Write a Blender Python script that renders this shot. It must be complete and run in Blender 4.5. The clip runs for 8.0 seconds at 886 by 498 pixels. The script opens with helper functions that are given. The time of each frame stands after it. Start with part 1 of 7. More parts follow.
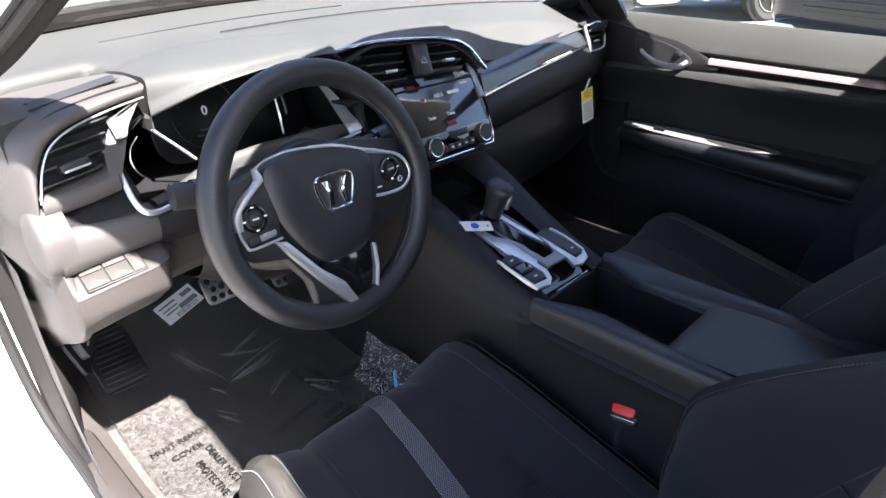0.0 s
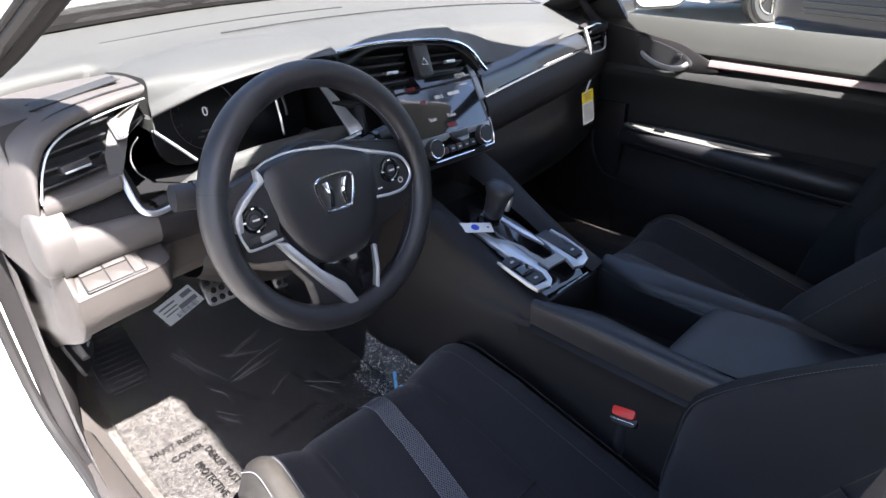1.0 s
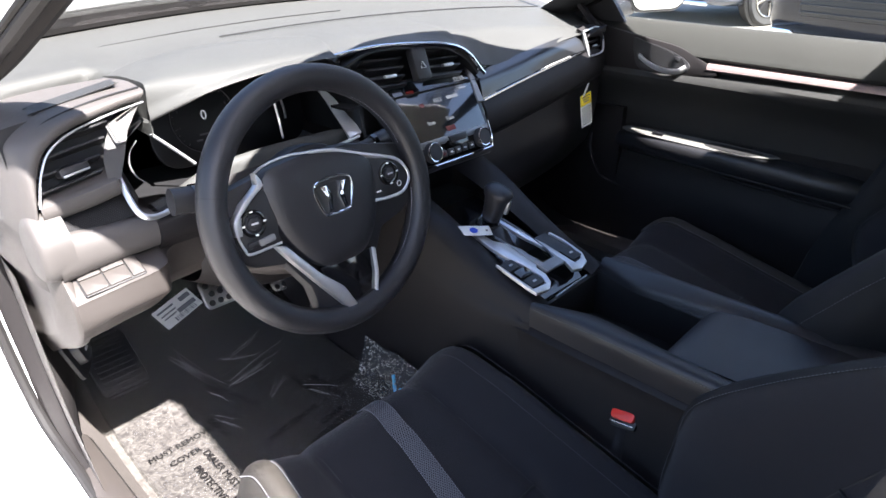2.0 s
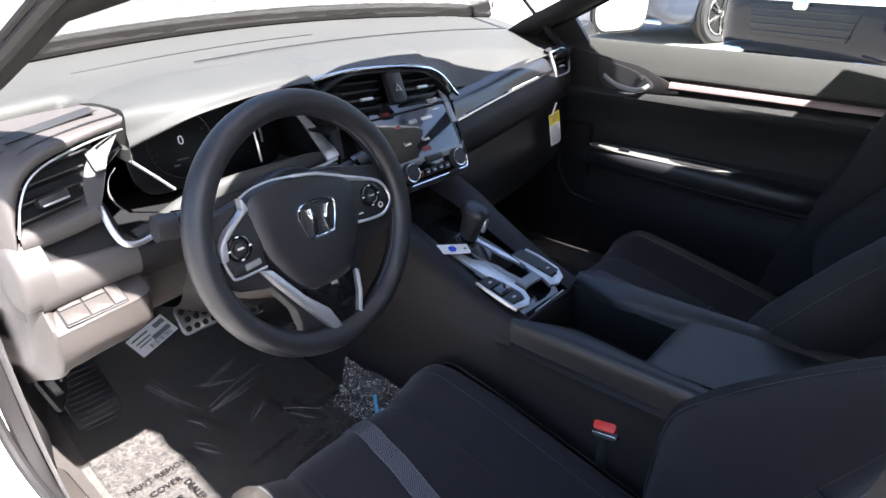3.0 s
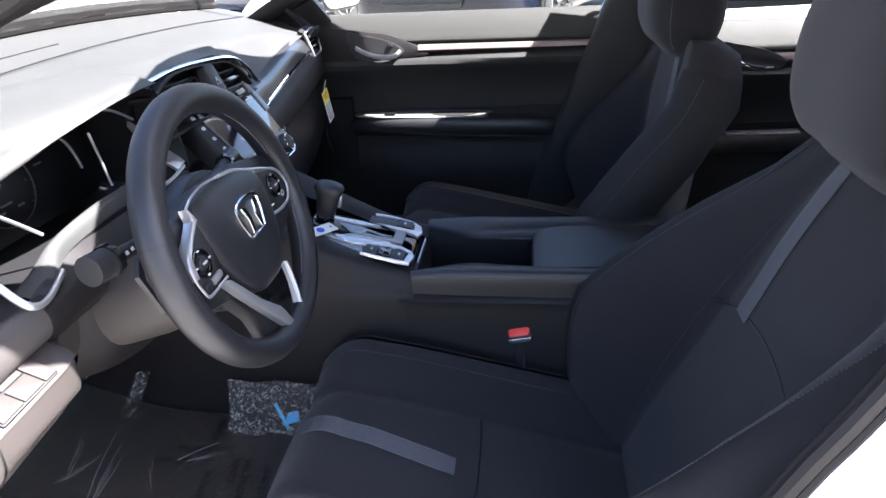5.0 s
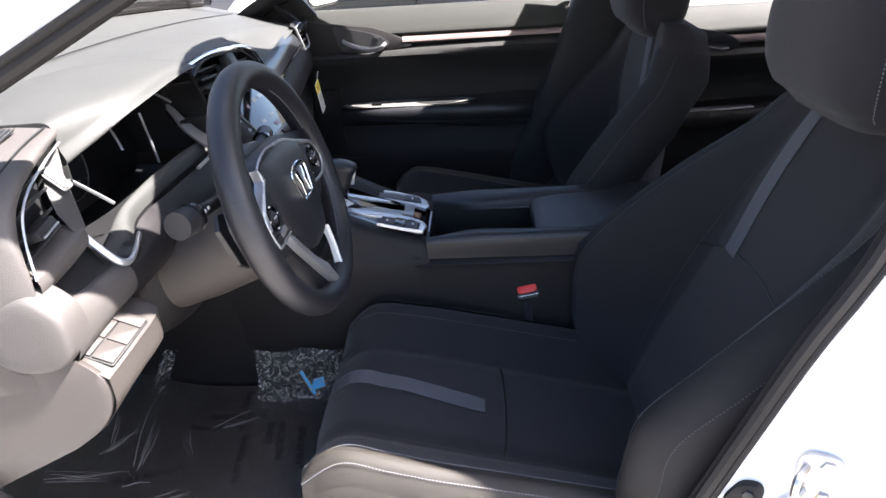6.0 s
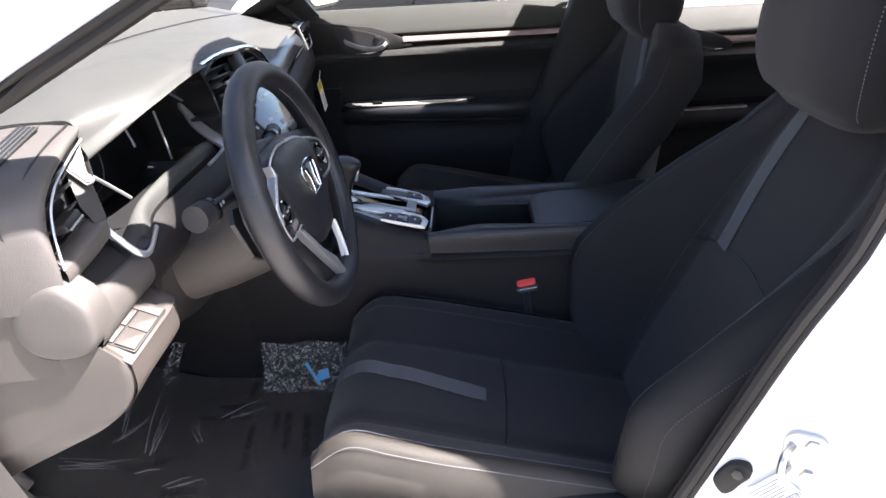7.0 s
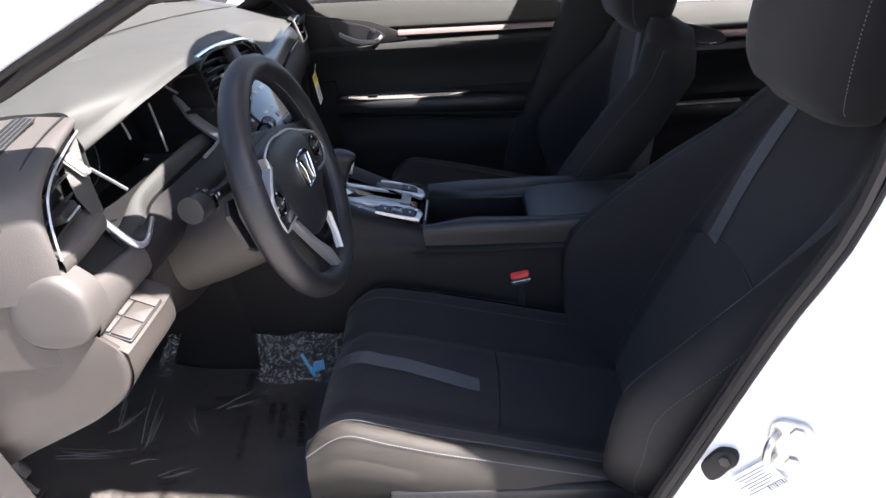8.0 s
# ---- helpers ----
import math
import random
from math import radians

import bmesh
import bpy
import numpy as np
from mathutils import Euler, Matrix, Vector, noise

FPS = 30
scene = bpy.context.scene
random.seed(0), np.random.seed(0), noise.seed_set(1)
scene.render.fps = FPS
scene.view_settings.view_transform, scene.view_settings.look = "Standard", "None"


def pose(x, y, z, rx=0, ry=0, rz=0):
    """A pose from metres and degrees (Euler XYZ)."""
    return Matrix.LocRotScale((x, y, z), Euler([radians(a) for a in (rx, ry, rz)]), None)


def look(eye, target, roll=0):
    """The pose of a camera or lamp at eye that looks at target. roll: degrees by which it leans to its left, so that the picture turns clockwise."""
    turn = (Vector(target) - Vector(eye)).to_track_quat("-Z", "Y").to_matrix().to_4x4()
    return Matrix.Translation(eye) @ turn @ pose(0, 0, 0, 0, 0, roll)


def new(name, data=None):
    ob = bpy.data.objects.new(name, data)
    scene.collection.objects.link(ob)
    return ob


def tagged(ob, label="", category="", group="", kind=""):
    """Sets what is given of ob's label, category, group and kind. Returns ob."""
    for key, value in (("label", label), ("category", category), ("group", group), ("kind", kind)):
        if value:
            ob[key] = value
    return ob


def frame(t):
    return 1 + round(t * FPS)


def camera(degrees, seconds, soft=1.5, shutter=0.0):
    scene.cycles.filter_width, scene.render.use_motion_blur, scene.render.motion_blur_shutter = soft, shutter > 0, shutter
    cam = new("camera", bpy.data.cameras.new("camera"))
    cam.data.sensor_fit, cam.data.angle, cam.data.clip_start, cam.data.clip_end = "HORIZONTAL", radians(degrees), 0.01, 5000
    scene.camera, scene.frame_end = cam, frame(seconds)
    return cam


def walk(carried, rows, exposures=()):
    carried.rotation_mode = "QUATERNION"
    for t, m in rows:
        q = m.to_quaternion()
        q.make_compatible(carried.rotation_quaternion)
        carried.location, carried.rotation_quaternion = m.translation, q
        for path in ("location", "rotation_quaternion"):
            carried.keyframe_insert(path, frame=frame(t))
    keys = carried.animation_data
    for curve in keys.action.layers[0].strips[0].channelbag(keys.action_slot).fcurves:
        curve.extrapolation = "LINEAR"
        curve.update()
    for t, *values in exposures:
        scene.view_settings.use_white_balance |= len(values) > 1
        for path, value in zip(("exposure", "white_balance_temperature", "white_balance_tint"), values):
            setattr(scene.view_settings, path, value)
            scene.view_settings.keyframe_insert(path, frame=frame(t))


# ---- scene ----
cam = camera(69.7, 8.0)
PATH = [
    (0, (-0.819, -0.614, 1.143), (0.458, 0.635, 0.243), -0.8),
    (0.5, (-0.819, -0.615, 1.144), (0.455, 0.637, 0.244), -0.8),
    (1, (-0.819, -0.614, 1.143), (0.459, 0.637, 0.247), -0.7),
    (2.5, (-0.82, -0.612, 1.146), (0.476, 0.633, 0.269), -0.7),
    (3, (-0.843, -0.604, 1.153), (0.53, 0.581, 0.312), -0.7),
    (3.5, (-0.917, -0.578, 1.152), (0.59, 0.468, 0.355), -1.2),
    (4, (-0.954, -0.502, 1.148), (0.685, 0.318, 0.348), -2.2),
    (4.5, (-0.983, -0.4, 1.156), (0.748, 0.133, 0.308), -3.2),
    (4.7, (-1.0, -0.373, 1.149), (0.75, 0.048, 0.277), -3.7),
    (5.8, (-1.148, -0.237, 1.132), (0.63, -0.08, 0.23), -5.2),
    (6, (-1.163, -0.233, 1.13), (0.619, -0.085, 0.234), -5.1),
    (6.5, (-1.187, -0.225, 1.136), (0.595, -0.083, 0.239), -4.5),
    (7, (-1.198, -0.224, 1.14), (0.583, -0.089, 0.239), -4.9),
    (7.5, (-1.202, -0.225, 1.14), (0.574, -0.099, 0.231), -5.2),
    (8, (-1.208, -0.228, 1.141), (0.565, -0.104, 0.223), -4.7),
]
walk(cam, [(t, look(eye, target, roll)) for t, eye, target, roll in PATH], [(0, 3.06, 6200, 15), (3, 3.06, 6200, 15), (4, 3.10, 6100, 15.5), (4.5, 3.42, 6000, 16.5), (6, 3.02, 6300, 16.5), (6.5, 2.98, 6400, 16.5), (7, 3.0, 6400, 16.5), (7.5, 2.78, 6350, 16.5), (8, 2.66, 6350, 16.5)])

# ---- world, sun and exposure ----
SUN_AT = Vector((-0.110, -0.71, 1.0)).normalized()
world = bpy.data.worlds.new("sky")
scene.world = world
world.use_nodes = True
wn = world.node_tree
sky = wn.nodes.new("ShaderNodeTexSky")
sky.sky_type, sky.sun_disc = "NISHITA", False
sky.sun_elevation = math.asin(SUN_AT.z)
sky.sun_rotation = math.atan2(SUN_AT.x, SUN_AT.y)
sky.dust_density, sky.ozone_density = 2.0, 1.0
wn.links.new(sky.outputs[0], wn.nodes["Background"].inputs[0])
wn.nodes["Background"].inputs[1].default_value = 0.070
sun = new("sun", bpy.data.lights.new("sun", "SUN"))
sun.data.energy, sun.data.angle, sun.data.color = 5.5, radians(0.6), (1.0, 0.95, 0.86)
sun.matrix_world = look(SUN_AT * 30, (0, 0, 0))


# ---- materials ----
def material(name, color, rough=0.6, metal=0.0, grain=0.0, scale=400.0, bump=0.0, blotch=0.12, blotch_scale=9.0, coat=0.0, spec=0.5, sheen=0.0, pattern="noise"):
    """A principled material with variation at two scales: blotches of colour and a fine grain with relief."""
    m = bpy.data.materials.new(name)
    m.use_nodes = True
    t = m.node_tree
    n, link = t.nodes, t.links.new
    b = n["Principled BSDF"]
    b.inputs["Roughness"].default_value, b.inputs["Metallic"].default_value = rough, metal
    b.inputs["Specular IOR Level"].default_value = spec
    b.inputs["Coat Weight"].default_value, b.inputs["Coat Roughness"].default_value = coat, 0.05
    b.inputs["Sheen Weight"].default_value = sheen
    tc = n.new("ShaderNodeTexCoord")
    big = n.new("ShaderNodeTexNoise")
    big.inputs["Scale"].default_value, big.inputs["Detail"].default_value = blotch_scale, 5
    link(tc.outputs["Object"], big.inputs["Vector"])
    ramp = n.new("ShaderNodeMix")
    ramp.data_type = "RGBA"
    lo = tuple(max(0.0, c * (1 - blotch)) for c in color)
    hi = tuple(min(1.0, c * (1 + blotch)) for c in color)
    ramp.inputs[6].default_value, ramp.inputs[7].default_value = (*lo, 1), (*hi, 1)
    link(big.outputs["Fac"], ramp.inputs[0])
    link(ramp.outputs[2], b.inputs["Base Color"])
    rr = n.new("ShaderNodeMapRange")
    rr.inputs[3].default_value, rr.inputs[4].default_value = max(0.02, rough - 0.08), min(1, rough + 0.08)
    link(big.outputs["Fac"], rr.inputs[0])
    link(rr.outputs[0], b.inputs["Roughness"])
    if bump:
        if pattern == "cells":
            fine = n.new("ShaderNodeTexVoronoi")
            out = fine.outputs["Distance"]
        elif pattern == "weave":
            fine = n.new("ShaderNodeTexWave")
            fine.inputs["Distortion"].default_value = 0.4
            out = fine.outputs["Fac"]
        else:
            fine = n.new("ShaderNodeTexNoise")
            fine.inputs["Detail"].default_value = 3
            out = fine.outputs["Fac"]
        fine.inputs["Scale"].default_value = scale
        link(tc.outputs["Object"], fine.inputs["Vector"])
        bp = n.new("ShaderNodeBump")
        bp.inputs["Strength"].default_value, bp.inputs["Distance"].default_value = bump, 0.002
        link(out, bp.inputs["Height"])
        link(bp.outputs[0], b.inputs["Normal"])
    return m


def glow(name, color, strength):
    m = bpy.data.materials.new(name)
    m.use_nodes = True
    b = m.node_tree.nodes["Principled BSDF"]
    b.inputs["Base Color"].default_value = (0.02, 0.02, 0.02, 1)
    b.inputs["Emission Color"].default_value = (*color, 1)
    b.inputs["Emission Strength"].default_value = strength
    b.inputs["Roughness"].default_value = 0.15
    return m


def glass(name, color=(1, 1, 1), rough=0.0):
    """Thin clear glass: mostly see-through with a gloss that grows at a slant."""
    m = bpy.data.materials.new(name)
    m.use_nodes = True
    t = m.node_tree
    n, link = t.nodes, t.links.new
    n.remove(n["Principled BSDF"])
    mix, tr, gl, fr = n.new("ShaderNodeMixShader"), n.new("ShaderNodeBsdfTransparent"), n.new("ShaderNodeBsdfGlossy"), n.new("ShaderNodeFresnel")
    tr.inputs[0].default_value = (*color, 1)
    gl.inputs["Roughness"].default_value = rough
    fr.inputs["IOR"].default_value = 1.35
    link(fr.outputs[0], mix.inputs[0])
    link(tr.outputs[0], mix.inputs[1])
    link(gl.outputs[0], mix.inputs[2])
    link(mix.outputs[0], n["Material Output"].inputs[0])
    return m


M_PAD = material("soft dash skin", (0.036, 0.037, 0.0355), 0.66, grain=1, scale=900, bump=0.25, blotch=0.08)
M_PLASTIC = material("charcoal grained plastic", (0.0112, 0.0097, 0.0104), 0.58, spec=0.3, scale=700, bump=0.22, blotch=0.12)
# paler warm copy of the dash plastic: sunlight is put into its colour
M_PLASTIC_LIT = material("hard plastic greyed as if sunlit", (0.043, 0.0370, 0.0340), 0.55, scale=1500, bump=0.22, blotch=0.10)
M_DARK = material("black recess plastic", (0.010, 0.010, 0.011), 0.5, scale=500, bump=0.1)
M_GLOSS = material("piano black", (0.006, 0.006, 0.007), 0.08, blotch=0.05, coat=0.6)
M_SOFTBLACK = material("satin black plastic", (0.015, 0.015, 0.017), 0.42, scale=800, bump=0.12)
M_LEATHER = material("black leather", (0.0145, 0.0145, 0.0175), 0.40, scale=1300, bump=0.15, pattern="cells", blotch=0.15)
M_FABRIC = material("black woven seat cloth", (0.0195, 0.0185, 0.0212), 0.92, scale=1500, bump=0.4, sheen=0.12, spec=0.2, blotch=0.10)
M_MESH = material("grey mesh cloth ground", (0.006, 0.006, 0.008), 0.9, scale=900, bump=0.3)
M_MESH_DOT = material("grey mesh cloth thread", (0.125, 0.127, 0.142), 0.85, blotch=0.2)
M_CHROME = material("bright chrome", (0.82, 0.83, 0.85), 0.10, 1.0, blotch=0.03)
M_SATIN = material("satin silver paint", (0.56, 0.57, 0.59), 0.34, 0.8, scale=1500, bump=0.05, blotch=0.04)
# kept paler than the knee plastic to add sunlight to pod, bar and cap
M_POD = material("soft warm-grey dash pod, paled for sun", (0.060, 0.0545, 0.052), 0.6, scale=900, bump=0.25, blotch=0.08)
M_VPANEL = material("pale grey vent panel", (0.085, 0.083, 0.080), 0.45, scale=900, bump=0.1)
M_BAND = material("satin dark dash band", (0.020, 0.021, 0.024), 0.3, coat=0.35, scale=900, bump=0.05)
M_HANDLE = material("bright silver handle paint", (0.40, 0.40, 0.41), 0.3, 0.25, blotch=0.04)
M_SILVER = material("silver plastic paint", (0.24, 0.24, 0.245), 0.36, 0.45, scale=1500, bump=0.05, blotch=0.04)
M_THREAD = material("grey thread", (0.20, 0.20, 0.22), 0.8)
M_THREAD_D = material("dark grey thread", (0.085, 0.085, 0.095), 0.8)
M_WHITEPAINT = material("white car paint", (0.80, 0.80, 0.80), 0.25, coat=0.7, blotch=0.02)
M_RUBBER = material("black rubber seal", (0.013, 0.012, 0.012), 0.65, spec=0.3, scale=300, bump=0.15)
M_TRIM = material("brown-grey pillar trim", (0.0095, 0.0082, 0.0084), 0.75, spec=0.25, scale=1200, bump=0.25)
M_CARPET = material("charcoal carpet", (0.050, 0.045, 0.042), 0.98, scale=600, bump=0.9, spec=0.1)
M_DOOR = material("charcoal door panel skin", (0.018, 0.0182, 0.0178), 0.68, scale=900, bump=0.2, spec=0.35)
M_PLATE = material("dull silver plate", (0.105, 0.103, 0.096), 0.62, 0.1, scale=1500, bump=0.05, blotch=0.06)
M_BELT = material("soft green-grey belt pad", (0.027, 0.028, 0.026), 0.66, grain=1, scale=900, bump=0.25, blotch=0.08, spec=0.3)
M_HEAD = material("headliner", (0.42, 0.41, 0.39), 0.95, scale=500, bump=0.3)
M_TEX = material("fine checked trim", (0.006, 0.006, 0.007), 0.6, spec=0.3, scale=1500, bump=0.2)
M_PILLAR = material("black far pillar trim", (0.008, 0.008, 0.009), 0.7, scale=1200, bump=0.25)
M_STRIP = material("pale rose-silver strip", (0.26, 0.20, 0.195), 0.42, 0.3, scale=1500, bump=0.05, blotch=0.04)
# dark vinyl with raised base colour, which paints the sun on the cushion sides
M_VINYL_LIT = material("dark seat side vinyl paled for sun", (0.069, 0.062, 0.055), 0.6, scale=1200, bump=0.2, blotch=0.10)
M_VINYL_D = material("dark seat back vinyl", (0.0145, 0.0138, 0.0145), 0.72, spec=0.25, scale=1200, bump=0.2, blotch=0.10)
M_CYAN = material("blue plastic clip", (0.05, 0.48, 0.85), 0.35)
M_CREASE = material("white film crease", (0.45, 0.45, 0.47), 0.3)
M_RED = material("red button", (0.75, 0.035, 0.02), 0.35, blotch=0.05)
M_YELLOW = material("yellow tag print", (0.88, 0.66, 0.015), 0.5, blotch=0.03)
M_PAPER = material("white tag paper", (0.78, 0.78, 0.76), 0.6, blotch=0.04)
M_INK = material("grey ink", (0.16, 0.16, 0.18), 0.7)
M_INKL = material("pale print", (0.50, 0.50, 0.52), 0.6)
M_BLUE = material("blue mark", (0.02, 0.07, 0.55), 0.5)
M_STEEL = material("brushed steel", (0.55, 0.53, 0.50), 0.28, 1.0, scale=200, bump=0.05)
M_SCREEN = material("display glass", (0.010, 0.011, 0.013), 0.05, blotch=0.02, spec=0.8, coat=0.5)
M_CLUSTER = material("gauge face", (0.005, 0.005, 0.006), 0.35, blotch=0.05, spec=0.25)
M_DIALLINE = material("dim dial print", (0.075, 0.072, 0.075), 0.6)
M_STUD = material("grey strip studs", (0.032, 0.032, 0.035), 0.6, spec=0.3)
M_ASPHALT = material("pale lot asphalt", (0.25, 0.235, 0.21), 0.9, scale=60, bump=0.5, blotch=0.25, blotch_scale=0.6)
M_TYRE = material("tyre rubber", (0.026, 0.026, 0.027), 0.75, scale=120, bump=0.2)
M_NAVY = material("dark navy car paint", (0.004, 0.006, 0.013), 0.22, 0.0, coat=0.15, spec=0.3, blotch=0.05)
M_GREYPAINT = material("steel blue car paint", (0.06, 0.07, 0.095), 0.22, 0.2, coat=0.6, blotch=0.05)
M_REDPAINT = material("red car paint", (0.35, 0.02, 0.02), 0.2, coat=0.9)
M_BLUEPAINT = material("light blue car paint", (0.22, 0.35, 0.50), 0.2, 0.3, coat=0.9)
M_LENS = material("lamp lens", (0.55, 0.57, 0.60), 0.08, 0.2, coat=1.0)
M_MIRROR = material("mirror glass", (0.92, 0.93, 0.93), 0.02, 1.0, blotch=0.0)
M_GLASS = glass("clear glass", (0.93, 0.95, 0.94))
M_DARKGLASS = material("dark car glass", (0.01, 0.012, 0.014), 0.05, spec=0.8)


def film_material(haze, crease, fine=28, gloss=0.16, ior=1.35, fold=0.03):
    """Clear crinkled plastic film: see-through with sharp broken gloss."""
    m = bpy.data.materials.new("crinkled clear film")
    m.use_nodes = True
    t = m.node_tree
    n, link = t.nodes, t.links.new
    n.remove(n["Principled BSDF"])
    tc, nz, bp = n.new("ShaderNodeTexCoord"), n.new("ShaderNodeTexNoise"), n.new("ShaderNodeBump")
    nz.inputs["Scale"].default_value, nz.inputs["Detail"].default_value, nz.inputs["Distortion"].default_value = fine, 6, 1.6
    link(tc.outputs["Object"], nz.inputs["Vector"])
    bp.inputs["Strength"].default_value, bp.inputs["Distance"].default_value = crease, 0.01
    link(nz.outputs["Fac"], bp.inputs["Height"])
    gl, tr, df, mix, mix2, fr = (n.new("ShaderNodeBsdfGlossy"), n.new("ShaderNodeBsdfTransparent"), n.new("ShaderNodeBsdfDiffuse"),
                                 n.new("ShaderNodeMixShader"), n.new("ShaderNodeMixShader"), n.new("ShaderNodeFresnel"))
    gl.inputs["Roughness"].default_value = gloss
    df.inputs[0].default_value = (0.80, 0.755, 0.69, 1)
    fr.inputs["IOR"].default_value = ior
    link(bp.outputs[0], gl.inputs["Normal"])
    link(bp.outputs[0], fr.inputs["Normal"])
    # whitened fold lines and mottled haze
    ln = n.new("ShaderNodeTexNoise")
    ln.inputs["Scale"].default_value, ln.inputs["Detail"].default_value, ln.inputs["Distortion"].default_value = fine * 1.7, 3, 2.5
    link(tc.outputs["Object"], ln.inputs["Vector"])
    away, edge, add, blot = n.new("ShaderNodeMath"), n.new("ShaderNodeMapRange"), n.new("ShaderNodeMath"), n.new("ShaderNodeMapRange")
    away.operation = "SUBTRACT"
    link(ln.outputs["Fac"], away.inputs[0])
    away.inputs[1].default_value = 0.5
    ab = n.new("ShaderNodeMath")
    ab.operation = "ABSOLUTE"
    link(away.outputs[0], ab.inputs[0])
    link(ab.outputs[0], edge.inputs[0])
    edge.inputs[1].default_value, edge.inputs[2].default_value = 0.0, 0.02
    edge.inputs[3].default_value, edge.inputs[4].default_value = fold, 0.0
    link(nz.outputs["Fac"], blot.inputs[0])
    blot.inputs[1].default_value, blot.inputs[2].default_value = 0.35, 0.7
    blot.inputs[3].default_value, blot.inputs[4].default_value = haze * 0.4, haze * 1.8
    add.operation = "ADD"
    link(blot.outputs[0], add.inputs[0])
    link(edge.outputs[0], add.inputs[1])
    link(add.outputs[0], mix2.inputs[0])
    link(tr.outputs[0], mix2.inputs[1])
    link(df.outputs[0], mix2.inputs[2])
    link(fr.outputs[0], mix.inputs[0])
    link(mix2.outputs[0], mix.inputs[1])
    link(gl.outputs[0], mix.inputs[2])
    link(mix.outputs[0], n["Material Output"].inputs[0])
    return m


M_FILM = film_material(0.056, 0.24, 90, 0.12)
M_FILM_CRUMPLED = film_material(0.03, 0.9, 19, 0.06, 1.6, 0.72)


# ---- mesh tools ----
def thing(name, at, label, category, group="", kind=""):
    """A top-level thing: an Empty at its base, which parents its parts."""
    e = new(name)
    e.location = at
    e.empty_display_size = 0.05
    return tagged(e, label, category, group, kind)


def part(name, bm, mat, parent=None, label="", smooth=True, angle=40, face=None):
    """Links a bmesh, built in world places, as one mesh object under a thing or a part."""
    me = bpy.data.meshes.new(name)
    bmesh.ops.recalc_face_normals(bm, faces=bm.faces[:])
    if face is not None and sum((f.normal * f.calc_area()).dot(Vector(face)) for f in bm.faces) < 0:
        bmesh.ops.reverse_faces(bm, faces=bm.faces[:])
    bm.to_mesh(me)
    bm.free()
    if smooth:
        me.polygons.foreach_set("use_smooth", [True] * len(me.polygons))
        me.set_sharp_from_angle(angle=radians(angle))
    for m in mat if isinstance(mat, (list, tuple)) else [mat]:
        me.materials.append(m)
    ob = new(name, me)
    if parent is not None:
        ob.parent = parent
        if parent.type == "EMPTY":
            ob.matrix_parent_inverse = Matrix.Translation(-Vector(parent.location))
    if label:
        tagged(ob, label)
    return ob


def spline(pts, n, closed=False):
    """Points evenly spread along a Catmull-Rom curve through pts."""
    p = [Vector(q) for q in pts]
    k = len(p)
    if k == 2 and not closed:
        return [p[0].lerp(p[1], i / (n - 1)) for i in range(n)]
    out, spans = [], k if closed else k - 1
    fine = []
    for s in range(spans):
        a = p[(s - 1) % k] if closed or s > 0 else p[0] * 2 - p[1]
        b, c = p[s], p[(s + 1) % k]
        d = p[(s + 2) % k] if closed or s + 2 < k else p[-1] * 2 - p[-2]
        for i in range(12):
            t = i / 12
            fine.append(0.5 * ((2 * b) + (c - a) * t + (2 * a - 5 * b + 4 * c - d) * t * t + (3 * b - a - 3 * c + d) * t ** 3))
    fine.append(p[0].copy() if closed else p[-1].copy())
    acc = [0.0]
    for i in range(1, len(fine)):
        acc.append(acc[-1] + (fine[i] - fine[i - 1]).length)
    m, j = (n if closed else n - 1), 0
    for i in range(n):
        want = acc[-1] * i / m
        while j < len(acc) - 2 and acc[j + 1] < want:
            j += 1
        f = 0 if acc[j + 1] == acc[j] else (want - acc[j]) / (acc[j + 1] - acc[j])
        out.append(fine[j].lerp(fine[j + 1], f))
    return out


def skin(rows, close_u=False, close_v=False, bm=None, caps=False):
    """A mesh over rows of points; u runs along a row, v from row to row."""
    bm = bm or bmesh.new()
    vs = [[bm.verts.new(q) for q in r] for r in rows]
    h, w = len(vs), len(vs[0])
    for i in range(h if close_v else h - 1):
        for j in range(w if close_u else w - 1):
            f = (vs[i][j], vs[i][(j + 1) % w], vs[(i + 1) % h][(j + 1) % w], vs[(i + 1) % h][j])
            try:
                bm.faces.new(f)
            except ValueError:
                pass
    if caps:
        bm.faces.new(list(reversed(vs[0])))
        bm.faces.new(vs[-1])
    return bm


def even(pts, n):
    """Points on a Catmull-Rom curve at even steps of its parameter."""
    p = [Vector(q) for q in pts]
    k = len(p) - 1
    out = []
    for i in range(n):
        f = i / (n - 1) * k
        s = min(k - 1, int(f))
        t = f - s
        b, c = p[s], p[s + 1]
        a = p[s - 1] if s else b * 2 - c
        d = p[s + 2] if s + 2 <= k else c * 2 - b
        out.append(0.5 * ((2 * b) + (c - a) * t + (2 * a - 5 * b + 4 * c - d) * t * t + (3 * b - a - 3 * c + d) * t ** 3))
    return out


def even_rows(rows, nu, nv):
    """Like smooth_rows, but keeps the net's own spacing."""
    rows = [even(r, nu) for r in rows]
    cols = [even([r[j] for r in rows], nv) for j in range(nu)]
    return [[cols[j][i] for j in range(nu)] for i in range(nv)]


def smooth_rows(rows, nu, nv, close_u=False):
    """Resamples a coarse net of points to a fine smooth one."""
    rows = [spline(r, nu, close_u) for r in rows]
    cols = [spline([r[j] for r in rows], nv) for j in range(nu)]
    return [[cols[j][i] for j in range(nu)] for i in range(nv)]


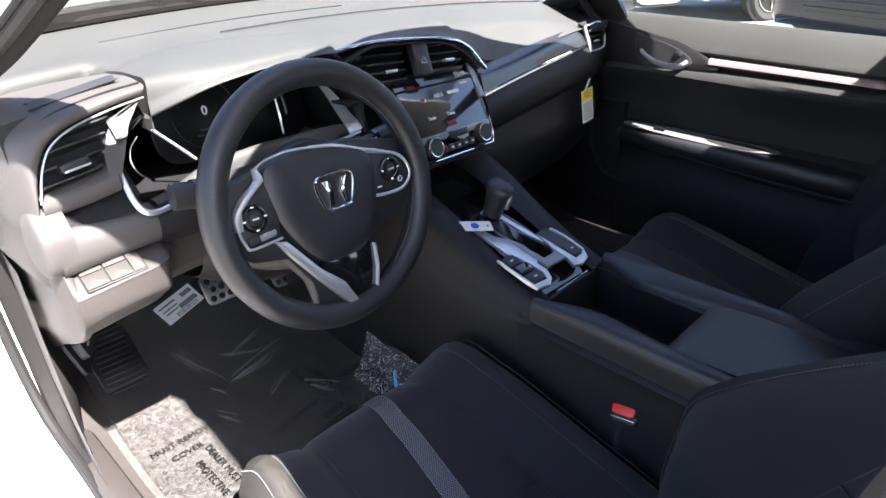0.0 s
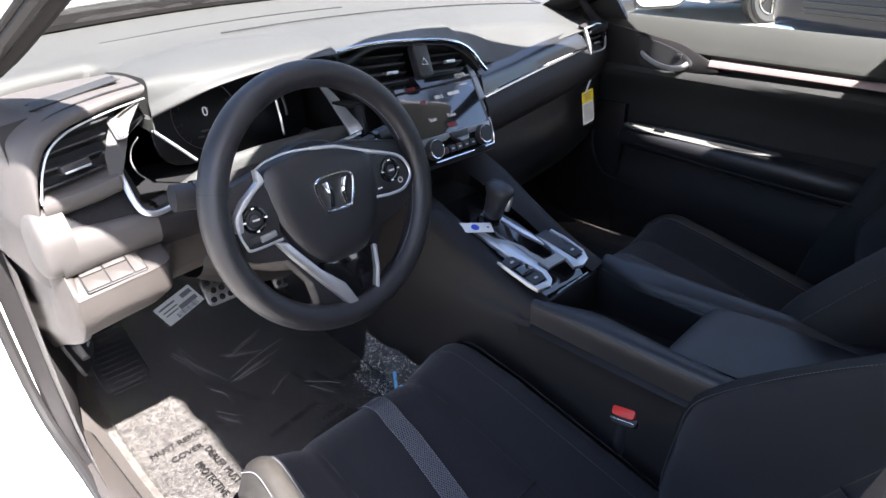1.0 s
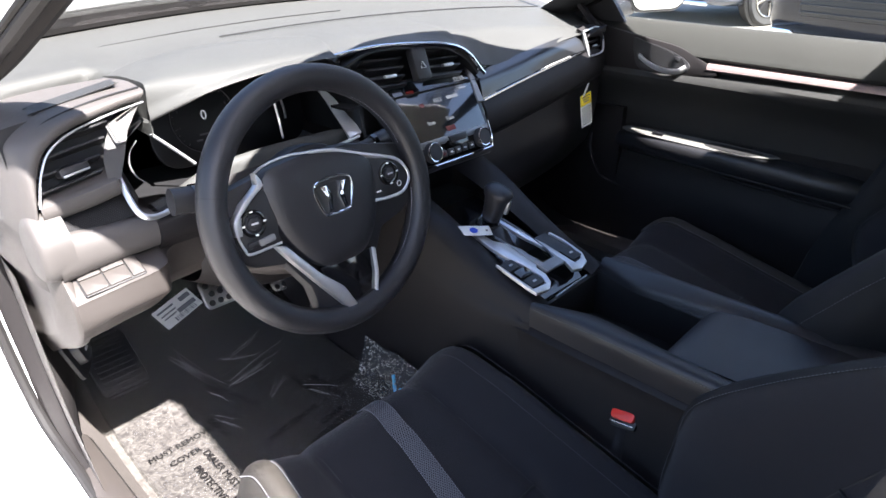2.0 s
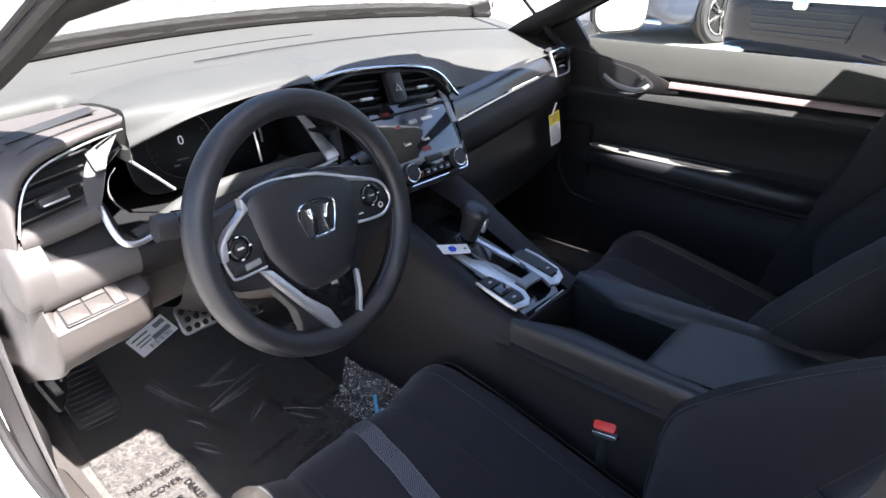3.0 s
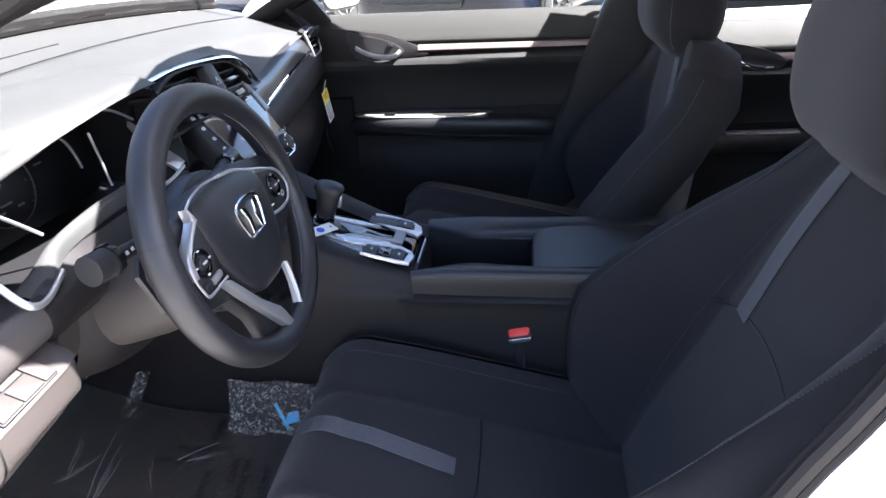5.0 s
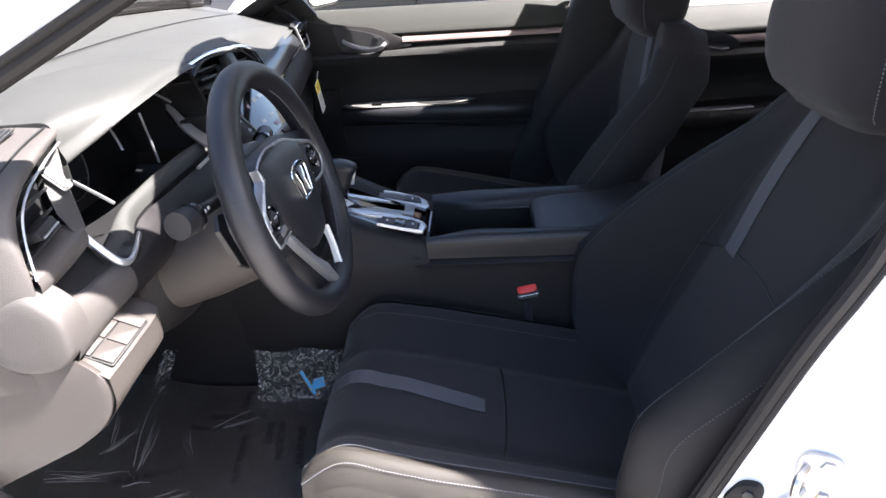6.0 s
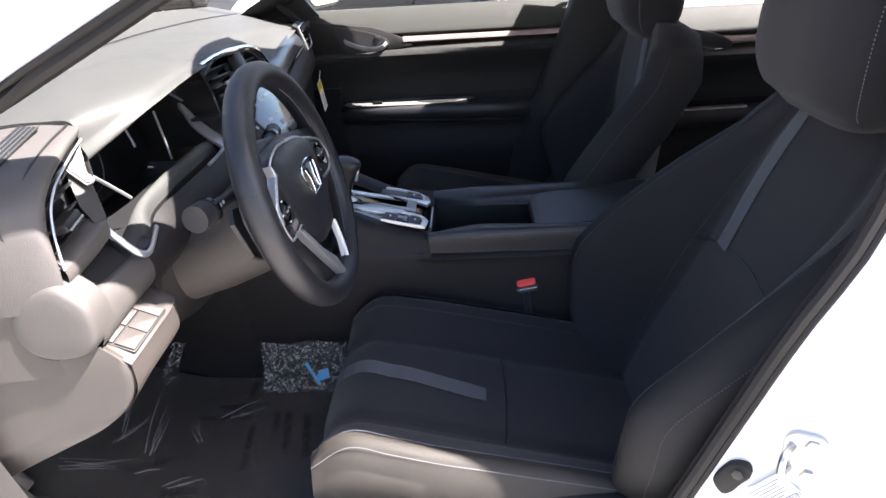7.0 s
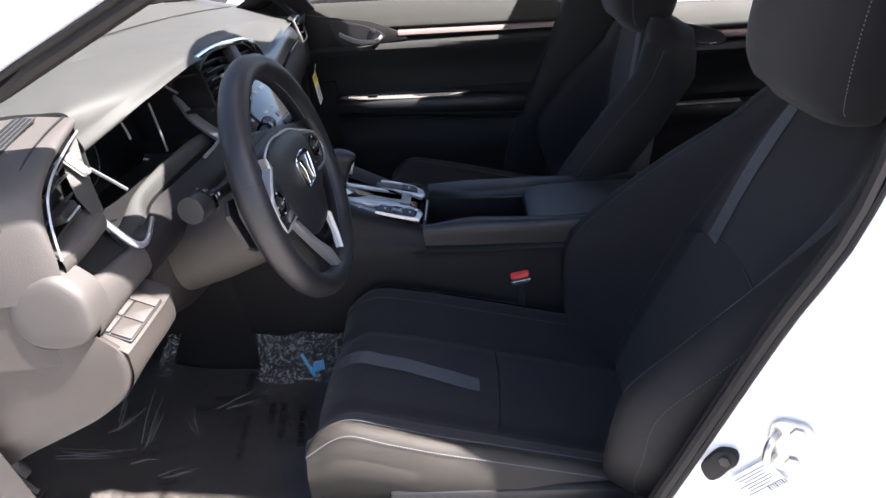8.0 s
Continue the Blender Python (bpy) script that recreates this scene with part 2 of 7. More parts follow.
def sheet(rows, nu, nv, thick):
    """A smooth solid skin of that thickness over a coarse net (grown against the normals)."""
    bm = skin(smooth_rows(rows, nu, nv))
    bmesh.ops.recalc_face_normals(bm, faces=bm.faces[:])
    bmesh.ops.solidify(bm, geom=bm.faces[:], thickness=thick)
    return bm


def tube(pts, r, sides=8, n=0, closed=False, flat=1.0, up=None, bm=None, taper=1.0):
    """A rod along a smooth curve; flat squeezes its section along the direction up."""
    c = spline(pts, n, closed) if n else [Vector(q) for q in pts]
    rows, prev = [], None
    for i, q in enumerate(c):
        a = c[(i - 1) % len(c)] if closed or i > 0 else c[0]
        b = c[(i + 1) % len(c)] if closed or i < len(c) - 1 else c[-1]
        d = (b - a).normalized()
        if up is not None:
            u = Vector(up) - d * d.dot(Vector(up))
        elif prev is None:
            u = d.orthogonal()
        else:
            u = prev - d * d.dot(prev)
        u.normalize()
        prev = u
        s = d.cross(u)
        k = r * (1 + (taper - 1) * i / max(1, len(c) - 1))
        rows.append([q + (u * math.sin(2 * math.pi * j / sides) * flat + s * math.cos(2 * math.pi * j / sides)) * k for j in range(sides)])
    return skin(rows, close_u=True, close_v=closed, bm=bm, caps=not closed)


def box(center, size, bevel=0.0, m=None, bm=None, seg=2):
    """A block with rounded edges, turned by m about its centre."""
    own = bmesh.new()
    bmesh.ops.create_cube(own, size=1)
    bmesh.ops.scale(own, vec=size, verts=own.verts[:])
    if bevel:
        bmesh.ops.bevel(own, geom=own.edges[:], offset=bevel, segments=seg, profile=0.5, affect="EDGES")
    m = Matrix.Translation(center) @ (m.to_4x4() if m else Matrix())
    bmesh.ops.transform(own, matrix=m, verts=own.verts[:])
    return merge(bm, own)


def merge(bm, own):
    if bm is None:
        return own
    me = bpy.data.meshes.new("tmp")
    own.to_mesh(me)
    own.free()
    bm.from_mesh(me)
    bpy.data.meshes.remove(me)
    return bm


def prism(outline, depth, m=None, bevel=0.0, bm=None, seg=2, dome=0.0):
    """A plate of that depth (towards local +z) over a 2D outline; its front edge is rounded, and dome lifts its middle."""
    own = bmesh.new()
    vs = [own.verts.new((p[0], p[1], 0)) for p in outline]
    f = own.faces.new(vs)
    f.normal_update()
    if f.normal.z < 0:
        f.normal_flip()
    top = bmesh.ops.extrude_face_region(own, geom=[f])
    tv = [g for g in top["geom"] if isinstance(g, bmesh.types.BMVert)]
    bmesh.ops.translate(own, vec=(0, 0, depth), verts=tv)
    if bevel:
        es = [e for e in own.edges if all(v in tv for v in e.verts)]
        bmesh.ops.bevel(own, geom=es, offset=bevel, segments=seg, profile=0.5, affect="EDGES")
    if dome:
        big = max(own.faces, key=lambda q: q.calc_area() * (q.normal.z > 0.5 or q.calc_center_median().z > depth * 0.9))
        c = big.calc_center_median()
        r = bmesh.ops.inset_region(own, faces=[big], thickness=0.0)
        pk = bmesh.ops.poke(own, faces=[big])
        for v in pk["verts"]:
            v.co.z += dome
    if m is not None:
        bmesh.ops.transform(own, matrix=m, verts=own.verts[:])
    return merge(bm, own)


def rounded(w, h, r, n=4, cx=0, cy=0):
    """The outline of a rectangle with rounded corners."""
    out = []
    for sx, sy, a in ((1, 1, 0), (-1, 1, 90), (-1, -1, 180), (1, -1, 270)):
        for i in range(n + 1):
            t = radians(a + 90 * i / n)
            out.append((cx + sx * (w / 2 - r) + r * math.cos(t), cy + sy * (h / 2 - r) + r * math.sin(t)))
    return out


def ring(center, r0, r1, depth, m, sides=28, bm=None):
    """A flat ring with a thickness, in the local plane of m."""
    rows = []
    for i in range(sides):
        a = 2 * math.pi * i / sides
        d = Vector((math.cos(a), math.sin(a), 0))
        c = Vector((center[0], center[1], 0))
        rows.append([m @ (c + d * r0), m @ (c + d * r1), m @ (c + d * r1 + Vector((0, 0, depth * 0.8))), m @ (c + d * (r1 * 0.7 + r0 * 0.3) + Vector((0, 0, depth))), m @ (c + d * r0 + Vector((0, 0, depth * 0.8)))])
    return skin(rows, close_u=True, close_v=True, bm=bm)


def disc(center, r, depth, m, sides=24, bevel=0.0, bm=None):
    return prism([(center[0] + r * math.cos(2 * math.pi * i / sides), center[1] + r * math.sin(2 * math.pi * i / sides)) for i in range(sides)], depth, m, bevel, bm)


def stitches(pts, pitch=0.0045, r=0.00055, bm=None, twin=None):
    """A row of short thread stitches along a curve."""
    n = max(4, int(sum((Vector(pts[i + 1]) - Vector(pts[i])).length for i in range(len(pts) - 1)) / pitch))
    c = spline(pts, 2 * n)
    bm = bm or bmesh.new()
    for i in range(0, len(c) - 1, 2):
        a, b = c[i], c[i + 1]
        tube([a, a.lerp(b, 0.5) + (Vector((0, 0, 0))), b], r, 4, bm=bm)
    return bm


def frame_of(origin, right, up):
    """A local frame: x to the right, y up, z out of the plane."""
    x = Vector(right).normalized()
    z = x.cross(Vector(up)).normalized()
    y = z.cross(x)
    m = Matrix((x, y, z)).transposed().to_4x4()
    m.translation = Vector(origin)
    return m


# ---- the car's shell ----
V = Vector
GROUND = 0.10
shell = thing("car_body", (0, 0, GROUND), "white car body shell with dark trimmed door opening", "car body", kind="structure")
# the driver's door opening, from the screen pillar round by the sill and the middle pillar to the roof
OPENING = [(-0.652, 0.20, 1.032), (-0.690, 0.40, 0.935), (-0.702, 0.475, 0.82), (-0.702, 0.485, 0.64), (-0.695, 0.44, 0.45), (-0.685, 0.31, 0.385),
           (-0.685, 0.0, 0.37), (-0.685, -0.28, 0.375), (-0.688, -0.42, 0.42), (-0.690, -0.460, 0.51), (-0.690, -0.512, 0.64), (-0.690, -0.558, 0.755),
           (-0.684, -0.608, 0.85), (-0.668, -0.640, 0.95), (-0.63, -0.67, 1.08), (-0.585, -0.68, 1.20), (-0.545, -0.62, 1.29), (-0.535, -0.50, 1.31),
           (-0.548, -0.40, 1.30), (-0.588, -0.20, 1.224), (-0.620, 0.0, 1.128)]
MID = V((-0.66, -0.08, 0.80))


def loop_rows(section, mirror=1, n=120):
    """Sections carried round the opening: pairs of (away from the opening, inwards to the car)."""
    c = spline(OPENING, n, True)
    if mirror > 0:
        # the driver's middle pillar stands a little further in
        c = [q + V((0.030, 0.034, 0)) * min(1.0, max(0.0, (-0.20 - q.y) / 0.2)) for q in c]
    rows = []
    for i, q in enumerate(c):
        d = (c[(i + 1) % n] - c[i - 1]).normalized()
        out = d.cross(V((1, 0, 0))).normalized()
        if out.dot(q - MID) < 0:
            out = -out
        thin = min(1.0, max(0.25, (1.28 - q.z) / 0.22))
        if q.z > 0.9 and mirror > 0:
            # unseen rail widened towards both ends, shaped to shade the dash and floor
            thin = max(thin, 1.45 * min(1.0, max(0.0, (0.02 - q.y) / 0.06)), 0.62 * min(1.0, max(0.0, (-0.16 - q.y) / 0.08)), 1.4 * min(1.0, max(0.0, (q.y + 0.08) / 0.06)))
        slim = 1.0
        if mirror > 0:
            slim = 0.42 if q.y > 0.02 and q.z > 0.93 else 0.22 if q.y < -0.40 else 0.32 + 0.68 * min(1.0, max(0.0, (q.z - 0.40) / 0.12))
        rows.append([V(((q.x + (s[1] * thin if s[1] < 0 else s[1] * slim)) * mirror, q.y + out.y * s[0], q.z + out.z * s[0] * (0.45 + 0.55 * thin))) for s in section])
    return rows


TRIM_SEC = [(0.03, 0.10), (0.012, 0.088), (-0.002, 0.066), (-0.006, 0.04), (-0.003, 0.016), (0.006, 0.006), (0.02, 0.004)]
JAMB_SEC = [(0.002, 0.010), (0.008, -0.004), (0.020, -0.010), (0.040, -0.024), (0.060, -0.034), (0.080, -0.046), (0.100, -0.066), (0.16, -0.078), (0.165, -0.06)]
for side in (1, -1):
    part("opening_trim", skin(loop_rows(TRIM_SEC, side), close_v=True), M_TRIM if side > 0 else M_PILLAR, shell, "brown-grey door opening trim")
    part("jamb", skin(loop_rows(JAMB_SEC if side > 0 else JAMB_SEC[:6] + [(0.075, -0.05)], side), close_v=True), M_WHITEPAINT, shell, "white painted door jamb")
    sealpath = [r[0] for r in loop_rows([(-0.001, -0.001)], side, 90)]
    part("door_seal", tube(sealpath, 0.0075, 8, closed=True), M_RUBBER, shell, "dark rubber door seal")
    sealpath = [r[0] for r in loop_rows([(0.006, -0.006)], side, 90)]
    part("seal_lip", tube(sealpath, 0.0036, 6, closed=True), M_RUBBER, shell, "thin rubber seal lip")


def roof_z(x, y):
    return 1.375 - 0.22 * x * x - 0.05 * max(0.0, -y - 1.2) ** 2 - 0.08 * max(0.0, y + 0.45)


# roof with headliner, open at the screen
# unseen header edge, bent unevenly so its shadow covers wheel rim and passenger's band
HEADER = [(-0.52, -0.17), (-0.40, -0.095), (-0.26, -0.035), (0, 0.015), (0.26, -0.045), (0.40, -0.05), (0.52, -0.075)]
roof_rows = []
for k in range(9):
    f = k / 8
    roof_rows.append([V((p.x, p.y * (1 - f) - 2.25 * f, roof_z(p.x, p.y * (1 - f) - 2.25 * f))) for p in spline([(a, b, 0) for a, b in HEADER], 15)])
bm = skin(roof_rows)
bmesh.ops.solidify(bm, geom=bm.faces[:], thickness=0.03)
part("roof", bm, M_WHITEPAINT, shell, "white roof skin")
bm = skin([[p - V((0, 0, 0.04)) for p in r] for r in roof_rows])
bmesh.ops.solidify(bm, geom=bm.faces[:], thickness=0.008)
part("headliner", bm, M_HEAD, shell, "pale grey headliner")


def screen_base(x):
    """Where the wind screen meets the dash top."""
    return V((x, 0.62 - 0.20 * x * x, 1.022 - 0.06 * x * x))


ws_rows = []
for k in range(9):
    f = k / 8
    row = []
    for p in spline([(a, b, 0) for a, b in HEADER], 17):
        top = V((p.x, p.y, roof_z(p.x, p.y) - 0.01))
        q = screen_base(p.x * 1.27).lerp(top, f)
        q.z += 0.03 * math.sin(math.pi * f)
        row.append(q)
    ws_rows.append(row)
bm = skin(ws_rows)
bmesh.ops.solidify(bm, geom=bm.faces[:], thickness=0.005)
screen_glass = part("windscreen", bm, M_GLASS, shell, "clear curved windscreen")
screen_glass.visible_shadow = False
# black border at the foot of the screen, with the cowl outside
foot = [screen_base(x) + V((0, 0.0, 0.006)) for x in (-0.68, -0.5, -0.25, 0, 0.25, 0.5, 0.68)]
part("screen_border", tube(foot, 0.010, 8, 40), M_RUBBER, shell, "black screen border")
cowl = [[screen_base(x) + V((0, 0.02 + 0.07 * k, -0.006 - 0.012 * k)) for x in (-0.72, -0.5, -0.25, 0, 0.25, 0.5, 0.72)] for k in range(3)]
part("cowl", sheet(cowl, 30, 6, 0.01), M_SOFTBLACK, shell, "black plastic cowl")
hood = [[V((x, 0.76 - 0.20 * x * x + 0.34 * k, 1.018 - 0.05 * x * x - 0.007 * k * k)) for x in (-0.75, -0.5, -0.25, 0, 0.25, 0.5, 0.75)] for k in range(4)]
part("bonnet", sheet(hood, 30, 16, 0.01), M_WHITEPAINT, shell, "white bonnet beyond the screen")
# floor pan, tunnel side, bulkhead
pan = [[V((x, y, z)) for x in (-0.70, -0.62, -0.4, -0.1, 0.1, 0.4, 0.62, 0.70)] for y, z in ((-2.2, 0.33), (-1.0, 0.31), (-0.4, 0.305), (0.15, 0.305), (0.36, 0.315), (0.52, 0.38), (0.66, 0.52), (0.72, 0.70), (0.73, 0.93))]
part("floor_pan", sheet(pan, 30, 40, -0.02), M_CARPET, shell, "charcoal carpeted floor pan")
part("sill_plate", box((-0.667, -0.02, 0.357), (0.050, 0.88, 0.07), 0.018), M_PLASTIC_LIT, shell, "grey plastic sill plate")
part("sill_plate", box((0.640, -0.05, 0.352), (0.085, 0.80, 0.07), 0.02), M_PLASTIC_LIT, shell, "grey plastic sill plate")
part("side_sill", box((-0.735, -0.3, 0.27), (0.10, 2.6, 0.22), 0.04), M_WHITEPAINT, shell)
part("side_sill", box((0.735, -0.3, 0.27), (0.10, 2.6, 0.22), 0.04), M_WHITEPAINT, shell)
# rear of the cabin, closed below the windows
for sx in (1, -1):
    part("rear_side", box((sx * 0.74, -1.5, 0.60), (0.06, 1.5, 0.62), 0.02), M_WHITEPAINT, shell)
    part("rear_pillar", box((sx * 0.60, -1.95, 1.12), (0.16, 0.5, 0.50), 0.05, Matrix.Rotation(radians(-sx * 16), 3, "Y")), M_TRIM, shell)
    part("roof_rail", tube([(sx * 0.53, -0.55, 1.335), (sx * 0.56, -1.2, 1.33), (sx * 0.56, -2.0, 1.28)], 0.04, 8, 14), M_WHITEPAINT, shell)
part("rear_door_panel", box((-0.70, -1.12, 0.64), (0.05, 0.80, 0.62), 0.02), M_PILLAR, shell, "dark rear door panel")
q = [[V((-0.715 + 0.15 * f, y, 0.94 + 0.36 * f)) for y in (-0.70, -1.1, -1.55, -1.9)] for f in (0, 0.5, 1)]
part("rear_side_glass", sheet(q, 8, 6, 0.005), M_DARKGLASS, shell, "dark tinted rear side glass")
part("rear_wall", box((0, -2.25, 0.68), (1.45, 0.06, 0.75), 0.02), M_CARPET, shell)
# bulkhead edge below the screen
rows = [[V((-0.672 + dx, y, z)) for y, dx in ((ya - 0.08, -0.004), (ya, 0.0), (ya + 0.04, 0.006), (0.50, 0.03), (0.62, 0.04))] for z, ya in ((0.34, 0.30), (0.40, 0.33), (0.46, 0.37), (0.52, 0.40), (0.60, 0.42), (0.72, 0.44))]
part("kick_panel", skin(smooth_rows(rows, 14, 18)), M_PLASTIC_LIT, shell, "grey footwell side panel")
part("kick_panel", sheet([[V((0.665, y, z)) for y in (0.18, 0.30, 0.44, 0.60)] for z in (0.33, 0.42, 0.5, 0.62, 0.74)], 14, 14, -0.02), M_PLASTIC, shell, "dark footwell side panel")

# ---- lettering ----
M_ON = glow("lit white print", (0.8, 0.85, 0.9), 0.06)
M_ONRED = glow("lit red print", (0.8, 0.06, 0.05), 0.012)


def lettering(name, body, size, m, mat, parent, depth=0.0003):
    """Flat lettering as a mesh."""
    cu = bpy.data.curves.new(name, "FONT")
    cu.body, cu.size, cu.extrude = body, size, depth
    tmp = bpy.data.objects.new(name, cu)
    scene.collection.objects.link(tmp)
    me = bpy.data.meshes.new_from_object(tmp.evaluated_get(bpy.context.evaluated_depsgraph_get()))
    bpy.data.objects.remove(tmp)
    bpy.data.curves.remove(cu)
    me.transform(m)
    me.materials.append(mat)
    ob = new(name, me)
    ob.parent = parent
    if parent.type == "EMPTY":
        ob.matrix_parent_inverse = Matrix.Translation(-Vector(parent.location))
    return ob


# ---- dash board ----
def end_in(q):
    """Draws the outer end of the dash in."""
    x = q[0] if q[0] > -0.655 else -0.655 + (q[0] + 0.655) * 0.45
    return V((x, q[1], q[2]))


dash = thing("dashboard", (0, 0.35, 0.55), "charcoal soft-skinned dashboard with silver trim, lit by the sun", "dashboard")


def pad_rear(x):
    """Rear edge of the dash top: its y and z."""
    table = ((-0.69, 0.26, 0.900), (-0.60, 0.29, 0.925), (-0.5, 0.30, 0.940), (-0.485, 0.37, 0.960), (-0.38, 0.37, 0.972), (-0.22, 0.37, 0.975), (-0.19, 0.225, 0.974), (-0.12, 0.213, 0.983), (0.0, 0.212, 0.977),
             (0.06, 0.212, 0.965), (0.10, 0.212, 0.948), (0.15, 0.215, 0.912), (0.20, 0.228, 0.905), (0.35, 0.240, 0.912), (0.50, 0.242, 0.925), (0.62, 0.255, 0.932), (0.69, 0.275, 0.925))
    for a, b in zip(table, table[1:]):
        if x <= b[0]:
            f = (x - a[0]) / (b[0] - a[0])
            return a[1] + f * (b[1] - a[1]), a[2] + f * (b[2] - a[2])
    return table[-1][1:]


rows = []
for k in range(6):
    row = []
    for i in range(113):
        x = -0.69 + 1.38 * i / 112
        y0, z0 = pad_rear(x)
        e = screen_base(x)
        crest_y, crest_z = 0.30, 0.985 - 0.10 * max(0, abs(x) - 0.12) ** 1.4
        if x < -0.50 and k in (1, 2):
            q = V((x, y0 + 0.05 * k, z0 + 0.003 * k))
        elif k == 0:
            q = V((x, y0, z0))
        elif k == 1:
            q = V((x, y0 + 0.03, z0 * 0.45 + 0.55 * max(z0 + 0.005, crest_z - 0.006)))
        elif k == 2:
            q = V((x, y0 * 0.3 + (crest_y + 0.02) * 0.7, max(z0 + 0.008, crest_z) if x < 0.1 else crest_z - 0.01))
        elif k == 3:
            q = V((x, 0.43 - 0.10 * x * x, 0.991 - 0.06 * x * x))
        elif k == 4:
            q = V((x, 0.50 - 0.15 * x * x, 0.997 - 0.06 * x * x))
        else:
            q = V((x, e.y - 0.004, e.z - 0.004))
        row.append(q)
    rows.append(row)
fine = [spline([r[j] for r in rows], 30) for j in range(113)]
bm = skin([[fine[j][i] for j in range(113)] for i in range(30)])
bmesh.ops.recalc_face_normals(bm, faces=bm.faces[:])
bmesh.ops.solidify(bm, geom=bm.faces[:], thickness=0.003)
top_pad = part("top_pad", bm, M_PAD, dash, "soft grained dash top", angle=60)
# seams in the dash top
part("seam", tube([(x, 0.452 - 0.10 * x * x, 0.9955 - 0.06 * x * x) for x in (-0.27, -0.1, 0.1, 0.3, 0.45, 0.60)], 0.0012, 6, 40), M_DARK, top_pad)
part("seam", tube([(x, 0.525 - 0.14 * x * x, 1.002 - 0.06 * x * x) for x in (-0.45, -0.3, -0.2, -0.1, 0.05)], 0.0010, 6, 30), M_DARK, top_pad)

# visor over the instruments
vis = [[(-0.493, 0.252, 0.921), (-0.475, 0.240, 0.931), (-0.45, 0.225, 0.943), (-0.42, 0.210, 0.957), (-0.38, 0.200, 0.967), (-0.33, 0.196, 0.974), (-0.27, 0.196, 0.978), (-0.225, 0.197, 0.978)],
       [(-0.490, 0.247, 0.945), (-0.472, 0.234, 0.952), (-0.45, 0.221, 0.961), (-0.42, 0.207, 0.970), (-0.38, 0.198, 0.977), (-0.33, 0.196, 0.982), (-0.27, 0.196, 0.985), (-0.22, 0.197, 0.983)],
       [(-0.487, 0.252, 0.970), (-0.470, 0.244, 0.974), (-0.45, 0.235, 0.978), (-0.42, 0.225, 0.982), (-0.38, 0.217, 0.986), (-0.33, 0.214, 0.989), (-0.27, 0.214, 0.990), (-0.215, 0.215, 0.987)]]
VIS_TOP = [[(-0.487, 0.285, 0.973), (-0.468, 0.280, 0.979), (-0.44, 0.275, 0.985), (-0.41, 0.270, 0.988), (-0.38, 0.268, 0.991), (-0.32, 0.265, 0.994), (-0.26, 0.262, 0.993), (-0.19, 0.260, 0.989)],
       [(-0.492, 0.34, 0.972), (-0.470, 0.34, 0.979), (-0.44, 0.34, 0.985), (-0.41, 0.34, 0.989), (-0.38, 0.34, 0.992), (-0.32, 0.34, 0.995), (-0.25, 0.34, 0.995), (-0.17, 0.34, 0.990)],
       [(-0.50, 0.45, 0.955), (-0.47, 0.45, 0.962), (-0.44, 0.45, 0.968), (-0.40, 0.45, 0.974), (-0.36, 0.45, 0.978), (-0.30, 0.45, 0.980), (-0.24, 0.45, 0.980), (-0.16, 0.45, 0.975)]]
rows = [[V(q) for q in r] for r in vis + VIS_TOP]
rows.insert(0, [V((q[0] + 0.004, 0.375, q[2] + 0.004)) for q in vis[0]])
part("instrument_visor", skin(even_rows(rows, 57, 49)), M_PAD, dash, "arched visor over the instruments", angle=50)

edge = [r[0] for r in even_rows(rows, 57, 49)]
part("visor_side", skin([edge, [V((q.x - 0.001, q.y, 0.905)) for q in edge]]), M_PAD, dash, "closed end of the visor")

# instrument hollow: back face, dials, floor and bright lines
bm = skin([[V((x, 0.385, z - zz * (x < -0.5))) for x in (-0.53, -0.47, -0.40, -0.27, -0.17)] for z, zz in ((0.79, 0), (0.88, 0), (0.965, 0.04))])
bmesh.ops.solidify(bm, geom=bm.faces[:], thickness=0.01)
part("instrument_back", bm, M_DARK, dash, "black instrument hollow")
DIAL = frame_of((-0.327, 0.345, 0.882), (1, 0, 0), (0, 0.25, 1))
face = part("dial_face", prism(rounded(0.27, 0.125, 0.04), 0.006, DIAL, 0.002), M_CLUSTER, dash, "dark digital instrument face")
part("dial_ring", ring((-0.045, 0.006), 0.0530, 0.0542, 0.008, DIAL, 48), M_DIALLINE, face)
bm = bmesh.new()
for i in range(25):
    a = radians(225 - 270 * i / 24)
    box(DIAL @ V((-0.045 + 0.050 * math.cos(a), 0.006 + 0.050 * math.sin(a), 0.008)), (0.0045 if i % 3 == 0 else 0.002, 0.0007, 0.001), 0, (DIAL.to_3x3() @ Matrix.Rotation(a, 3, "Z")), bm)
part("dial_ticks", bm, M_DIALLINE, face)
lettering("dial_number", "0", 0.020, DIAL @ pose(-0.050, 0.004, 0.0075), M_ON, face)
for k in range(1, 8):
    a = radians(225 - 270 * k / 8)
    lettering("dial_number", str(k), 0.006, DIAL @ pose(-0.0465 + 0.043 * math.cos(a), 0.004 + 0.043 * math.sin(a), 0.0075), M_DIALLINE, face)
for x, y, w in ((-0.05, -0.018, 0.020), (-0.03, -0.026, 0.012), (-0.062, -0.026, 0.010), (0.028, 0.01, 0.014)):
    part("dial_print", prism(rounded(w, 0.003, 0.001), 0.0006, DIAL @ pose(x, y, 0.0075)), M_DIALLINE, face, smooth=False)
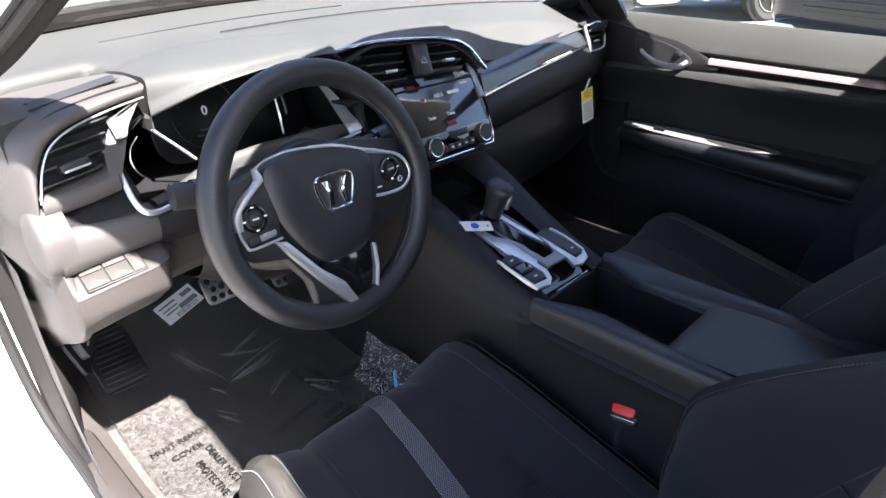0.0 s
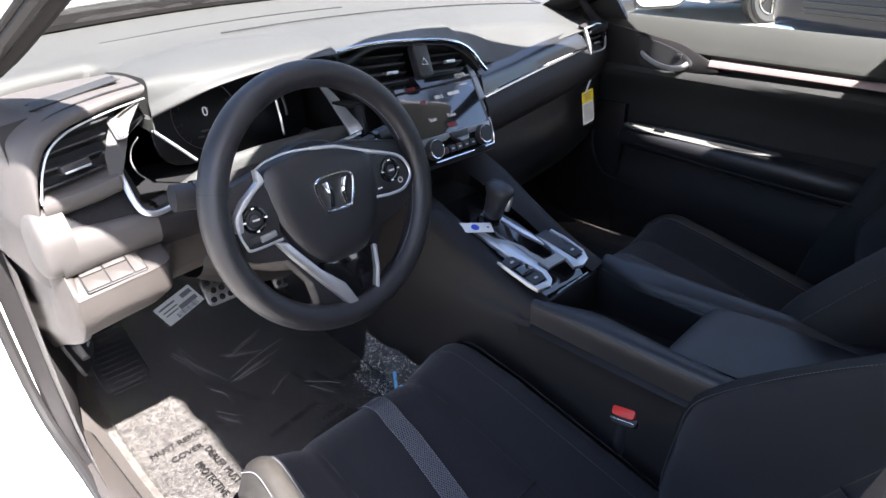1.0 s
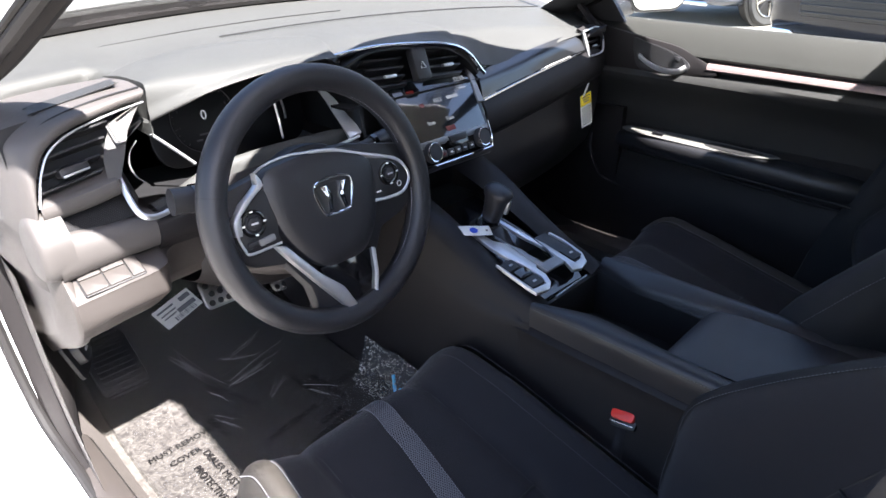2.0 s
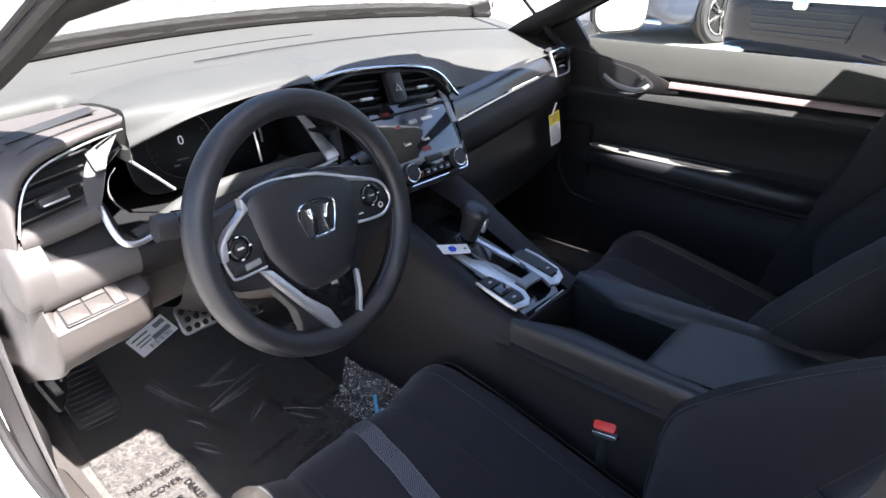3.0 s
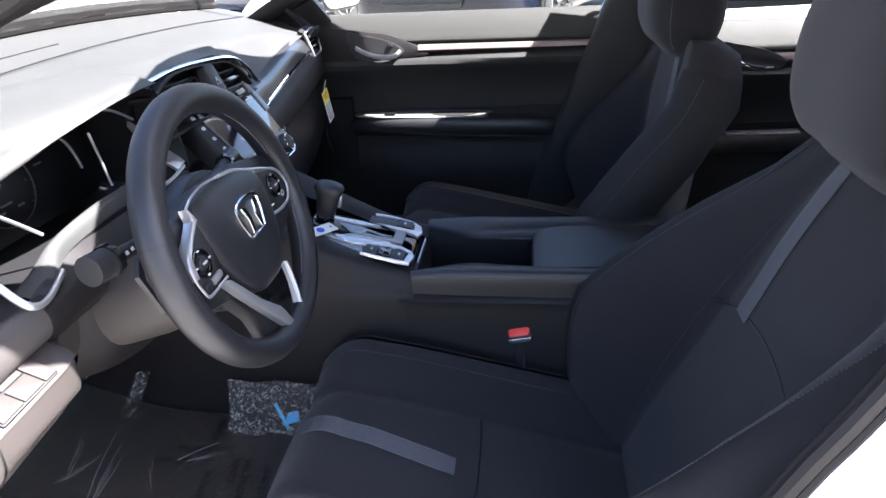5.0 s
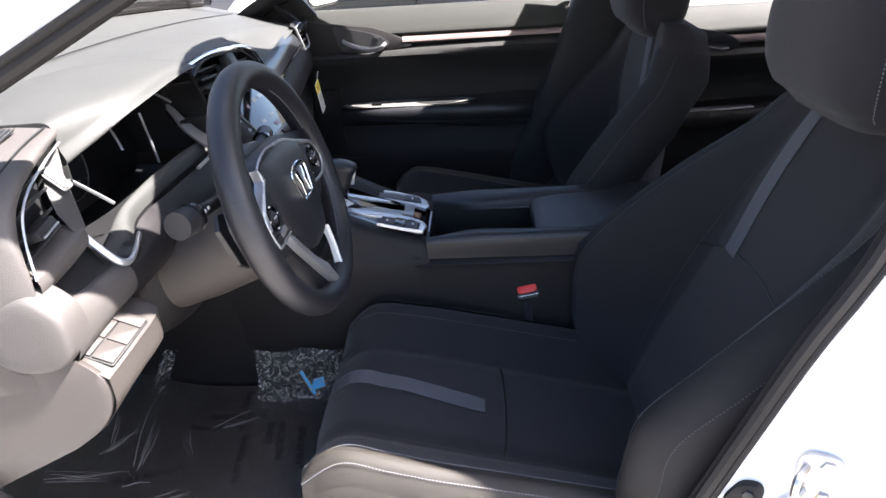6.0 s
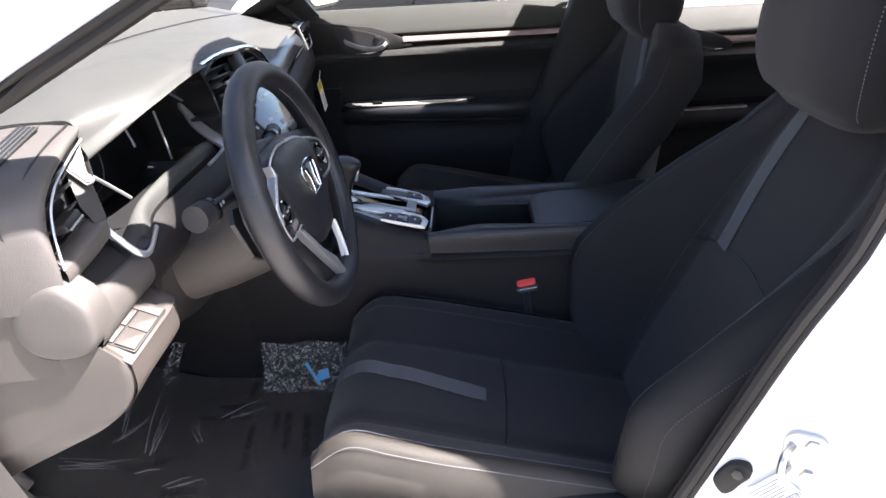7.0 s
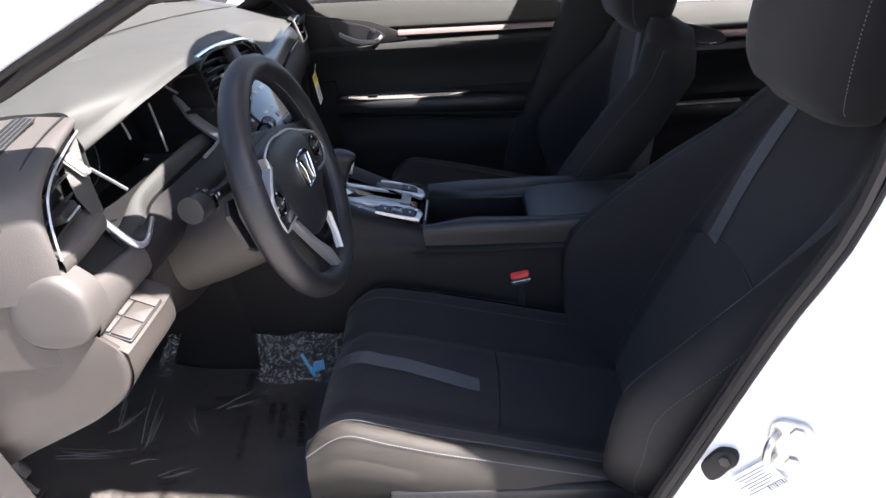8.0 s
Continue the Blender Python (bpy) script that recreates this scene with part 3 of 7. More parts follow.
part("gauge", tube([DIAL @ V(q) for q in ((0.062, 0.040, 0.012), (0.078, 0.034, 0.012), (0.090, 0.018, 0.012), (0.094, -0.006, 0.012), (0.093, -0.022, 0.012))], 0.0026, 6, 20), M_SILVER, face, "curved side gauge rim")
for name, pts, r in (("bright_line", [(-0.494, 0.246, 0.908), (-0.470, 0.239, 0.883), (-0.447, 0.232, 0.858)], 0.0024),
                     ("bright_line", [(-0.305, 0.245, 0.935), (-0.300, 0.243, 0.895), (-0.297, 0.241, 0.860)], 0.0018),
                     ("bright_line", [(-0.26, 0.255, 0.955), (-0.235, 0.250, 0.945), (-0.205, 0.246, 0.926)], 0.0022)):
    part(name, tube(pts, r, 6, 12), M_SATIN, dash, "thin silver line")
part("side_gauge", tube([(-0.510, 0.258, 0.900), (-0.523, 0.254, 0.888), (-0.528, 0.250, 0.872), (-0.524, 0.248, 0.856), (-0.516, 0.247, 0.846)], 0.0012, 6, 24), M_SILVER, dash, "bent silver line of the side gauge")
# lower lip of the hollow, pale in the sun
lipr = [[V(q) for q in ((-0.520, 0.190, 0.806), (-0.49, 0.188, 0.812), (-0.44, 0.190, 0.830), (-0.37, 0.188, 0.842), (-0.29, 0.188, 0.846), (-0.22, 0.193, 0.846), (-0.185, 0.198, 0.844))],
        [V(q) for q in ((-0.520, 0.192, 0.818), (-0.49, 0.190, 0.824), (-0.44, 0.192, 0.840), (-0.37, 0.19, 0.850), (-0.29, 0.19, 0.853), (-0.22, 0.195, 0.852), (-0.185, 0.20, 0.850))],
        [V(q) for q in ((-0.522, 0.206, 0.822), (-0.49, 0.206, 0.829), (-0.44, 0.208, 0.845), (-0.37, 0.206, 0.855), (-0.29, 0.206, 0.857), (-0.22, 0.208, 0.856), (-0.183, 0.21, 0.852))]]
lipf = [[V(q) for q in ((-0.524, 0.226, 0.822), (-0.49, 0.228, 0.829), (-0.44, 0.232, 0.846), (-0.37, 0.230, 0.856), (-0.29, 0.230, 0.858), (-0.22, 0.230, 0.857), (-0.180, 0.23, 0.853))],
        [V(q) for q in ((-0.524, 0.232, 0.806), (-0.49, 0.234, 0.814), (-0.44, 0.238, 0.832), (-0.37, 0.236, 0.842), (-0.29, 0.236, 0.844), (-0.22, 0.236, 0.843), (-0.180, 0.236, 0.840))]]
drop = [V((0, 0, -0.030)), V((0, 0, -0.038)), V((0, 0.010, -0.040))]
slot = [[q + (drop[k] if i > 1 else V((0, 0, -0.004))) for i, q in enumerate(r)] for k, r in enumerate(lipr)]
part("column_slot", skin(even_rows(slot, 37, 9)), M_DARK, dash, "dark slot between the column and the ledge", angle=50)
# the ledge is broad beside the vent and narrow behind the wheel
wide = [(-0.014, -0.020), (-0.008, -0.010), (0.002, -0.003)]
slim = [(0.010, -0.018), (0.012, -0.007), (0.016, -0.001)]
ledge = [[q + V((0, *(wide[k] if i < 2 else slim[k]))) for i, q in enumerate(lipr[2])] for k in range(3)]
part("ledge_face", skin(even_rows([[q + V((0, 0.001, -0.028)) for q in ledge[0]], [q + V((0, 0.0005, -0.0005)) for q in ledge[0]]], 37, 5)), M_DARK, dash, "dark face below the ledge")
part("hollow_floor", skin(even_rows(ledge + lipf, 37, 17)), M_PAD, dash, "pale lower ledge of the instrument hollow", angle=50)
part("hollow_base", skin([[V((x, y, z)) for x in (-0.545, -0.45, -0.30, -0.165)] for y, z in ((0.225, 0.812), (0.385, 0.818))]), M_DARK, dash)
# silver surround: from the low corner by the vent to the far side
part("surround", tube([(-0.558, 0.213, 0.874), (-0.558, 0.200, 0.857), (-0.557, 0.188, 0.841), (-0.553, 0.1795, 0.829), (-0.544, 0.1765, 0.823), (-0.53, 0.178, 0.821), (-0.51, 0.183, 0.823), (-0.484, 0.189, 0.831)], 0.0042, 8, 36, flat=0.7), M_SATIN, dash, "bent silver surround")
part("surround", sheet([[V((-0.215, 0.250, 0.925)), V((-0.200, 0.248, 0.912)), V((-0.184, 0.245, 0.893)), V((-0.174, 0.228, 0.868)), V((-0.166, 0.208, 0.846))],
                        [V((-0.217, 0.250, 0.918)), V((-0.206, 0.248, 0.900)), V((-0.196, 0.245, 0.880)), V((-0.192, 0.228, 0.858)), V((-0.196, 0.206, 0.842))]], 18, 5, 0.005), M_SATIN, dash, "flat silver side wedge")
part("surround", tube([(-0.175, 0.205, 0.844), (-0.22, 0.200, 0.840), (-0.28, 0.194, 0.842)], 0.003, 6, 12), M_SATIN, dash, "thin silver lower edge")
part("side_cheek", skin([[V((-0.552, 0.196, 0.82)), V((-0.53, 0.24, 0.83)), V((-0.505, 0.385, 0.835))], [V((-0.566, 0.206, 0.87)), V((-0.548, 0.24, 0.88)), V((-0.515, 0.385, 0.89))], [V((-0.548, 0.22, 0.905)), V((-0.53, 0.25, 0.91)), V((-0.49, 0.385, 0.915))], [V((-0.50, 0.252, 0.924)), V((-0.495, 0.27, 0.926)), V((-0.485, 0.385, 0.93))]]), M_DARK, dash)
part("side_cheek", sheet([[V((-0.163, 0.2, 0.84)), V((-0.163, 0.25, 0.84)), V((-0.163, 0.385, 0.84))], [V((-0.172, 0.205, 0.92)), V((-0.172, 0.24, 0.93)), V((-0.167, 0.385, 0.94))], [V((-0.21, 0.2, 0.972)), V((-0.20, 0.24, 0.975)), V((-0.19, 0.385, 0.975))]], 10, 10, 0.006), M_DARK, dash)


def vent(center, right, up, w, h, slats, sx, tilt=0.0):
    """An outer air vent: a dark box with slats, one with a silver tab, a silver rim and a bright inner panel."""
    m = frame_of(center, right, up)
    v = part("air_vent", prism([(p[0] + tilt * p[1], p[1]) for p in rounded(w, h, 0.022)], 0.002, m @ pose(0, 0, -0.03), 0), M_DARK, dash, "black air vent with slats")
    for i in range(slats):
        yy = -h / 2 + h * (i + 0.7) / (slats + 0.4)
        part("slat", box(m @ V((tilt * yy - sx * 0.004, yy, -0.012)), (w * 0.86, 0.0035, 0.020), 0.0012, m.to_3x3() @ Matrix.Rotation(radians(-22), 3, "X")), M_SOFTBLACK, v)
    part("tab", box(m @ V((tilt * -0.012, -h * 0.17, 0.002)), (w * 0.30, 0.0045, 0.006), 0.0015, m.to_3x3()), M_SATIN, v, "silver vent tab")
    return m, v


def silver_panel(pts, parent):
    bm = skin([[V(q) for q in r] for r in pts])
    bmesh.ops.solidify(bm, geom=bm.faces[:], thickness=0.005)
    return part("vent_panel", bm, M_VPANEL, parent, "silver inner vent panel")


LV = frame_of((-0.598, 0.222, 0.906), (0.985, 0.10, 0.12), (0.02, 0.26, 1.0))
v = part("air_vent", prism([(-0.075, -0.05), (0.030, -0.05), (0.085, 0.055), (-0.06, 0.055)], 0.002, LV @ pose(0, 0, -0.022)), M_DARK, dash, "black air vent with slats")
for yy, x0, x1 in ((0.024, -0.030, 0.054), (0.008, -0.042, 0.042), (-0.010, -0.050, 0.028), (-0.028, -0.054, 0.022)):
    part("slat", box(LV @ V(((x0 + x1) / 2, yy, -0.006)), (x1 - x0, 0.0030, 0.020), 0.001, LV.to_3x3() @ Matrix.Rotation(radians(-18), 3, "X")), M_SOFTBLACK, v)
part("tab", prism(rounded(0.036, 0.012, 0.004), 0.018, LV @ pose(-0.010, -0.012, -0.004), 0.003), M_SOFTBLACK, v, "black vent tab")
part("tab_edge", box(LV @ V((-0.010, -0.016, 0.015)), (0.032, 0.0028, 0.002), 0.0008, LV.to_3x3()), M_SATIN, v, "bright line on the tab")
RIM = [(-0.500, 0.240, 0.955), (-0.55, 0.226, 0.950), (-0.60, 0.214, 0.940), (-0.628, 0.209, 0.925), (-0.642, 0.206, 0.905), (-0.650, 0.203, 0.885), (-0.656, 0.200, 0.864)]
part("vent_rim", tube([V(q) + V((0.002, -0.002, -0.002)) for q in RIM], 0.0014, 8, 40), M_SATIN, v, "thin silver vent rim")
pn = silver_panel((((-0.503, 0.238, 0.953), (-0.529, 0.2235, 0.926), (-0.547, 0.2085, 0.894), (-0.559, 0.199, 0.874)),
                   ((-0.522, 0.2385, 0.9445), (-0.5425, 0.2270, 0.922), (-0.557, 0.2135, 0.895), (-0.566, 0.2015, 0.875)),
                   ((-0.541, 0.239, 0.936), (-0.556, 0.230, 0.918), (-0.568, 0.219, 0.8955), (-0.573, 0.204, 0.8755))), v)
PW = frame_of((-0.5442, 0.2232, 0.9252), (0.027, -0.0065, 0.008), (0.035, 0.025, 0.0495))
part("wheel_slot", prism(rounded(0.014, 0.032, 0.004), 0.0012, PW @ pose(0, 0, 0.0004), 0), M_DARK, pn)
part("vent_wheel", prism(rounded(0.0085, 0.027, 0.003), 0.0030, PW, 0.0012), M_VPANEL, pn, "ribbed thumb wheel")
for i in range(7):
    part("wheel_rib", box(PW @ V((0, -0.011 + 0.0037 * i, 0.0031)), (0.007, 0.0006, 0.0006), 0, PW.to_3x3()), M_DARK, pn)
# shelf under the vent
shelf = []
for x, t in ((-0.654, 0.865), (-0.63, 0.867), (-0.59, 0.872), (-0.572, 0.8755), (-0.563, 0.877)):
    shelf.append([V((x, 0.235, t + 0.006)), V((x, 0.206, t + 0.001)), V((x, 0.198, t - 0.004)), V((x, 0.198, t - 0.016)), V((x, 0.208, t - 0.026)), V((x, 0.245, t - 0.028))])
part("vent_shelf", skin(smooth_rows(shelf, 20, 12), caps=False), M_POD, dash, "soft shelf below the outer vent", angle=35)
# soft pod round the vent, with a flat top
ring1 = [(-0.494, 0.240, 0.966), (-0.55, 0.227, 0.961), (-0.606, 0.215, 0.951), (-0.640, 0.211, 0.932), (-0.656, 0.209, 0.908), (-0.664, 0.206, 0.886), (-0.669, 0.204, 0.862), (-0.671, 0.203, 0.842), (-0.668, 0.206, 0.826)]
ring2 = [(-0.492, 0.262, 0.969), (-0.55, 0.255, 0.965), (-0.615, 0.248, 0.955), (-0.660, 0.243, 0.934), (-0.676, 0.236, 0.909), (-0.683, 0.230, 0.886), (-0.687, 0.226, 0.862), (-0.688, 0.224, 0.842), (-0.686, 0.226, 0.824)]
ring3 = [(-0.492, 0.300, 0.971), (-0.56, 0.31, 0.967), (-0.635, 0.31, 0.954), (-0.680, 0.305, 0.932), (-0.695, 0.29, 0.908), (-0.699, 0.285, 0.886), (-0.701, 0.28, 0.862), (-0.702, 0.28, 0.842), (-0.700, 0.28, 0.822)]
ring4 = [(-0.495, 0.36, 0.967), (-0.57, 0.38, 0.961), (-0.65, 0.40, 0.947), (-0.695, 0.42, 0.925), (-0.705, 0.42, 0.905), (-0.706, 0.42, 0.885), (-0.707, 0.42, 0.862), (-0.707, 0.42, 0.842), (-0.706, 0.42, 0.82)]
ring0 = [(x, y + 0.003, z) for x, y, z in RIM] + [(-0.660, 0.206, 0.842), (-0.660, 0.210, 0.826)]
inner = [(x + 0.002, y + 0.025, z - 0.001) for x, y, z in ring0]
part("vent_pod", skin(even_rows([[end_in(q) for q in r] for r in (inner, ring0, ring1, ring2, ring3, ring4)], 57, 46)), M_POD, dash, "soft pod round the outer vent", angle=50)
part("pod_groove", tube([V(q) + V((0, -0.001, 0.0012)) for q in ((-0.495, 0.252, 0.9685), (-0.55, 0.242, 0.964), (-0.606, 0.232, 0.954), (-0.64, 0.228, 0.938))], 0.0013, 6, 30), M_DARK, dash)
# slit grille for the side window
G = frame_of((-0.566, 0.280, 0.9655), (0.97, 0.10, 0.15), (-0.10, 1.0, 0.03))
grl = part("demister_grille", prism([(-0.062, -0.016), (0.050, -0.014), (0.058, 0.010), (-0.050, 0.016)], 0.0015, G @ pose(0, 0, 0.0002)), M_DARK, dash, "slit demister grille", smooth=False)
for i in range(5):
    part("slat", box(G @ V((0.002 - 0.001 * i, -0.0125 + 0.0060 * i, 0.0012)), (0.108, 0.0016, 0.0016), 0.0006, G.to_3x3()), M_PAD, grl)

# bar below the checked strip, wrapping round the end of the dash
BAR = [(-0.530, 0.190, 0.818, 0.776), (-0.56, 0.190, 0.820, 0.775), (-0.60, 0.191, 0.822, 0.772), (-0.640, 0.191, 0.825, 0.768), (-0.656, 0.192, 0.827, 0.766)]
rows = []
for x, y, zt, zb in BAR:
    h = zt - zb
    rows.append([V((x, y - o, z)) for o, z in ((-0.030, zt + 0.003), (0.000, zt + 0.0015), (0.0035, zt), (0.0075, zt - h * 0.07), (0.0118, zt - h * 0.28), (0.012, zt - h * 0.58), (0.008, zb + h * 0.18), (-0.002, zb), (-0.030, zb + 0.004))])
part("lower_bar", skin(smooth_rows(rows, 30, 40)), M_POD, dash, "rounded grey bar below the checked strip", angle=60)
# domed cap that closes the bar at the end of the dash
CAP = spline([(0.236, 0.846), (0.208, 0.8515), (0.188, 0.838), (0.1785, 0.822), (0.1780, 0.800), (0.1835, 0.781), (0.200, 0.768), (0.230, 0.763), (0.255, 0.771), (0.267, 0.792), (0.265, 0.815), (0.254, 0.834)], 60, closed=True)
rows = []
for x, k in ((-0.636, 1.0), (-0.656, 1.004), (-0.663, 0.998), (-0.6675, 0.975), (-0.6705, 0.93), (-0.6722, 0.85), (-0.6735, 0.65), (-0.6740, 0.40), (-0.6742, 0.15), (-0.6743, 0.01)):
    rows.append([V((x, 0.222 + k * (q[0] - 0.222), 0.808 + k * (q[1] - 0.808))) for q in CAP])
part("bar_end_cap", skin(rows, close_u=True), M_POD, dash, "domed grey cap at the end of the bar", angle=50)
part("cap_seam", tube([(-0.6665, 0.222 + 1.012 * (y - 0.222), 0.808 + 1.012 * (z - 0.808)) for y, z in ((0.205, 0.776), (0.230, 0.764), (0.255, 0.771), (0.267, 0.792), (0.265, 0.815), (0.254, 0.834), (0.236, 0.846), (0.224, 0.849))], 0.0016, 6, 40), M_DARK, dash)
part("dash_end", sheet([[V((x, y, z)) for y, x in ((0.215, -0.650), (0.24, -0.662), (0.30, -0.668), (0.38, -0.672), (0.46, -0.676))] for z in (0.845, 0.81, 0.775, 0.74)], 12, 14, -0.004), M_PLASTIC_LIT, dash, "grey closed end of the dash", angle=60)
# checked strip: a dark plate with rows of small raised studs
strip = part("checked_strip", skin([[V((x, 0.230, 0.856)), V((x, 0.194, 0.8235))] for x in (-0.660, -0.60, -0.545)]), M_TEX, dash, "finely checked dark strip")
bm = bmesh.new()
for i in range(46):
    for j in range(22):
        x, f = -0.657 + 0.0025 * i + 0.0013 * (j % 2), (j + 0.5) / 22
        c = V((x, 0.230 - 0.036 * f, 0.856 - 0.0325 * f)) + V((0, -0.0006, 0.0006))
        a = 0.00085
        n = V((0, -0.60, 0.80))
        vs = [bm.verts.new(c + V((a * px, 0.80 * a * py, 0.60 * a * py))) for px, py in ((-1, 0), (0, -1), (1, 0), (0, 1))]
        top = bm.verts.new(c + n * 0.0007)
        for k in range(4):
            bm.faces.new((vs[k], vs[(k + 1) % 4], top))
tagged(part("strip_studs", bm, M_STUD, strip, smooth=False), "tiny grey studs", kind="stuff")
bar = [[V((x, y, z)) for y, z in ((0.20, 0.840 - 0.02 * (x < -0.45)), (0.188, 0.828 - 0.012 * (x < -0.45)), (0.178, 0.81), (0.176, 0.79), (0.19, 0.77))] for x in (-0.535, -0.50, -0.45, -0.40, -0.34, -0.28, -0.22, -0.18)]
part("lower_fascia", sheet(bar, 26, 14, 0.006), M_PLASTIC, dash, "dark fascia below the instruments")
# side of the dash below the bar: rear face, lip and sunk flank
SIDE = [(0.194, 0.774), (0.167, 0.744), (0.177, 0.697), (0.218, 0.660), (0.275, 0.630), (0.340, 0.598), (0.398, 0.566)]
LIP = [(0.226, 0.772), (0.222, 0.738), (0.250, 0.692), (0.295, 0.656), (0.340, 0.632), (0.385, 0.613), (0.420, 0.600)]
rows = []
for (y, z), (yl, zl) in zip(SIDE, LIP):
    rows.append([V((-0.645, y + 0.006, z - 0.004)), V((-0.655, y, z)), V((-0.666, y * 0.65 + yl * 0.35, z * 0.65 + zl * 0.35)), V((-0.677, y * 0.15 + yl * 0.85, z * 0.15 + zl * 0.85)), V((-0.679, yl + 0.004, zl + 0.003)), V((-0.676, yl + 0.012, zl + 0.010)), V((-0.676, yl + 0.05, zl + 0.03)), V((-0.680, 0.47, zl + 0.06))])
part("dash_side", skin(smooth_rows([[end_in(q) for q in r] for r in rows], 40, 36)), M_PLASTIC_LIT, dash, "grey lower side of the dash", angle=60)

# knee panel with the switch bank
KX = (-0.655, -0.60, -0.56, -0.540, -0.522, -0.45)
KNEE_OUT = 0.009
KR = [((0.235, 0.774), (0.235, 0.776), (0.235, 0.778), (0.235, 0.778), (0.235, 0.785), (0.235, 0.79)),
      ((0.200, 0.756), (0.196, 0.760), (0.194, 0.763), (0.198, 0.766), (0.215, 0.772), (0.225, 0.775)),
      ((0.176, 0.7405), (0.170, 0.748), (0.168, 0.753), (0.173, 0.757), (0.203, 0.762), (0.218, 0.765)),
      ((0.1735, 0.735), (0.168, 0.743), (0.166, 0.748), (0.172, 0.752), (0.203, 0.756), (0.218, 0.760)),
      ((0.175, 0.710), (0.170, 0.715), (0.169, 0.718), (0.176, 0.718), (0.210, 0.718), (0.222, 0.72))]
KR_LOW = [((0.184, 0.697), (0.180, 0.702), (0.180, 0.705), (0.188, 0.705), (0.216, 0.705), (0.226, 0.707)),
      ((0.205, 0.677), (0.202, 0.686), (0.202, 0.692), (0.210, 0.694), (0.232, 0.695), (0.240, 0.697)),
      ((0.250, 0.655), (0.250, 0.666), (0.250, 0.674), (0.255, 0.677), (0.262, 0.679), (0.27, 0.68)),
      ((0.340, 0.617), (0.340, 0.632), (0.340, 0.642), (0.340, 0.64), (0.34, 0.65), (0.34, 0.655)),
      ((0.420, 0.570), (0.420, 0.590), (0.420, 0.605), (0.42, 0.62), (0.42, 0.63), (0.42, 0.64))]
rows = [[V((x, y - KNEE_OUT * (0.16 < y < 0.21), z + 0.006 * (z > 0.70))) for x, (y, z) in zip(KX, r)] for r in KR + KR_LOW]
part("knee_panel", skin(even_rows(rows, 41, 73)), M_PLASTIC_LIT, dash, "knee panel with sunlit grey in its colour", angle=35)
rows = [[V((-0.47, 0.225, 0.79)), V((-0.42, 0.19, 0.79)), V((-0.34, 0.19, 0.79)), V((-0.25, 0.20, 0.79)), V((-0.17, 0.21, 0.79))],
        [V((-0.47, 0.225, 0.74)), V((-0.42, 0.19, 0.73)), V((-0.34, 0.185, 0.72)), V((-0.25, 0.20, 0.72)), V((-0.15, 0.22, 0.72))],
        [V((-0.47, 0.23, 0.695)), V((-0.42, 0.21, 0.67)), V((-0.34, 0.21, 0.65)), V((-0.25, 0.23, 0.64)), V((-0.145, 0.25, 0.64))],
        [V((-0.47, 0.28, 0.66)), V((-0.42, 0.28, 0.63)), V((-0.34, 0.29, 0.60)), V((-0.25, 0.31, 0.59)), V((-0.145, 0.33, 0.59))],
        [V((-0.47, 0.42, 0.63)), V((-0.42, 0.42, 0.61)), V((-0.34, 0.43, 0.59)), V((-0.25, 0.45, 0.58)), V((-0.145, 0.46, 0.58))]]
# same plastic as the outer knee panel; the charcoal colour paints its shade
part("knee_panel", skin(smooth_rows(rows, 26, 26)), M_PLASTIC, dash, "knee panel under the column, shade in its colour")
SW = frame_of((-0.605, 0.1845, 0.7650), (1, -0.07, 0.105), (0.06, 1, 0.46))
bank = part("switch_bank", prism(rounded(0.075, 0.050, 0.003), 0.003, SW @ pose(0, 0, -0.0015), 0.0006), M_DARK, dash, "bank of blank switches")
for i in range(2):
    for j in range(2):
        part("switch", prism(rounded(0.0270, 0.0225, 0.0015), 0.0045, SW @ pose(-0.0225 + 0.0285 * i, -0.0122 + 0.0244 * j, 0.0), 0.0008), M_PLASTIC_LIT, bank)
part("switch", prism(rounded(0.0150, 0.047, 0.0015), 0.0045, SW @ pose(0.0285, 0.0, 0.0), 0.0008), M_PLASTIC_LIT, bank)
# bonnet release at the footwell side
REL = frame_of((-0.628, 0.405, 0.545), (0.45, 0.88, 0), (-0.3, 0.1, 1))
rel = part("release_panel", prism(rounded(0.075, 0.075, 0.012), 0.006, REL, 0.002), M_DARK, dash, "black bonnet release panel")
part("release_lever", prism(rounded(0.045, 0.040, 0.010), 0.016, REL @ pose(0, 0.002, 0.004), 0.005), M_SOFTBLACK, rel)
part("release_mark", prism(rounded(0.016, 0.005, 0.002), 0.001, REL @ pose(0, 0.0, 0.0195)), M_PAPER, rel)

# middle vents under the bright arch
arch = [(-0.225, 0.205, 0.976), (-0.13, 0.203, 0.981), (-0.016, 0.202, 0.973), (0.045, 0.202, 0.964), (0.075, 0.202, 0.954), (0.10, 0.202, 0.938), (0.125, 0.200, 0.912), (0.135, 0.198, 0.902)]
part("chrome_arch", tube(arch, 0.0038, 8, 60), M_CHROME, dash, "bright arch over the middle vents")
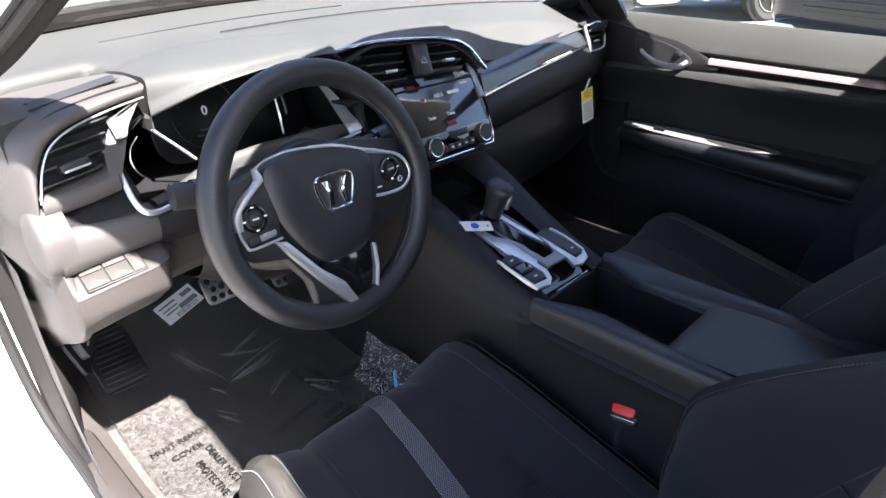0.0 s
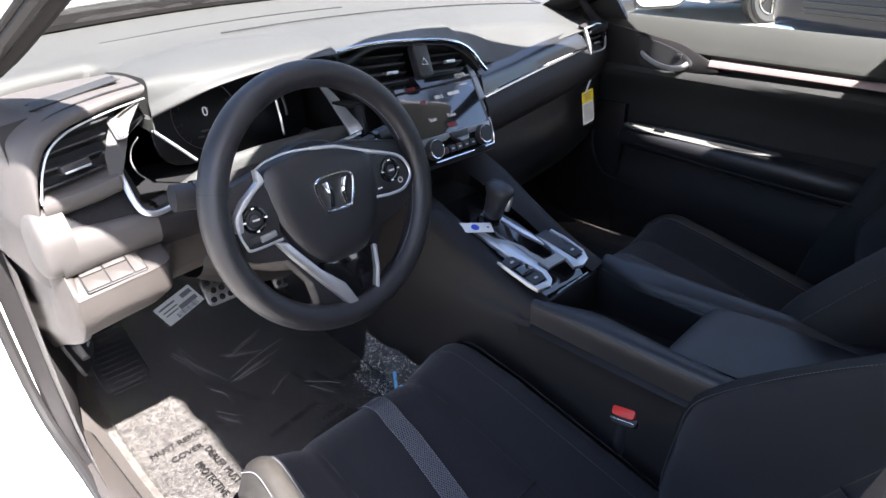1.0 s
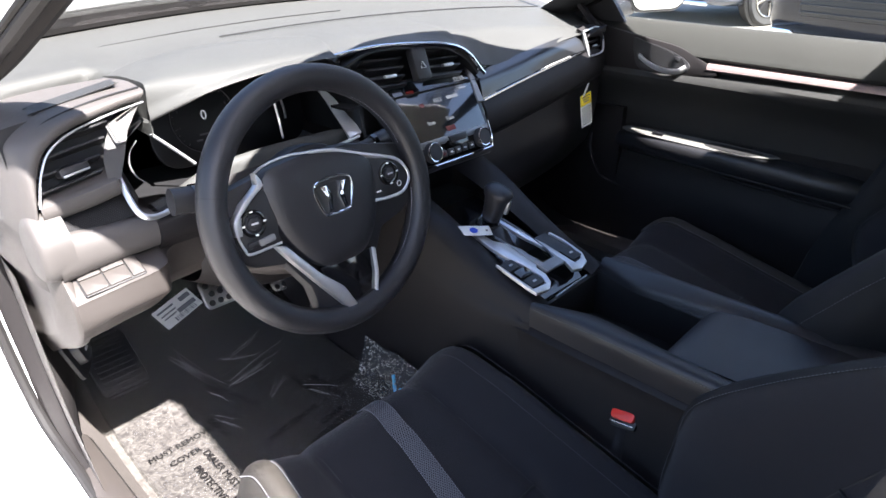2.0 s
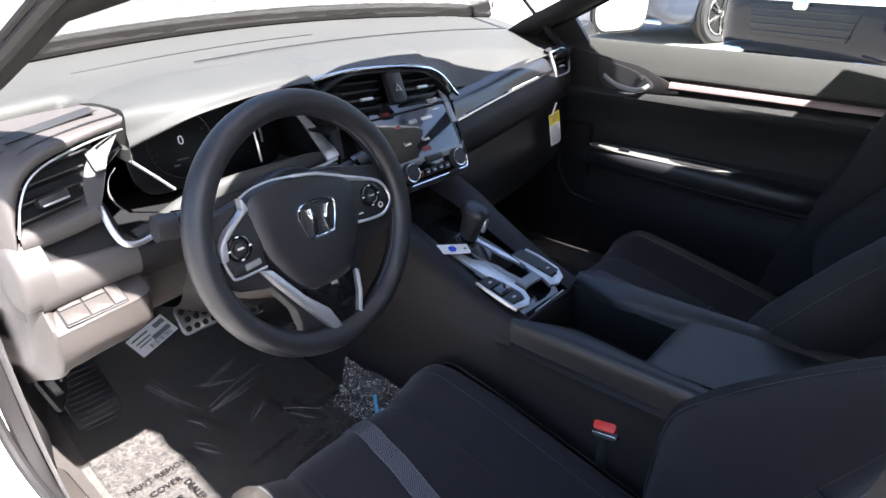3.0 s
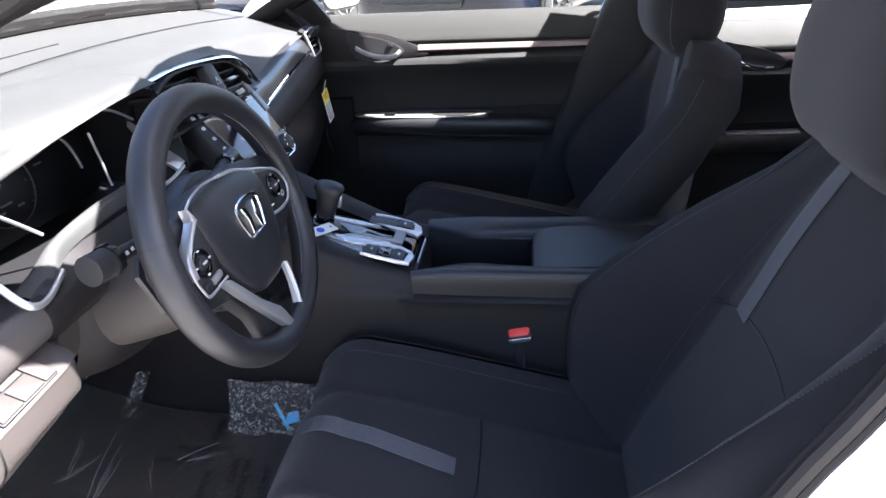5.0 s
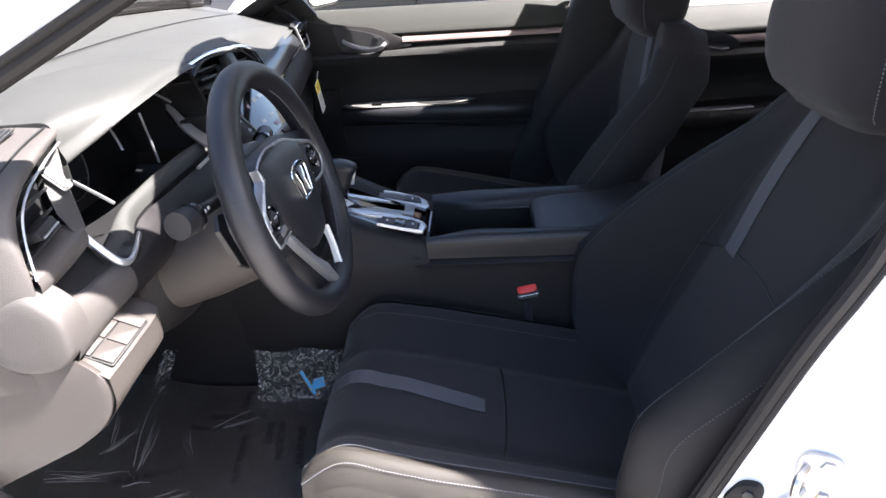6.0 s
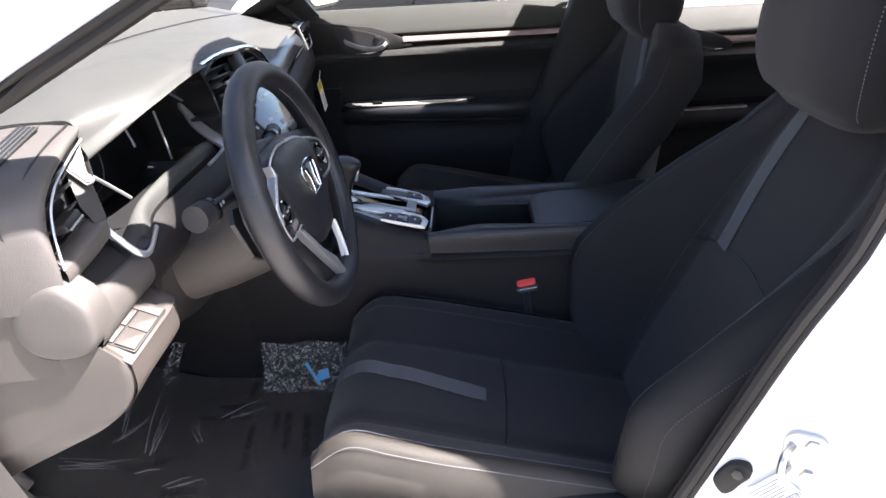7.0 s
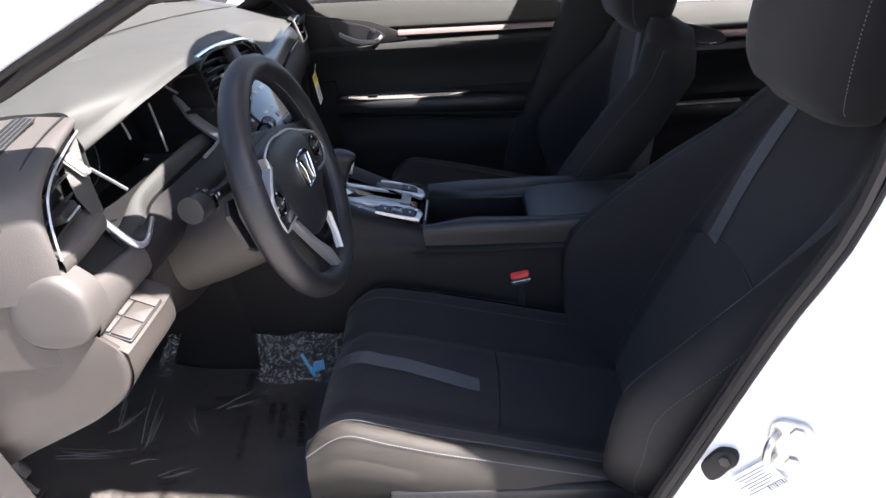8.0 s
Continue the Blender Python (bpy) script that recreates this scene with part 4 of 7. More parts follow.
hollow = [[V((x, 0.208, z)) for x, z in ((-0.20, 0.955), (-0.13, 0.976), (-0.01, 0.968), (0.045, 0.959), (0.095, 0.934), (0.128, 0.903))],
          [V((x, 0.255, z)) for x, z in ((-0.20, 0.945), (-0.13, 0.96), (-0.01, 0.955), (0.045, 0.945), (0.085, 0.925), (0.115, 0.900))],
          [V((x, 0.262, 0.895)) for x in (-0.20, -0.13, -0.01, 0.045, 0.085, 0.115)],
          [V((x, 0.20, 0.890)) for x in (-0.20, -0.13, -0.01, 0.045, 0.085, 0.125)]]
part("vent_hollow", sheet(hollow, 30, 16, 0.004), M_DARK, dash, "black hollow of the middle vents")
for cx, w in ((-0.105, 0.085), (0.035, 0.085)):
    vm = frame_of((cx, 0.212, 0.932), (1, -0.02, -0.04), (0, 0.32, 1))
    cv = part("air_vent", prism(rounded(w + 0.012, 0.062, 0.012), 0.002, vm @ pose(0, 0, -0.028)), M_DARK, dash, "black middle air vent")
    for i in range(4):
        part("slat", box(vm @ V((0, -0.022 + 0.0145 * i, -0.008)), (w, 0.0038, 0.022), 0.0012, vm.to_3x3() @ Matrix.Rotation(radians(-20), 3, "X")), M_SOFTBLACK, cv)
    part("tab", box(vm @ V((0.005, -0.004, 0.006)), (0.026, 0.006, 0.008), 0.002, vm.to_3x3()), M_SATIN, cv, "silver vent tab")
HZ = frame_of((-0.035, 0.203, 0.940), (1, -0.02, -0.03), (0, 0.42, 1))
hz = part("hazard_block", prism(rounded(0.034, 0.056, 0.006), 0.016, HZ @ pose(0, 0, -0.006), 0.004), M_SOFTBLACK, dash, "grey block with the hazard switch")
bm = bmesh.new()
tri = [HZ @ V((0.0075 * math.cos(radians(90 + 120 * i)), -0.004 + 0.0075 * math.sin(radians(90 + 120 * i)), 0.0108)) for i in range(3)]
part("hazard_mark", tube(tri, 0.0006, 4, closed=True), M_PAPER, hz)

# middle stack: screen and climate panel
ST = frame_of((0.012, 0.167, 0.855), (1, 0, 0), (0, 0.65, 0.76))
CL = frame_of((0.012, 0.142, 0.826), (1, 0, 0), (0, 0.33, 0.944))
stack = part("stack_body", prism([(-0.122, 0.086), (0.100, 0.083), (0.103, 0.04), (0.078, -0.046), (-0.118, -0.046), (-0.128, 0.02)], 0.04, ST @ pose(0, 0, -0.048), 0.006), M_SOFTBLACK, dash, "black middle stack")
part("stack_foot", prism([(-0.118, 0.006), (0.074, 0.006), (0.070, -0.056), (-0.108, -0.056)], 0.05, CL @ pose(0, 0, -0.056), 0.006), M_SOFTBLACK, dash)
scr = part("touch_screen", prism([(-0.108, 0.076), (0.090, 0.076), (0.066, -0.0385), (-0.106, -0.0385)], 0.006, ST @ pose(0, 0, -0.008), 0.002), M_SCREEN, dash, "glossy touch screen showing a radio page")
part("screen_wing", prism([(0.091, 0.080), (0.101, 0.062), (0.092, 0.006), (0.076, 0.006)], 0.008, ST @ pose(0, 0, -0.008), 0.002), M_SILVER, dash, "silver wing beside the screen")
clim = part("climate_panel", prism([(-0.112, 0.0), (0.068, 0.0), (0.066, -0.043), (-0.104, -0.043)], 0.008, CL @ pose(0, 0, -0.009), 0.003), M_GLOSS, dash, "gloss black climate panel")
part("panel_rim", tube([CL @ V(q) for q in ((0.071, 0.004, 0.0), (0.0705, -0.028, 0.001), (0.0655, -0.042, 0.001), (0.060, -0.0445, 0.001), (0.0, -0.0455, 0.001), (-0.104, -0.0455, 0.001))], 0.0018, 6, 50), M_CHROME, clim, "bright rim line")
part("panel_top", prism([(-0.110, -0.001), (0.067, -0.001), (0.067, -0.013), (0.012, -0.013), (0.006, -0.010), (-0.044, -0.010), (-0.050, -0.013), (-0.108, -0.013)], 0.003, CL @ pose(0, 0, -0.002), 0.001), M_SILVER, clim, "silver strip over the climate keys")
for kx in (0.040, -0.088):
    kn = part("climate_knob", disc((kx, -0.022), 0.0180, 0.012, CL, 28, 0.003), M_SOFTBLACK, clim, "dark knob with a bright ring")
    part("knob_ring", ring((kx, -0.022), 0.0146, 0.0166, 0.002, CL @ pose(0, 0, 0.0110)), M_CHROME, kn)
    part("knob_face", disc((kx, -0.022), 0.0142, 0.0015, CL @ pose(0, 0, 0.0112), 20), M_SOFTBLACK, kn)
for i in range(5):
    kk = part("climate_key", prism(rounded(0.0145, 0.0120, 0.002), 0.003, CL @ pose(-0.060 + 0.0180 * i, -0.030, -0.001), 0.001), M_SOFTBLACK, clim)
    part("key_mark", prism(rounded(0.006, 0.0030, 0.001), 0.0005, CL @ pose(-0.060 + 0.0180 * i, -0.030, 0.0022)), M_INKL if i != 0 else M_ONRED, kk)
part("mode_key", prism([(-0.042, -0.003), (0.004, -0.003), (0.000, -0.015), (-0.038, -0.015)], 0.006, CL @ pose(0, 0, -0.001), 0.0015), M_SOFTBLACK, clim)
lettering("screen_clock", "12:19", 0.013, ST @ pose(0.044, 0.056, -0.0015), M_ON, scr)
lettering("screen_station", "103.3", 0.010, ST @ pose(-0.030, 0.026, -0.0015), M_ON, scr)
lettering("screen_scan", "Scan", 0.010, ST @ pose(-0.068, -0.012, -0.0015), M_ON, scr)
lettering("screen_tune", "Tune", 0.010, ST @ pose(-0.022, -0.012, -0.0015), M_ON, scr)
for x, y, w, h, mt in ((-0.07, 0.055, 0.018, 0.005, M_ONRED), (-0.060, 0.026, 0.010, 0.007, M_ONRED), (-0.022, -0.027, 0.022, 0.009, M_ONRED), (0.020, 0.030, 0.030, 0.006, M_ON), (0.056, 0.042, 0.020, 0.003, M_ON)):
    part("screen_bar", prism(rounded(w, h, 0.001), 0.0005, ST @ pose(x, y, -0.0015)), mt, scr, smooth=False)
# side keys down the near edge of the screen
for i in range(5):
    part("side_key", prism(rounded(0.009, 0.006, 0.002), 0.001, ST @ pose(-0.115, 0.062 - 0.022 * i, -0.0085)), M_INKL, stack)

# passenger's side: padded band with a bright line, drawer front
rows = [[V((0.130, 0.222, 0.903)), V((0.25, 0.235, 0.910)), V((0.40, 0.246, 0.923)), V((0.50, 0.252, 0.930))],
        [V((0.130, 0.205, 0.885)), V((0.25, 0.218, 0.893)), V((0.40, 0.230, 0.908)), V((0.53, 0.240, 0.916))],
        [V((0.128, 0.195, 0.855)), V((0.25, 0.208, 0.868)), V((0.40, 0.222, 0.882)), V((0.545, 0.232, 0.893))]]
part("upper_band", sheet(rows, 24, 10, 0.006), M_BAND, dash, "dark satin dash band")
part("bright_line", tube([(0.126, 0.191, 0.852), (0.25, 0.205, 0.864), (0.40, 0.219, 0.878), (0.535, 0.228, 0.889)], 0.0026, 6, 30), M_CHROME, dash, "thin bright line along the dash")
rows = [[V((0.128, 0.195, 0.850)), V((0.25, 0.207, 0.862)), V((0.40, 0.221, 0.876)), V((0.56, 0.232, 0.888)), V((0.66, 0.25, 0.885))],
        [V((0.125, 0.180, 0.825)), V((0.25, 0.193, 0.835)), V((0.40, 0.206, 0.848)), V((0.56, 0.218, 0.860)), V((0.66, 0.24, 0.858))],
        [V((0.120, 0.180, 0.785)), V((0.25, 0.192, 0.797)), V((0.40, 0.203, 0.812)), V((0.56, 0.216, 0.828)), V((0.66, 0.24, 0.83))],
        [V((0.115, 0.20, 0.765)), V((0.25, 0.21, 0.777)), V((0.40, 0.22, 0.792)), V((0.56, 0.233, 0.81)), V((0.66, 0.25, 0.815))]]
part("padded_band", sheet(rows, 28, 16, 0.006), M_PLASTIC, dash, "soft dark band along the passenger's side")
rows = [[V((0.13, 0.215, 0.775)), V((0.30, 0.225, 0.79)), V((0.5, 0.24, 0.81)), V((0.66, 0.26, 0.82))],
        [V((0.13, 0.20, 0.70)), V((0.30, 0.215, 0.70)), V((0.5, 0.23, 0.72)), V((0.65, 0.26, 0.73))],
        [V((0.13, 0.22, 0.62)), V((0.30, 0.24, 0.61)), V((0.5, 0.26, 0.62)), V((0.64, 0.28, 0.64))],
        [V((0.13, 0.32, 0.56)), V((0.30, 0.34, 0.55)), V((0.5, 0.36, 0.56)), V((0.64, 0.38, 0.58))]]
part("glove_box", sheet(rows, 24, 18, 0.006), M_SOFTBLACK, dash, "black glove box front")
m, v = vent((0.582, 0.236, 0.905), (0.985, 0.05, 0.03), (0.0, 0.22, 1.0), 0.072, 0.052, 3, -1, -0.3)
part("vent_rim", tube([m @ V(q) for q in ((-0.045, 0.030, 0.004), (0.02, 0.032, 0.004), (0.040, 0.012, 0.004), (0.036, -0.024, 0.004), (0.0, -0.030, 0.004), (-0.035, -0.028, 0.004))], 0.0024, 6, 36), M_SATIN, v, "thin silver vent rim")
part("vent_panel", prism([(-0.050, 0.030), (-0.040, 0.030), (-0.022, -0.024), (-0.036, -0.028)], 0.005, m, 0.001), M_SILVER, v, "silver inner vent panel")
rows = [[V((0.53, 0.25, 0.94)), V((0.58, 0.252, 0.945)), V((0.64, 0.262, 0.938)), V((0.69, 0.30, 0.92))],
        [V((0.545, 0.242, 0.933)), V((0.59, 0.238, 0.937)), V((0.63, 0.245, 0.925)), V((0.665, 0.275, 0.905))],
        [V((0.60, 0.235, 0.93)), V((0.612, 0.232, 0.925)), V((0.628, 0.235, 0.905)), V((0.66, 0.265, 0.88))],
        [V((0.615, 0.236, 0.90)), V((0.618, 0.236, 0.895)), V((0.628, 0.24, 0.88)), V((0.66, 0.265, 0.85))]]
part("end_cap", sheet(rows, 16, 14, 0.006), M_PLASTIC, dash, "rounded dark end of the dash")

# ---- steering wheel and column ----
RAKE = 14.0
W = frame_of((-0.370, 0.031, 0.833), (1, 0, 0), (0, math.sin(radians(RAKE)), math.cos(radians(RAKE))))
wheel = thing("steering_wheel", tuple(W.translation), "black leather steering wheel with silver spoke trim", "steering wheel")
RR = 0.1575


def rim_row(a, k=1.0):
    c, out = V((RR * math.cos(a), RR * math.sin(a), 0)), V((math.cos(a), math.sin(a), 0))
    row = []
    for j in range(16):
        b = 2 * math.pi * j / 16
        row.append(W @ (c + out * math.cos(b) * 0.0172 * k + V((0, 0, math.sin(b) * 0.0190 * k))))
    return row


rim = part("rim", skin([rim_row(2 * math.pi * i / 72) for i in range(72)], True, True), M_LEATHER, wheel, "black leather rim")
for a in (163, 17, 238, 302):
    seam = [rim_row(radians(a) + d, 1.006) for d in (-0.004, 0.004)]
    part("rim_seam", skin(seam, True), M_DARK, rim)
# stitched inner edge
th = []
for a0, a1 in ((20, 60), (305, 352)):
    th.append(stitches([W @ V(((RR - 0.0168) * math.cos(radians(a)), (RR - 0.0168) * math.sin(radians(a)), 0.004)) for a in np.linspace(a0, a1, 12)], 0.0042, 0.0007))
for bm in th:
    part("stitching", bm, M_THREAD, rim, "grey thread stitching")
# spoke body behind the trims
back = [(-0.160, 0.020), (-0.150, 0.045), (-0.10, 0.055), (-0.05, 0.066), (0.05, 0.066), (0.10, 0.055), (0.150, 0.045), (0.160, 0.020), (0.155, -0.03), (0.12, -0.05), (0.08, -0.06), (0.055, -0.10), (0.045, -0.163), (-0.045, -0.163), (-0.055, -0.10), (-0.08, -0.06), (-0.12, -0.05), (-0.155, -0.03)]
part("spoke_body", prism(back, 0.020, W @ pose(0, 0, -0.022), 0.006), M_SOFTBLACK, wheel, "black wheel spokes")
# hub cushion
hubo = [(p.x, p.y) for p in spline([(-0.090, 0.055, 0), (-0.05, 0.067, 0), (0, 0.069, 0), (0.045, 0.060, 0), (0.072, 0.044, 0), (0.075, 0.0, 0), (0.062, -0.045, 0), (0.035, -0.078, 0), (0, -0.083, 0), (-0.035, -0.078, 0), (-0.066, -0.045, 0), (-0.087, 0.0, 0)], 64, True)]
rows = []
for s, z in ((1.0, -0.008), (1.0, 0.003), (0.97, 0.009), (0.90, 0.0135), (0.75, 0.017), (0.5, 0.0195), (0.25, 0.0205), (0.02, 0.021)):
    rows.append([W @ V((x * s, y * s - 0.004 * (1 - s), z)) for x, y in hubo])
hub = part("hub_cushion", skin(rows, True), M_LEATHER, wheel, "padded black hub cover", angle=25)
# plain bright emblem: rounded frame with two bars
EM = W @ pose(-0.002, 0.008, 0.0205)
em = part("emblem", tube([EM @ V(q) for q in ((-0.026, 0.020, 0.001), (0.026, 0.020, 0.001), (0.021, -0.017, 0.001), (0.012, -0.021, 0.001), (-0.012, -0.021, 0.001), (-0.021, -0.017, 0.001))], 0.0019, 6, 48, closed=True), M_CHROME, hub, "bright framed emblem")
part("emblem_field", prism([(-0.025, 0.019), (0.025, 0.019), (0.020, -0.018), (-0.020, -0.018)], 0.0012, EM @ pose(0, 0, -0.001)), M_DARK, em)
for s in (1, -1):
    part("emblem_bar", prism([(s * 0.021, 0.017), (s * 0.011, 0.017), (s * 0.005, 0.001), (s * 0.009, -0.017), (s * 0.015, -0.017), (s * 0.013, 0.0)], 0.004, EM, 0.001), M_CHROME, em)
# control pods with silver rims
PODS = {-1: [(-0.097, 0.060), (-0.093, 0.046), (-0.108, 0.038), (-0.123, 0.028), (-0.136, 0.014), (-0.138, -0.004), (-0.134, -0.021), (-0.127, -0.028), (-0.086, -0.027)],
        1: [(-0.020, 0.069), (0.018, 0.063), (0.054, 0.050), (0.085, 0.040), (0.116, 0.028), (0.130, 0.012), (0.132, -0.004), (0.117, -0.018), (0.092, -0.020), (0.062, -0.017)]}
for s in (-1, 1):
    o = PODS[s][1:] + [(-0.080, 0.02)] if s < 0 else PODS[s][2:]
    pod = part("control_pod", prism(o, 0.010, W @ pose(0, 0, 0.0), 0.002), M_SOFTBLACK, wheel, "black control pod")
    part("pod_rim", tube([W @ V((x, y, 0.012)) for x, y in PODS[s]], 0.0018 if s < 0 else 0.0024, 8, 60, flat=0.6, up=W.to_3x3() @ V((0, 0, 1))), M_SATIN, wheel, "silver pod rim")
    if s < 0:
        part("pod_rim", prism([(-0.098, 0.062), (-0.090, 0.046), (-0.108, 0.034), (-0.128, 0.018), (-0.132, -0.004), (-0.139, -0.004), (-0.138, 0.015), (-0.124, 0.031), (-0.107, 0.042), (-0.099, 0.048)], 0.012, W @ pose(0, 0, 0.002), 0.002), M_SATIN, wheel, "broad silver pod band")
        part("hub_line", tube([W @ V(q) for q in ((-0.098, 0.062, 0.012), (-0.082, 0.068, 0.012), (-0.052, 0.0715, 0.011), (-0.020, 0.069, 0.011))], 0.0016, 6, 24), M_SATIN, wheel, "thin silver line along the hub")
    else:
        part("pod_rim", prism([(0.018, 0.066), (0.054, 0.053), (0.085, 0.043), (0.112, 0.033), (0.100, 0.032), (0.060, 0.043), (0.030, 0.054)], 0.011, W @ pose(0, 0, 0.002), 0.0015), M_SATIN, wheel, "broad silver pod band")
    px, py = (-0.115, 0.006) if s < 0 else (0.098, 0.012)
    part("pod_ring", ring((px, py), 0.0115, 0.0165, 0.003, W @ pose(0, 0, 0.010)), M_GLOSS, pod)
    part("pod_button", disc((px, py), 0.008, 0.005, W @ pose(0, 0, 0.010), 16, 0.002), M_SOFTBLACK, pod)
    for dx, dy in ((0.014, 0), (-0.014, 0), (0, 0.014), (0, -0.014)):
        part("pod_mark", prism(rounded(0.004, 0.0018, 0.0005), 0.0006, W @ pose(px + dx, py + dy, 0.0132)), M_PAPER, pod)
    part("pod_mark", prism(rounded(0.009, 0.0022, 0.0005), 0.0006, W @ pose(px, py, 0.0152)), M_INKL, pod)
    if s < 0:
        for kx, kw in ((-0.122, 0.014), (-0.103, 0.022)):
            part("pod_key", prism(rounded(kw, 0.008, 0.002), 0.004, W @ pose(kx, -0.018, 0.009, 0, 0, 6), 0.001), M_SILVER if kw > 0.02 else M_SOFTBLACK, pod)
    else:
        part("pod_mark", prism(rounded(0.008, 0.002, 0.0005), 0.0006, W @ pose(0.076, -0.008, 0.0102)), M_PAPER, pod)
        part("pod_mark", ring((0.114, -0.006), 0.003, 0.0042, 0.0006, W @ pose(0, 0, 0.0102), 14), M_PAPER, pod)
# lower spokes: silver blades with a gloss black middle
part("gloss_spoke", prism([(-0.040, -0.078), (0.047, -0.078), (0.044, -0.12), (0.032, -0.153), (-0.006, -0.151)], 0.008, W @ pose(0, 0, -0.002), 0.002), M_GLOSS, wheel, "gloss black lower spoke")
part("silver_blade", prism([(-0.095, -0.029), (-0.080, -0.034), (-0.044, -0.082), (-0.012, -0.114), (0.004, -0.149), (-0.012, -0.147), (-0.048, -0.098), (-0.078, -0.056)], 0.011, W @ pose(0, 0, 0.0), 0.003), M_SATIN, wheel, "silver lower spoke blade")
part("silver_blade", prism([(0.046, -0.079), (0.050, -0.080), (0.048, -0.110), (0.036, -0.152), (0.031, -0.152), (0.043, -0.112)], 0.011, W @ pose(0, 0, 0.0), 0.003), M_SATIN, wheel, "thin silver spoke edge")
for s in (-1, 1):
    part("shift_paddle", prism([(s * 0.075, 0.02), (s * 0.135, 0.035), (s * 0.148, 0.02), (s * 0.140, -0.03), (s * 0.12, -0.045), (s * 0.08, -0.01)], 0.006, W @ pose(0, 0, -0.045), 0.002), M_SOFTBLACK, wheel, "black gear paddle")

column = thing("steering_column", (-0.37, 0.12, 0.75), "grey steering column cover with two black stalks", "steering column")
rows = []
for f, hw, up, dn in ((0.034, 0.066, 0.054, 0.078), (0.045, 0.074, 0.052, 0.092), (0.085, 0.078, 0.036, 0.104), (0.14, 0.078, 0.008, 0.112), (0.20, 0.078, -0.010, 0.115)):
    o = [(p.x, p.y) for p in spline([(-hw, -0.03, 0), (-hw * 0.8, up * 0.8 - 0.006, 0), (0, up, 0), (hw * 0.8, up * 0.8 - 0.006, 0), (hw, -0.03, 0), (hw * 0.8, -dn * 0.8, 0), (0, -dn, 0), (-hw * 0.8, -dn * 0.8, 0)], 32, True)]
    rows.append([W @ V((x, y, -f)) for x, y in o])
bm = skin([[r[j] for j in range(32)] for r in rows], True, caps=True)
part("column_cover", bm, M_PLASTIC_LIT, column, "grained grey column cover")
part("column_boot", disc((0, -0.012), 0.088, 0.026, W @ pose(0, 0, -0.050), 40, 0.006), M_SOFTBLACK, column, "black round shroud behind the wheel")
for s, y in ((-1, 0.034), (1, 0.040)):
    st = part("stalk", tube([W @ V(q) for q in ((s * 0.055, y, -0.062), (s * 0.10, y + 0.004, -0.064), (s * 0.150, y + 0.010, -0.068))], 0.0105, 12, 12, flat=0.8), M_SOFTBLACK, column, "black column stalk")
    end = W @ V((s * 0.170, y + 0.012, -0.069))
    part("stalk_end", tube([W @ V((s * 0.145, y + 0.009, -0.067)), end], 0.0165 if s < 0 else 0.0125, 18, 4), M_SOFTBLACK, st, "knurled stalk end")
    part("stalk_collar", tube([W @ V((s * 0.138, y + 0.008, -0.0665)), W @ V((s * 0.146, y + 0.009, -0.067))], 0.0185 if s < 0 else 0.0138, 18, 3), M_GLOSS, st, "gloss black collar")
    for i in range(3):
        part("stalk_mark", box(W @ V((s * (0.118 + 0.010 * i), y + 0.008, -0.054)), (0.004, 0.004, 0.001), 0, W.to_3x3()), M_PAPER, st)

# ---- pedals ----
for nm, c, w, h, lab in (("brake_pedal", (-0.333, 0.490, 0.503), 0.080, 0.062, "drilled metal brake pedal with rubber studs"), ("accelerator_pedal", (-0.172, 0.540, 0.462), 0.062, 0.085, "drilled metal accelerator pedal")):
    pm = frame_of(c, (1, 0, 0), (0, 0.55, 0.84))
    pd = thing(nm, c, lab, "pedal")
    part("pad", prism(rounded(w, h, 0.012), 0.006, pm, 0.002), M_STEEL, pd, "brushed metal pad")
    for i in range(int(w / 0.018)):
        for j in range(int(h / 0.018)):
            x, y = -w / 2 + 0.013 + 0.018 * i + 0.006 * (j % 2), -h / 2 + 0.012 + 0.018 * j
            if x < w / 2 - 0.008:
                part("stud", disc((x, y), 0.0062, 0.0035, pm @ pose(0, 0, 0.005), 12, 0.001), M_RUBBER, pd)
    part("pedal_arm", tube([pm @ V((0, 0, 0)), pm @ V((0, 0.08, -0.03)), V((c[0], 0.60, 0.66))], 0.009, 8, 10), M_SOFTBLACK, pd)

# ---- middle console ----
con = thing("center_console", (0, -0.1, 0.31), "black middle console with cup wells and padded armrest", "console")
